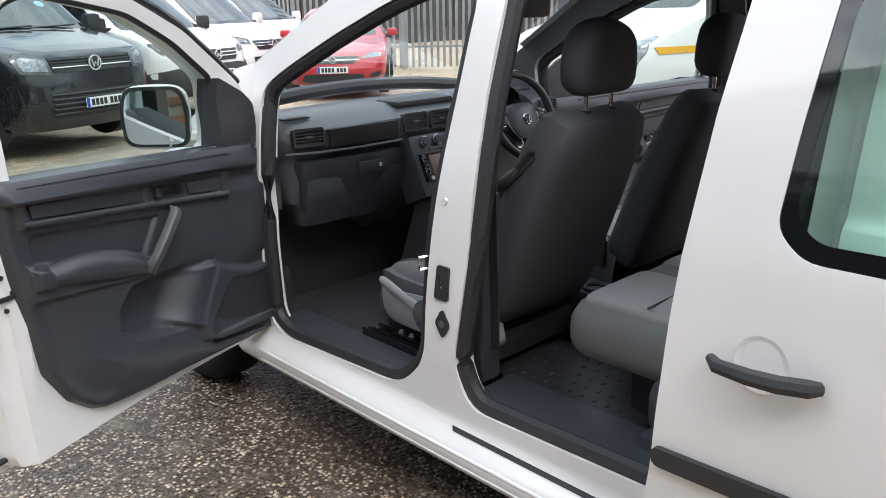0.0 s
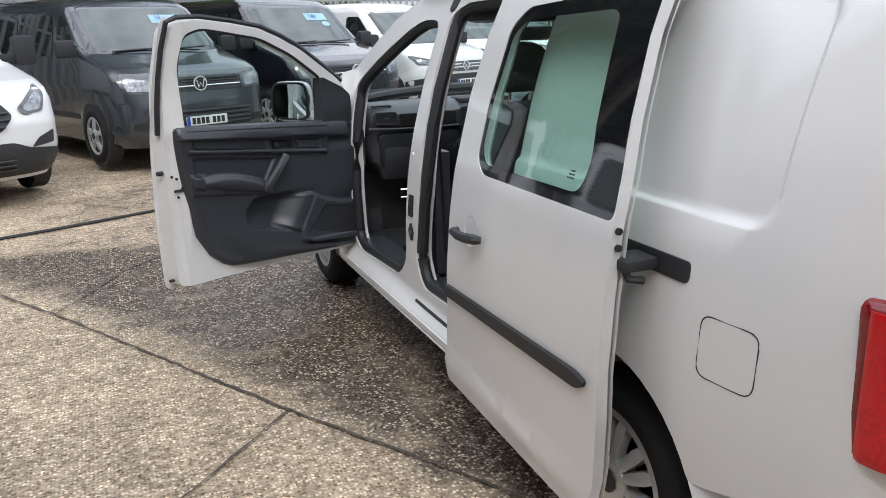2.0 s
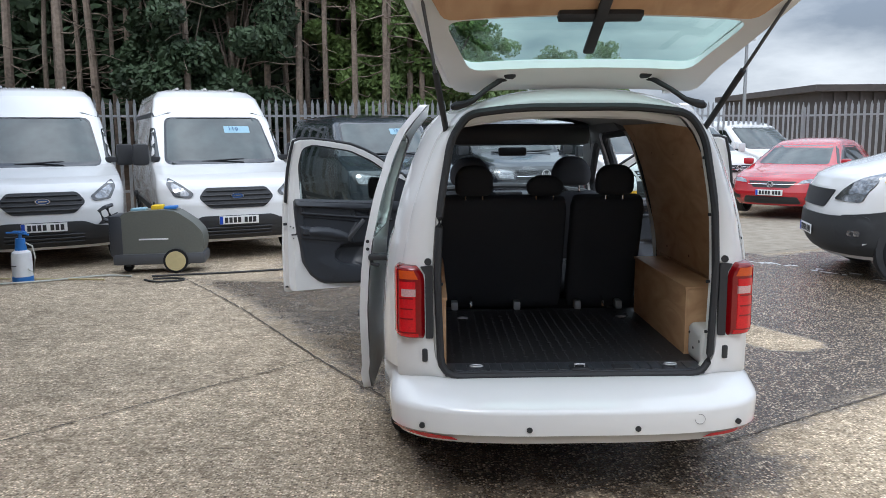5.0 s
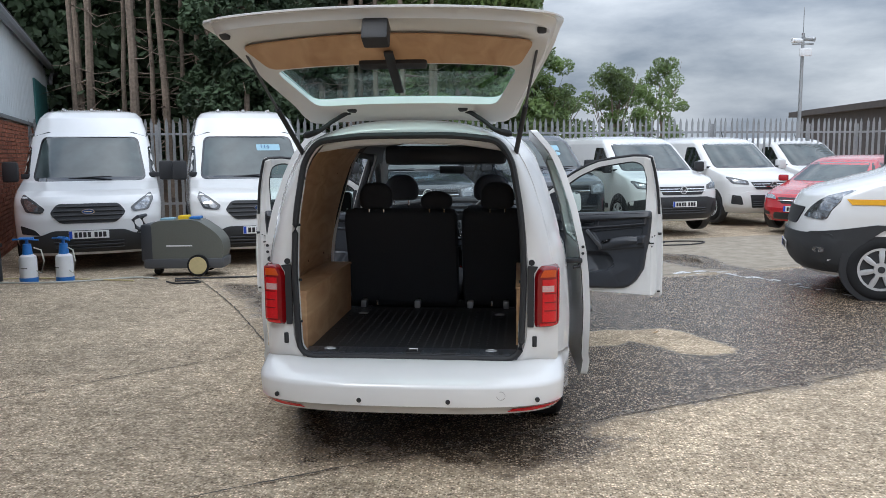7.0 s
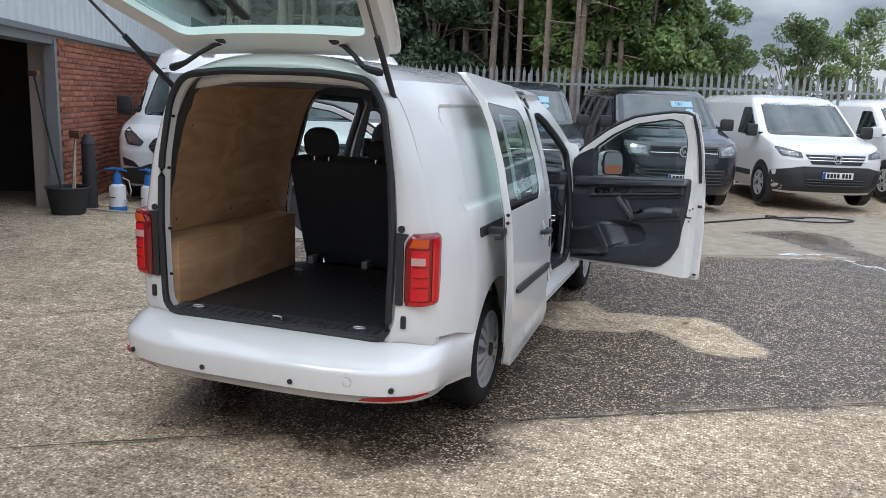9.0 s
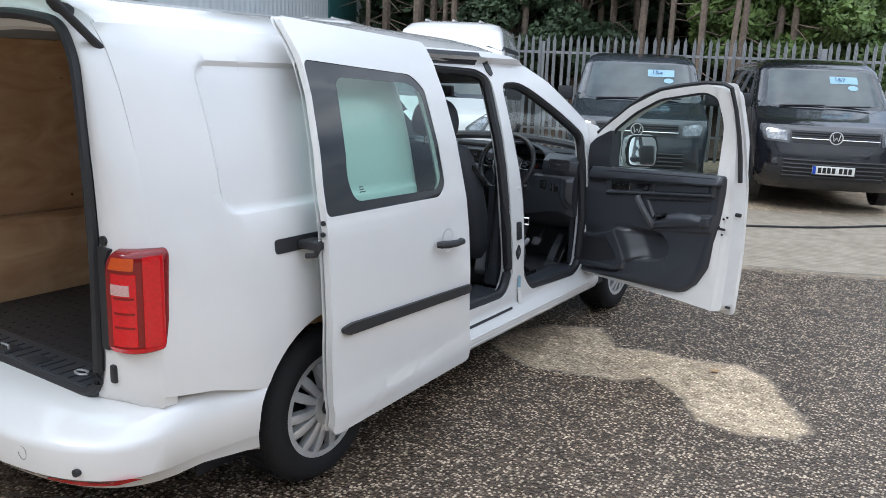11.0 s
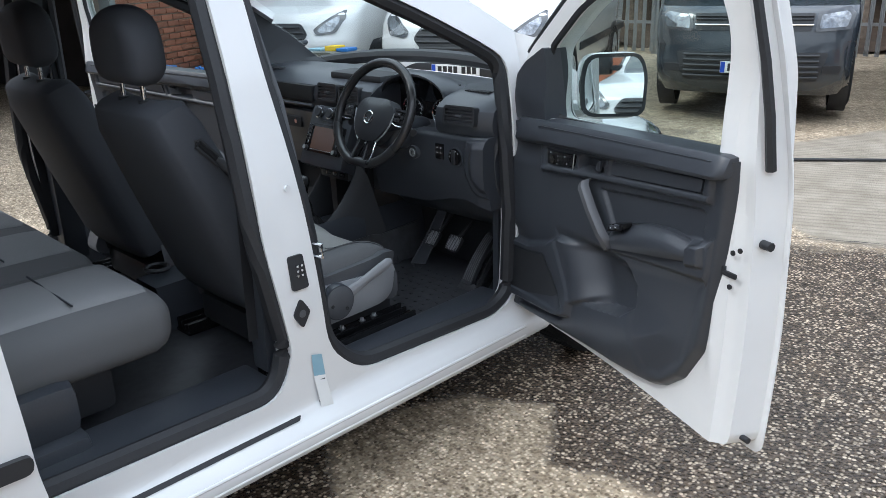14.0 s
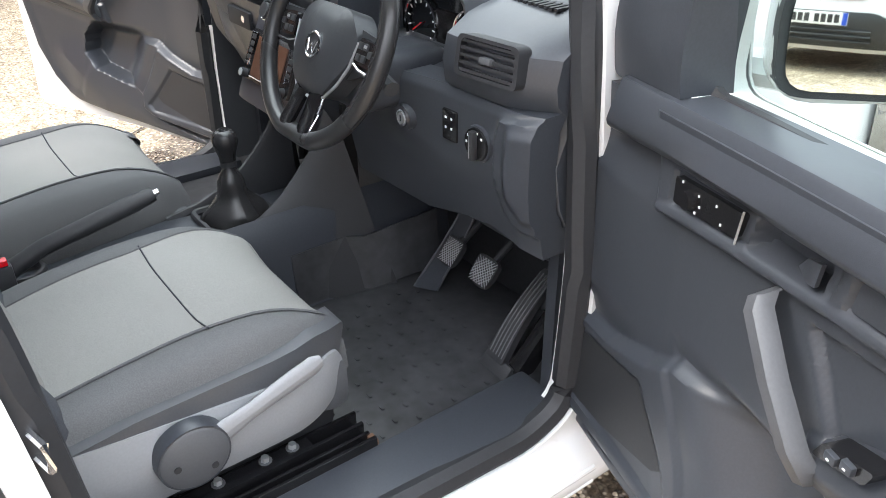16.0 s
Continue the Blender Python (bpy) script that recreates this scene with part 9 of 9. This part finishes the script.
M["leather"] = mat("black_leather", (0.022, 0.022, 0.023), 0.27, scale=200, vary=0.15, bump=0.25, bump_scale=600)
part("gear_gaiter", loft(rows), "leather", dash, "creased black leather gaiter")
part("gear_collar", cyl(bmesh.new(), (-0.024, 2.235, 0.678), (-0.024, 2.235, 0.690), 0.0185, 0.0175, seg=18), "plastic", dash)
rows = [[(-0.024 + r_ * math.cos(a), 2.235 + 1.08 * r_ * math.sin(a), z) for a in (2 * math.pi * i / 24 for i in range(25))] for z, r_ in ((0.688, 0.0165), (0.700, 0.0175), (0.712, 0.0205), (0.726, 0.0250), (0.738, 0.0270), (0.749, 0.0258), (0.757, 0.0215), (0.7625, 0.0140), (0.764, 0.0))]
part("gear_knob", loft(rows), "leather", dash, "black leather gear knob")
part("knob_cap", cyl(bmesh.new(), (-0.024, 2.235, 0.762), (-0.024, 2.235, 0.766), 0.013, 0.010, seg=18), "gloss_black", dash)
part("handbrake", tube(bmesh.new(), [(0.0, 1.72, 0.58), (0.005, 1.82, 0.625), (0.01, 2.0, 0.665), (0.01, 2.05, 0.675)], [0.02, 0.018, 0.02, 0.016], seg=10), "plastic", dash, "black handbrake lever")
part("handbrake_button", cyl(bmesh.new(), (0.01, 2.048, 0.675), (0.011, 2.062, 0.678), 0.008, seg=10), "chrome", dash)
for y in (1.62, 1.78):
    part("cup_ring", tube(bmesh.new(), [(-0.07 + 0.04 * math.cos(a / 8 * math.pi), y + 0.04 * math.sin(a / 8 * math.pi), 0.545) for a in range(16)], 0.008, seg=6, closed=True), "plastic", dash)
# instruments under the hood
rows = []
for k in range(13):
    a = math.pi * k / 12
    rows.append([(0.36 + r * 1.2 * math.cos(a), y, 1.075 + h * math.sin(a)) for r, y, h in ((0.142, 2.475, 0.082), (0.15, 2.51, 0.09), (0.165, 2.58, 0.075), (0.17, 2.68, 0.035))])
part("instrument_hood", solid(loft(rows), 0.008), "trim", dash)
part("instrument_face", boxed(0.205, 0.525, 2.560, 2.568, 0.945, 1.12), "frit", dash)
for x in (0.285, 0.445):
    part("dial_ring", tube(bmesh.new(), [(x + 0.052 * math.cos(a / 12 * math.pi), 2.553, 1.008 + 0.052 * math.sin(a / 12 * math.pi)) for a in range(24)], 0.003, seg=5, closed=True), "chrome", dash, "chromed dial ring")
    bm = bmesh.new()
    for k in range(11):
        a = radians(-40 + 26 * k)
        c, d = math.cos(a), math.sin(a)
        tube(bm, [(x + 0.038 * c, 2.556, 1.008 + 0.038 * d), (x + 0.046 * c, 2.556, 1.008 + 0.046 * d)], 0.0014, seg=4)
    part("dial_marks", bm, "white_plastic", dash)
    part("needle", tube(bmesh.new(), [(x, 2.555, 1.008), (x - 0.03, 2.555, 0.988)], 0.0015, seg=4), "red", dash)
part("trip_display", boxed(0.335, 0.395, 2.554, 2.561, 0.965, 1.045, bevel=0.003), "gloss_black", dash)
# top vent and loudspeaker slots
for sx in (-1, 1):
    for k in range(9):
        part("demister_slat", boxed(sx * 0.62 - 0.055 + 0.0125 * k, sx * 0.62 - 0.048 + 0.0125 * k, 2.545, 2.585, 1.102, 1.107), "rubber", dash)
part("dash_tray", boxed(-0.17, 0.14, 2.52, 2.66, 1.095, 1.125, bevel=0.012), "rubber", dash, "dark open tray on the dash top")


def lower_dash(p):
    """Depth of the panel under the instruments, with the groove round the fuse cover."""
    x, z = p.T

    def area(pg, w):
        return eased(0.5 + sdf(p, pg) / w)
    cap = [(0.683, 0.962), (0.672, 0.925), (0.668, 0.880), (0.676, 0.835), (0.695, 0.790), (0.725, 0.765), (0.85, 0.745), (0.85, 0.975)]
    y = 2.424 + 0.34 * np.clip(0.86 - z, 0, 1) ** 1.4 + 0.010 * eased((z - 0.955) / 0.02)
    y += 0.55 * np.clip(x - 0.715, 0, 1) ** 1.1 - 0.02 * np.exp(-((x - 0.40) / 0.07) ** 2) * eased((z - 0.80) / 0.12)
    y -= 0.010 * area(cap, 0.006)
    y += 0.006 * (area(cap, 0.004) * (1 - area([(a + 0.005, b - 0.003 if b > 0.9 else b + 0.003) for a, b in cap], 0.004)))
    y -= 0.010 * area([(0.712, 0.945), (0.705, 0.88), (0.712, 0.83), (0.74, 0.79), (0.85, 0.78), (0.85, 0.955)], 0.022)
    return y


grid = []
for i in range(111):
    x = 0.19 + (0.757 - 0.19) * i / 110
    z0 = lerp(x, [(0.19, 0.69), (0.45, 0.70), (0.58, 0.735), (0.65, 0.745), (0.70, 0.735), (0.757, 0.715)])
    grid += [(x, z0 + (0.972 - z0) * j / 60) for j in range(61)]
pts = [(x, y, z) for (x, z), y in zip(grid, lower_dash(np.array(grid)))]
sheet = loft([pts[i * 61:(i + 1) * 61] for i in range(111)])
skirt(sheet, lambda co: (0, 0.06, 0.0))
part("lower_panel", sheet, "trim", dash, "charcoal lower dash with fuse-box cover")
part("switch_block", boxed(0.533, 0.573, 2.419, 2.432, 0.878, 0.934, bevel=0.004), "gloss_black", dash)
bm = bmesh.new()
for i in range(2):
    for j in range(2):
        box(bm, 0.543 + 0.016 * i, 0.547 + 0.016 * i, 2.4178, 2.420, 0.900 + 0.018 * j, 0.904 + 0.018 * j)
part("switch_marks", bm, "white_plastic", dash)
part("light_switch_ring", cyl(bmesh.new(), (0.630, 2.43, 0.897), (0.630, 2.419, 0.897), 0.034, 0.032, seg=28), "trim", dash)
part("light_switch", cyl(bmesh.new(), (0.630, 2.42, 0.897), (0.630, 2.415, 0.897), 0.029, 0.028, seg=28), "gloss_black", dash, "round black light switch")
part("light_switch_grip", boxed(0.624, 0.636, 2.403, 2.416, 0.871, 0.923, bevel=0.004), "plastic", dash)
part("grip_line", boxed(0.629, 0.631, 2.4018, 2.404, 0.876, 0.918), "chrome", dash)
for k in range(5):
    a = radians(40 + 35 * k)
    part("switch_dot", boxed(0.630 + 0.022 * math.cos(a) - 0.0015, 0.630 + 0.022 * math.cos(a) + 0.0015, 2.4138, 2.416, 0.897 + 0.022 * math.sin(a) - 0.002, 0.897 + 0.022 * math.sin(a) + 0.002), "white_plastic", dash)
part("column_cowl", cushion(bmesh.new(), 0.295, 0.425, 2.32, 2.53, 0.90, 1.0, 0.03, 0.0), "trim", dash)
part("ignition_surround", cyl(bmesh.new(), (0.436, 2.43, 0.892), (0.436, 2.402, 0.890), 0.027, 0.024, seg=24), "trim", dash)
part("ignition_ring", cyl(bmesh.new(), (0.436, 2.403, 0.890), (0.436, 2.399, 0.890), 0.016, seg=20), "chrome", dash, "chromed ignition lock")
part("ignition_core", cyl(bmesh.new(), (0.436, 2.400, 0.890), (0.436, 2.3975, 0.890), 0.012, seg=16), "steel", dash)
part("ignition_slot", boxed(0.4345, 0.4375, 2.3965, 2.399, 0.884, 0.896), "rubber", dash)
for sx in (-1, 1):
    part("column_stalk", tube(bmesh.new(), [(0.36 + sx * 0.06, 2.34, 1.0), (0.36 + sx * 0.13, 2.33, 0.995), (0.36 + sx * 0.17, 2.32, 0.985)], [0.008, 0.009, 0.014], seg=8), "plastic", dash)

for s in (-1, 1):
    part("pillar_foot", loft([[(s * 0.745, 2.50, 0.80), (s * 0.745, 2.50, 0.98)], [(s * 0.765, 2.62, 0.80), (s * 0.765, 2.60, 1.09)], [(s * 0.765, 2.80, 0.80), (s * 0.765, 2.80, 1.09)]]), "trim", dash)

# steering wheel
sw = thing("steering_wheel", "black leather steering wheel with silver-edged spokes", "steering wheel")
sw.matrix_basis = Matrix.Translation((0.342, 2.305, 1.035)) @ Matrix.Rotation(radians(-24), 4, "X")
R = 0.185
M["airbag"] = mat("black_grained_cover", (0.03, 0.032, 0.036), 0.38, scale=300, vary=0.15, bump=0.3, bump_scale=900)
bm = tube(bmesh.new(), [(R * math.cos(2 * math.pi * k / 64), max(-0.178, R * math.sin(2 * math.pi * k / 64)), 0) for k in range(64)], 0.0168, seg=14, closed=True)
for vtx in bm.verts:
    vtx.co = Vector((vtx.co.x, -vtx.co.z, vtx.co.y))
part("rim", bm, "leather", sw, "black leather rim")
bm = poly(rnd([(-0.100, 0.016), (-0.062, 0.058), (0.062, 0.058), (0.100, 0.016), (0.092, -0.034), (0.050, -0.096), (0.0, -0.106), (-0.050, -0.096), (-0.092, -0.034)], 0.028, 5), (), span(-0.1, 0.1, 0.012), span(-0.1, 0.05, 0.012))
bend(bm, lambda a, b: Vector((a, 0.010 - 0.026 * (1 - min(1.0, (a / 0.102) ** 2)) ** 0.7 * (1 - min(1.0, ((b + 0.024) / 0.084) ** 2)) ** 0.6, b)))
skirt(bm, lambda co: (co.x * 0.06, 0.045, 0))
part("airbag_cover", bm, "airbag", sw)
bm = tube(bmesh.new(), [(-0.102, 0.006, 0.012), (-0.094, 0.005, -0.034), (-0.076, 0.004, -0.068), (-0.050, 0.003, -0.097), (-0.026, 0.003, -0.106), (0.0, 0.003, -0.108), (0.026, 0.003, -0.106), (0.050, 0.003, -0.097), (0.076, 0.004, -0.068), (0.094, 0.005, -0.034), (0.102, 0.006, 0.012)], 0.003, seg=6)
part("cover_edge", bm, "steel", sw, "silver edge round the hub")
for sx in (-1, 1):
    part("spoke", solid(loft([[(sx * 0.07, 0.026, 0.036), (sx * 0.12, 0.022, 0.030), (sx * 0.178, 0.016, 0.028)], [(sx * 0.07, 0.026, -0.060), (sx * 0.12, 0.022, -0.040), (sx * 0.178, 0.016, -0.034)]]), 0.008), "plastic", sw)
    part("spoke_edge", tube(bmesh.new(), [(sx * 0.098, 0.008, -0.022), (sx * 0.122, 0.006, -0.030), (sx * 0.150, 0.004, -0.032), (sx * 0.170, 0.004, -0.030)], 0.0028, seg=6), "chrome", sw, "silver spoke edge")
    bm = bend(poly(rnd([(sx * 0.104, -0.020), (sx * 0.158, -0.024), (sx * 0.164, 0.018), (sx * 0.110, 0.024)], 0.008, 3)), lambda a, b: Vector((a, 0.002, b)))
    skirt(bm, lambda co: (0, 0.016, 0))
    part("button_pad", bm, "gloss_black", sw, "gloss black button pad")
    for kx, kz in ((0.118, 0.010), (0.134, 0.010), (0.118, -0.010), (0.134, -0.010), (0.149, 0.0)):
        part("wheel_button", boxed(sx * kx - 0.006, sx * kx + 0.006, -0.0015, 0.004, kz - 0.006, kz + 0.006, bevel=0.0015), "plastic", sw)
    part("button_mark", boxed(sx * 0.134 - 0.004, sx * 0.134 + 0.004, -0.0025, -0.001, 0.008, 0.013), "steel", sw)
    leg = loft([[(sx * 0.008, 0.010, -0.100), (sx * 0.012, 0.006, -0.130), (sx * 0.016, -0.002, -0.172)], [(sx * 0.022, 0.003, -0.100), (sx * 0.028, 0.0, -0.132), (sx * 0.034, -0.006, -0.172)], [(sx * 0.042, 0.010, -0.094), (sx * 0.044, 0.006, -0.130), (sx * 0.050, -0.002, -0.170)]])
    part("lower_spoke", solid(leg, 0.010), "gloss_black", sw, "gloss black lower spoke")
    part("lower_spoke_edge", tube(bmesh.new(), [(sx * 0.046, 0.006, -0.094), (sx * 0.048, 0.002, -0.130), (sx * 0.052, -0.006, -0.160), (sx * 0.036, -0.010, -0.166), (sx * 0.020, -0.008, -0.160)], 0.0024, seg=6), "chrome", sw)
part("emblem_disc", cyl(bmesh.new(), (0, -0.008, -0.018), (0, -0.016, -0.018), 0.024, seg=24), "plastic", sw)
part("emblem_ring", tube(bmesh.new(), [(0.022 * math.cos(a / 10 * math.pi), -0.017, -0.018 + 0.022 * math.sin(a / 10 * math.pi)) for a in range(20)], 0.0025, seg=6, closed=True), "chrome", sw)
bm = tube(bmesh.new(), [(-0.015, -0.0175, -0.010), (-0.008, -0.0175, -0.032), (0.0, -0.0175, -0.016), (0.008, -0.0175, -0.032), (0.015, -0.0175, -0.010)], 0.002, seg=5)
part("emblem_mark", bm, "chrome", sw)

# pedals and foot well
for nm, x, y, z, w, h, tilt in (("clutch_pedal", 0.332, 2.60, 0.484, 0.029, 0.034, 38), ("brake_pedal", 0.448, 2.60, 0.487, 0.034, 0.034, 38)):
    p = thing(nm, "steel pedal with black hatched rubber pad", "pedal", "pedals", Matrix.Translation((x, y, z)) @ Matrix.Rotation(radians(-tilt), 4, "X"))
    shape = rnd([(-w, -h * 0.55), (-w * 0.3, -h), (w * 0.7, -h), (w, -h * 0.3), (w, h * 0.75), (w * 0.6, h), (-w, h)], 0.010, 3)
    bm = bend(poly(shape), lambda a, b: Vector((a, -0.012, b)))
    skirt(bm, lambda co: (0, 0.014, 0))
    pad = part("pad", bm, "plastic", p)
    for k in range(-4, 5):
        for sl in (-1, 1):
            lim = [q / 40 for q in range(-40, 41) if abs(k * 0.26 + sl * q / 40) < 0.9 and abs(q / 40) < 0.86]
            if len(lim) > 6:
                q0, q1 = lim[0], lim[-1]
                part("pad_rib", tube(bmesh.new(), [((k * 0.26 + sl * q0) * w, -0.0125, q0 * h), ((k * 0.26 + sl * q1) * w, -0.0125, q1 * h)], 0.0012, seg=4), "steel", pad)
    part("arm", tube(bmesh.new(), [(0, 0.0, 0.01), (0, 0.03, 0.10), (0, 0.05, 0.22)], 0.009, seg=8), "plastic", p)
acc = thing("accelerator_pedal", "long black hinged accelerator pedal", "pedal", "pedals", Matrix.Translation((0.600, 2.505, 0.385)) @ Matrix.Rotation(radians(-38), 4, "X") @ Matrix.Rotation(radians(4), 4, "Y"))
bm = poly(rnd([(-0.026, 0.0), (0.026, 0.0), (0.020, 0.215), (-0.018, 0.215)], 0.006, 2), (), (), span(0, 0.215, 0.03))
bend(bm, lambda a, b: Vector((a, -0.012 - 0.012 * math.sin(b / 0.215 * math.pi), b)))
skirt(bm, lambda co: (0, 0.018, 0))
pad = part("pad", bm, "plastic", acc)
for k in range(5):
    part("pad_rib", tube(bmesh.new(), [(-0.018 + 0.009 * k, -0.0125 - 0.012 * math.sin(b / 0.215 * math.pi), b) for b in (0.012, 0.06, 0.11, 0.16, 0.205)], 0.0016, seg=4), "trim_grey", pad)
part("hinge_plate", boxed(-0.034, 0.05, -0.008, 0.03, -0.03, 0.01, bevel=0.006), "plastic", acc)
part("pedal_box", boxed(0.028, 0.062, 0.0, 0.05, 0.0, 0.17, bevel=0.01), "gloss_black", acc)
part("dead_pedal", solid(loft([[(0.255, 2.545, 0.375), (0.305, 2.575, 0.375)], [(0.275, 2.61, 0.47), (0.32, 2.625, 0.47)], [(0.315, 2.66, 0.60), (0.352, 2.665, 0.60)]]), 0.01), "trim", van, "charcoal foot rest plate")
for e0, e1 in (((0.255, 2.54, 0.378), (0.315, 2.655, 0.60)), ((0.305, 2.57, 0.378), (0.352, 2.66, 0.60))):
    part("plate_edge", tube(bmesh.new(), [e0, ((e0[0] + e1[0]) / 2 + 0.001, (e0[1] + e1[1]) / 2 + 0.006, (e0[2] + e1[2]) / 2), e1], 0.003, seg=5), "trim_grey", van)
part("tunnel_side", loft([[(0.115, y, 0.60), (0.135, y, 0.575), (0.150, y, 0.50), (0.158, y, 0.40), (0.175, y, 0.371)] for y in (2.02, 2.10, 2.30, 2.50, 2.72)]), "trim", van, "charcoal console side")
part("carpet_edge", solid(loft([[(0.152, 2.28, 0.505), (0.160, 2.28, 0.44), (0.172, 2.28, 0.376)], [(0.152, 2.42, 0.508), (0.160, 2.42, 0.44), (0.172, 2.42, 0.376)], [(0.180, 2.455, 0.508), (0.185, 2.455, 0.44), (0.20, 2.455, 0.376)], [(0.185, 2.66, 0.52), (0.19, 2.66, 0.44), (0.21, 2.66, 0.376)]]), 0.006), "cab_rubber", van, "black moulded floor covering")
bm = bmesh.new()
for i in range(9):
    for j in range(10):
        x, y = 0.25 + 0.045 * i + (0.02 if j % 2 else 0), 2.16 + 0.042 * j
        box(bm, x - 0.006, x + 0.006, y - 0.003, y + 0.003, 0.370, 0.373)
tagged(part("mat_studs", bm, "cab_rubber", van), "small raised studs of the floor covering", kind="stuff")
for s in (-1, 1):
    part("belt_strap", loft([[(s * 0.70, y, 1.40), (s * 0.715, y, 1.0), (s * 0.70, y, 0.55)] for y in (1.50, 1.545)]), "rubber", van, "black seat belt")
    part("belt_anchor", boxed(min(s * 0.66, s * 0.69), max(s * 0.66, s * 0.69), 1.50, 1.56, 1.38, 1.44, bevel=0.01), "trim_grey", van)
    part("grab_strip", tube(bmesh.new(), [(s * (skin_x(y, z) - 0.11), y, z) for y, z in ((1.63, 1.50), (1.66, 1.2), (1.67, 1.0))], 0.014, seg=6), "trim_grey", van, "pale grey pillar cover")
part("sun_visor", boxed(0.12, 0.56, 1.86, 1.98, 1.60, 1.615, bevel=0.006), "lining", van)
part("sun_visor", boxed(-0.56, -0.12, 1.86, 1.98, 1.60, 1.615, bevel=0.006), "lining", van)
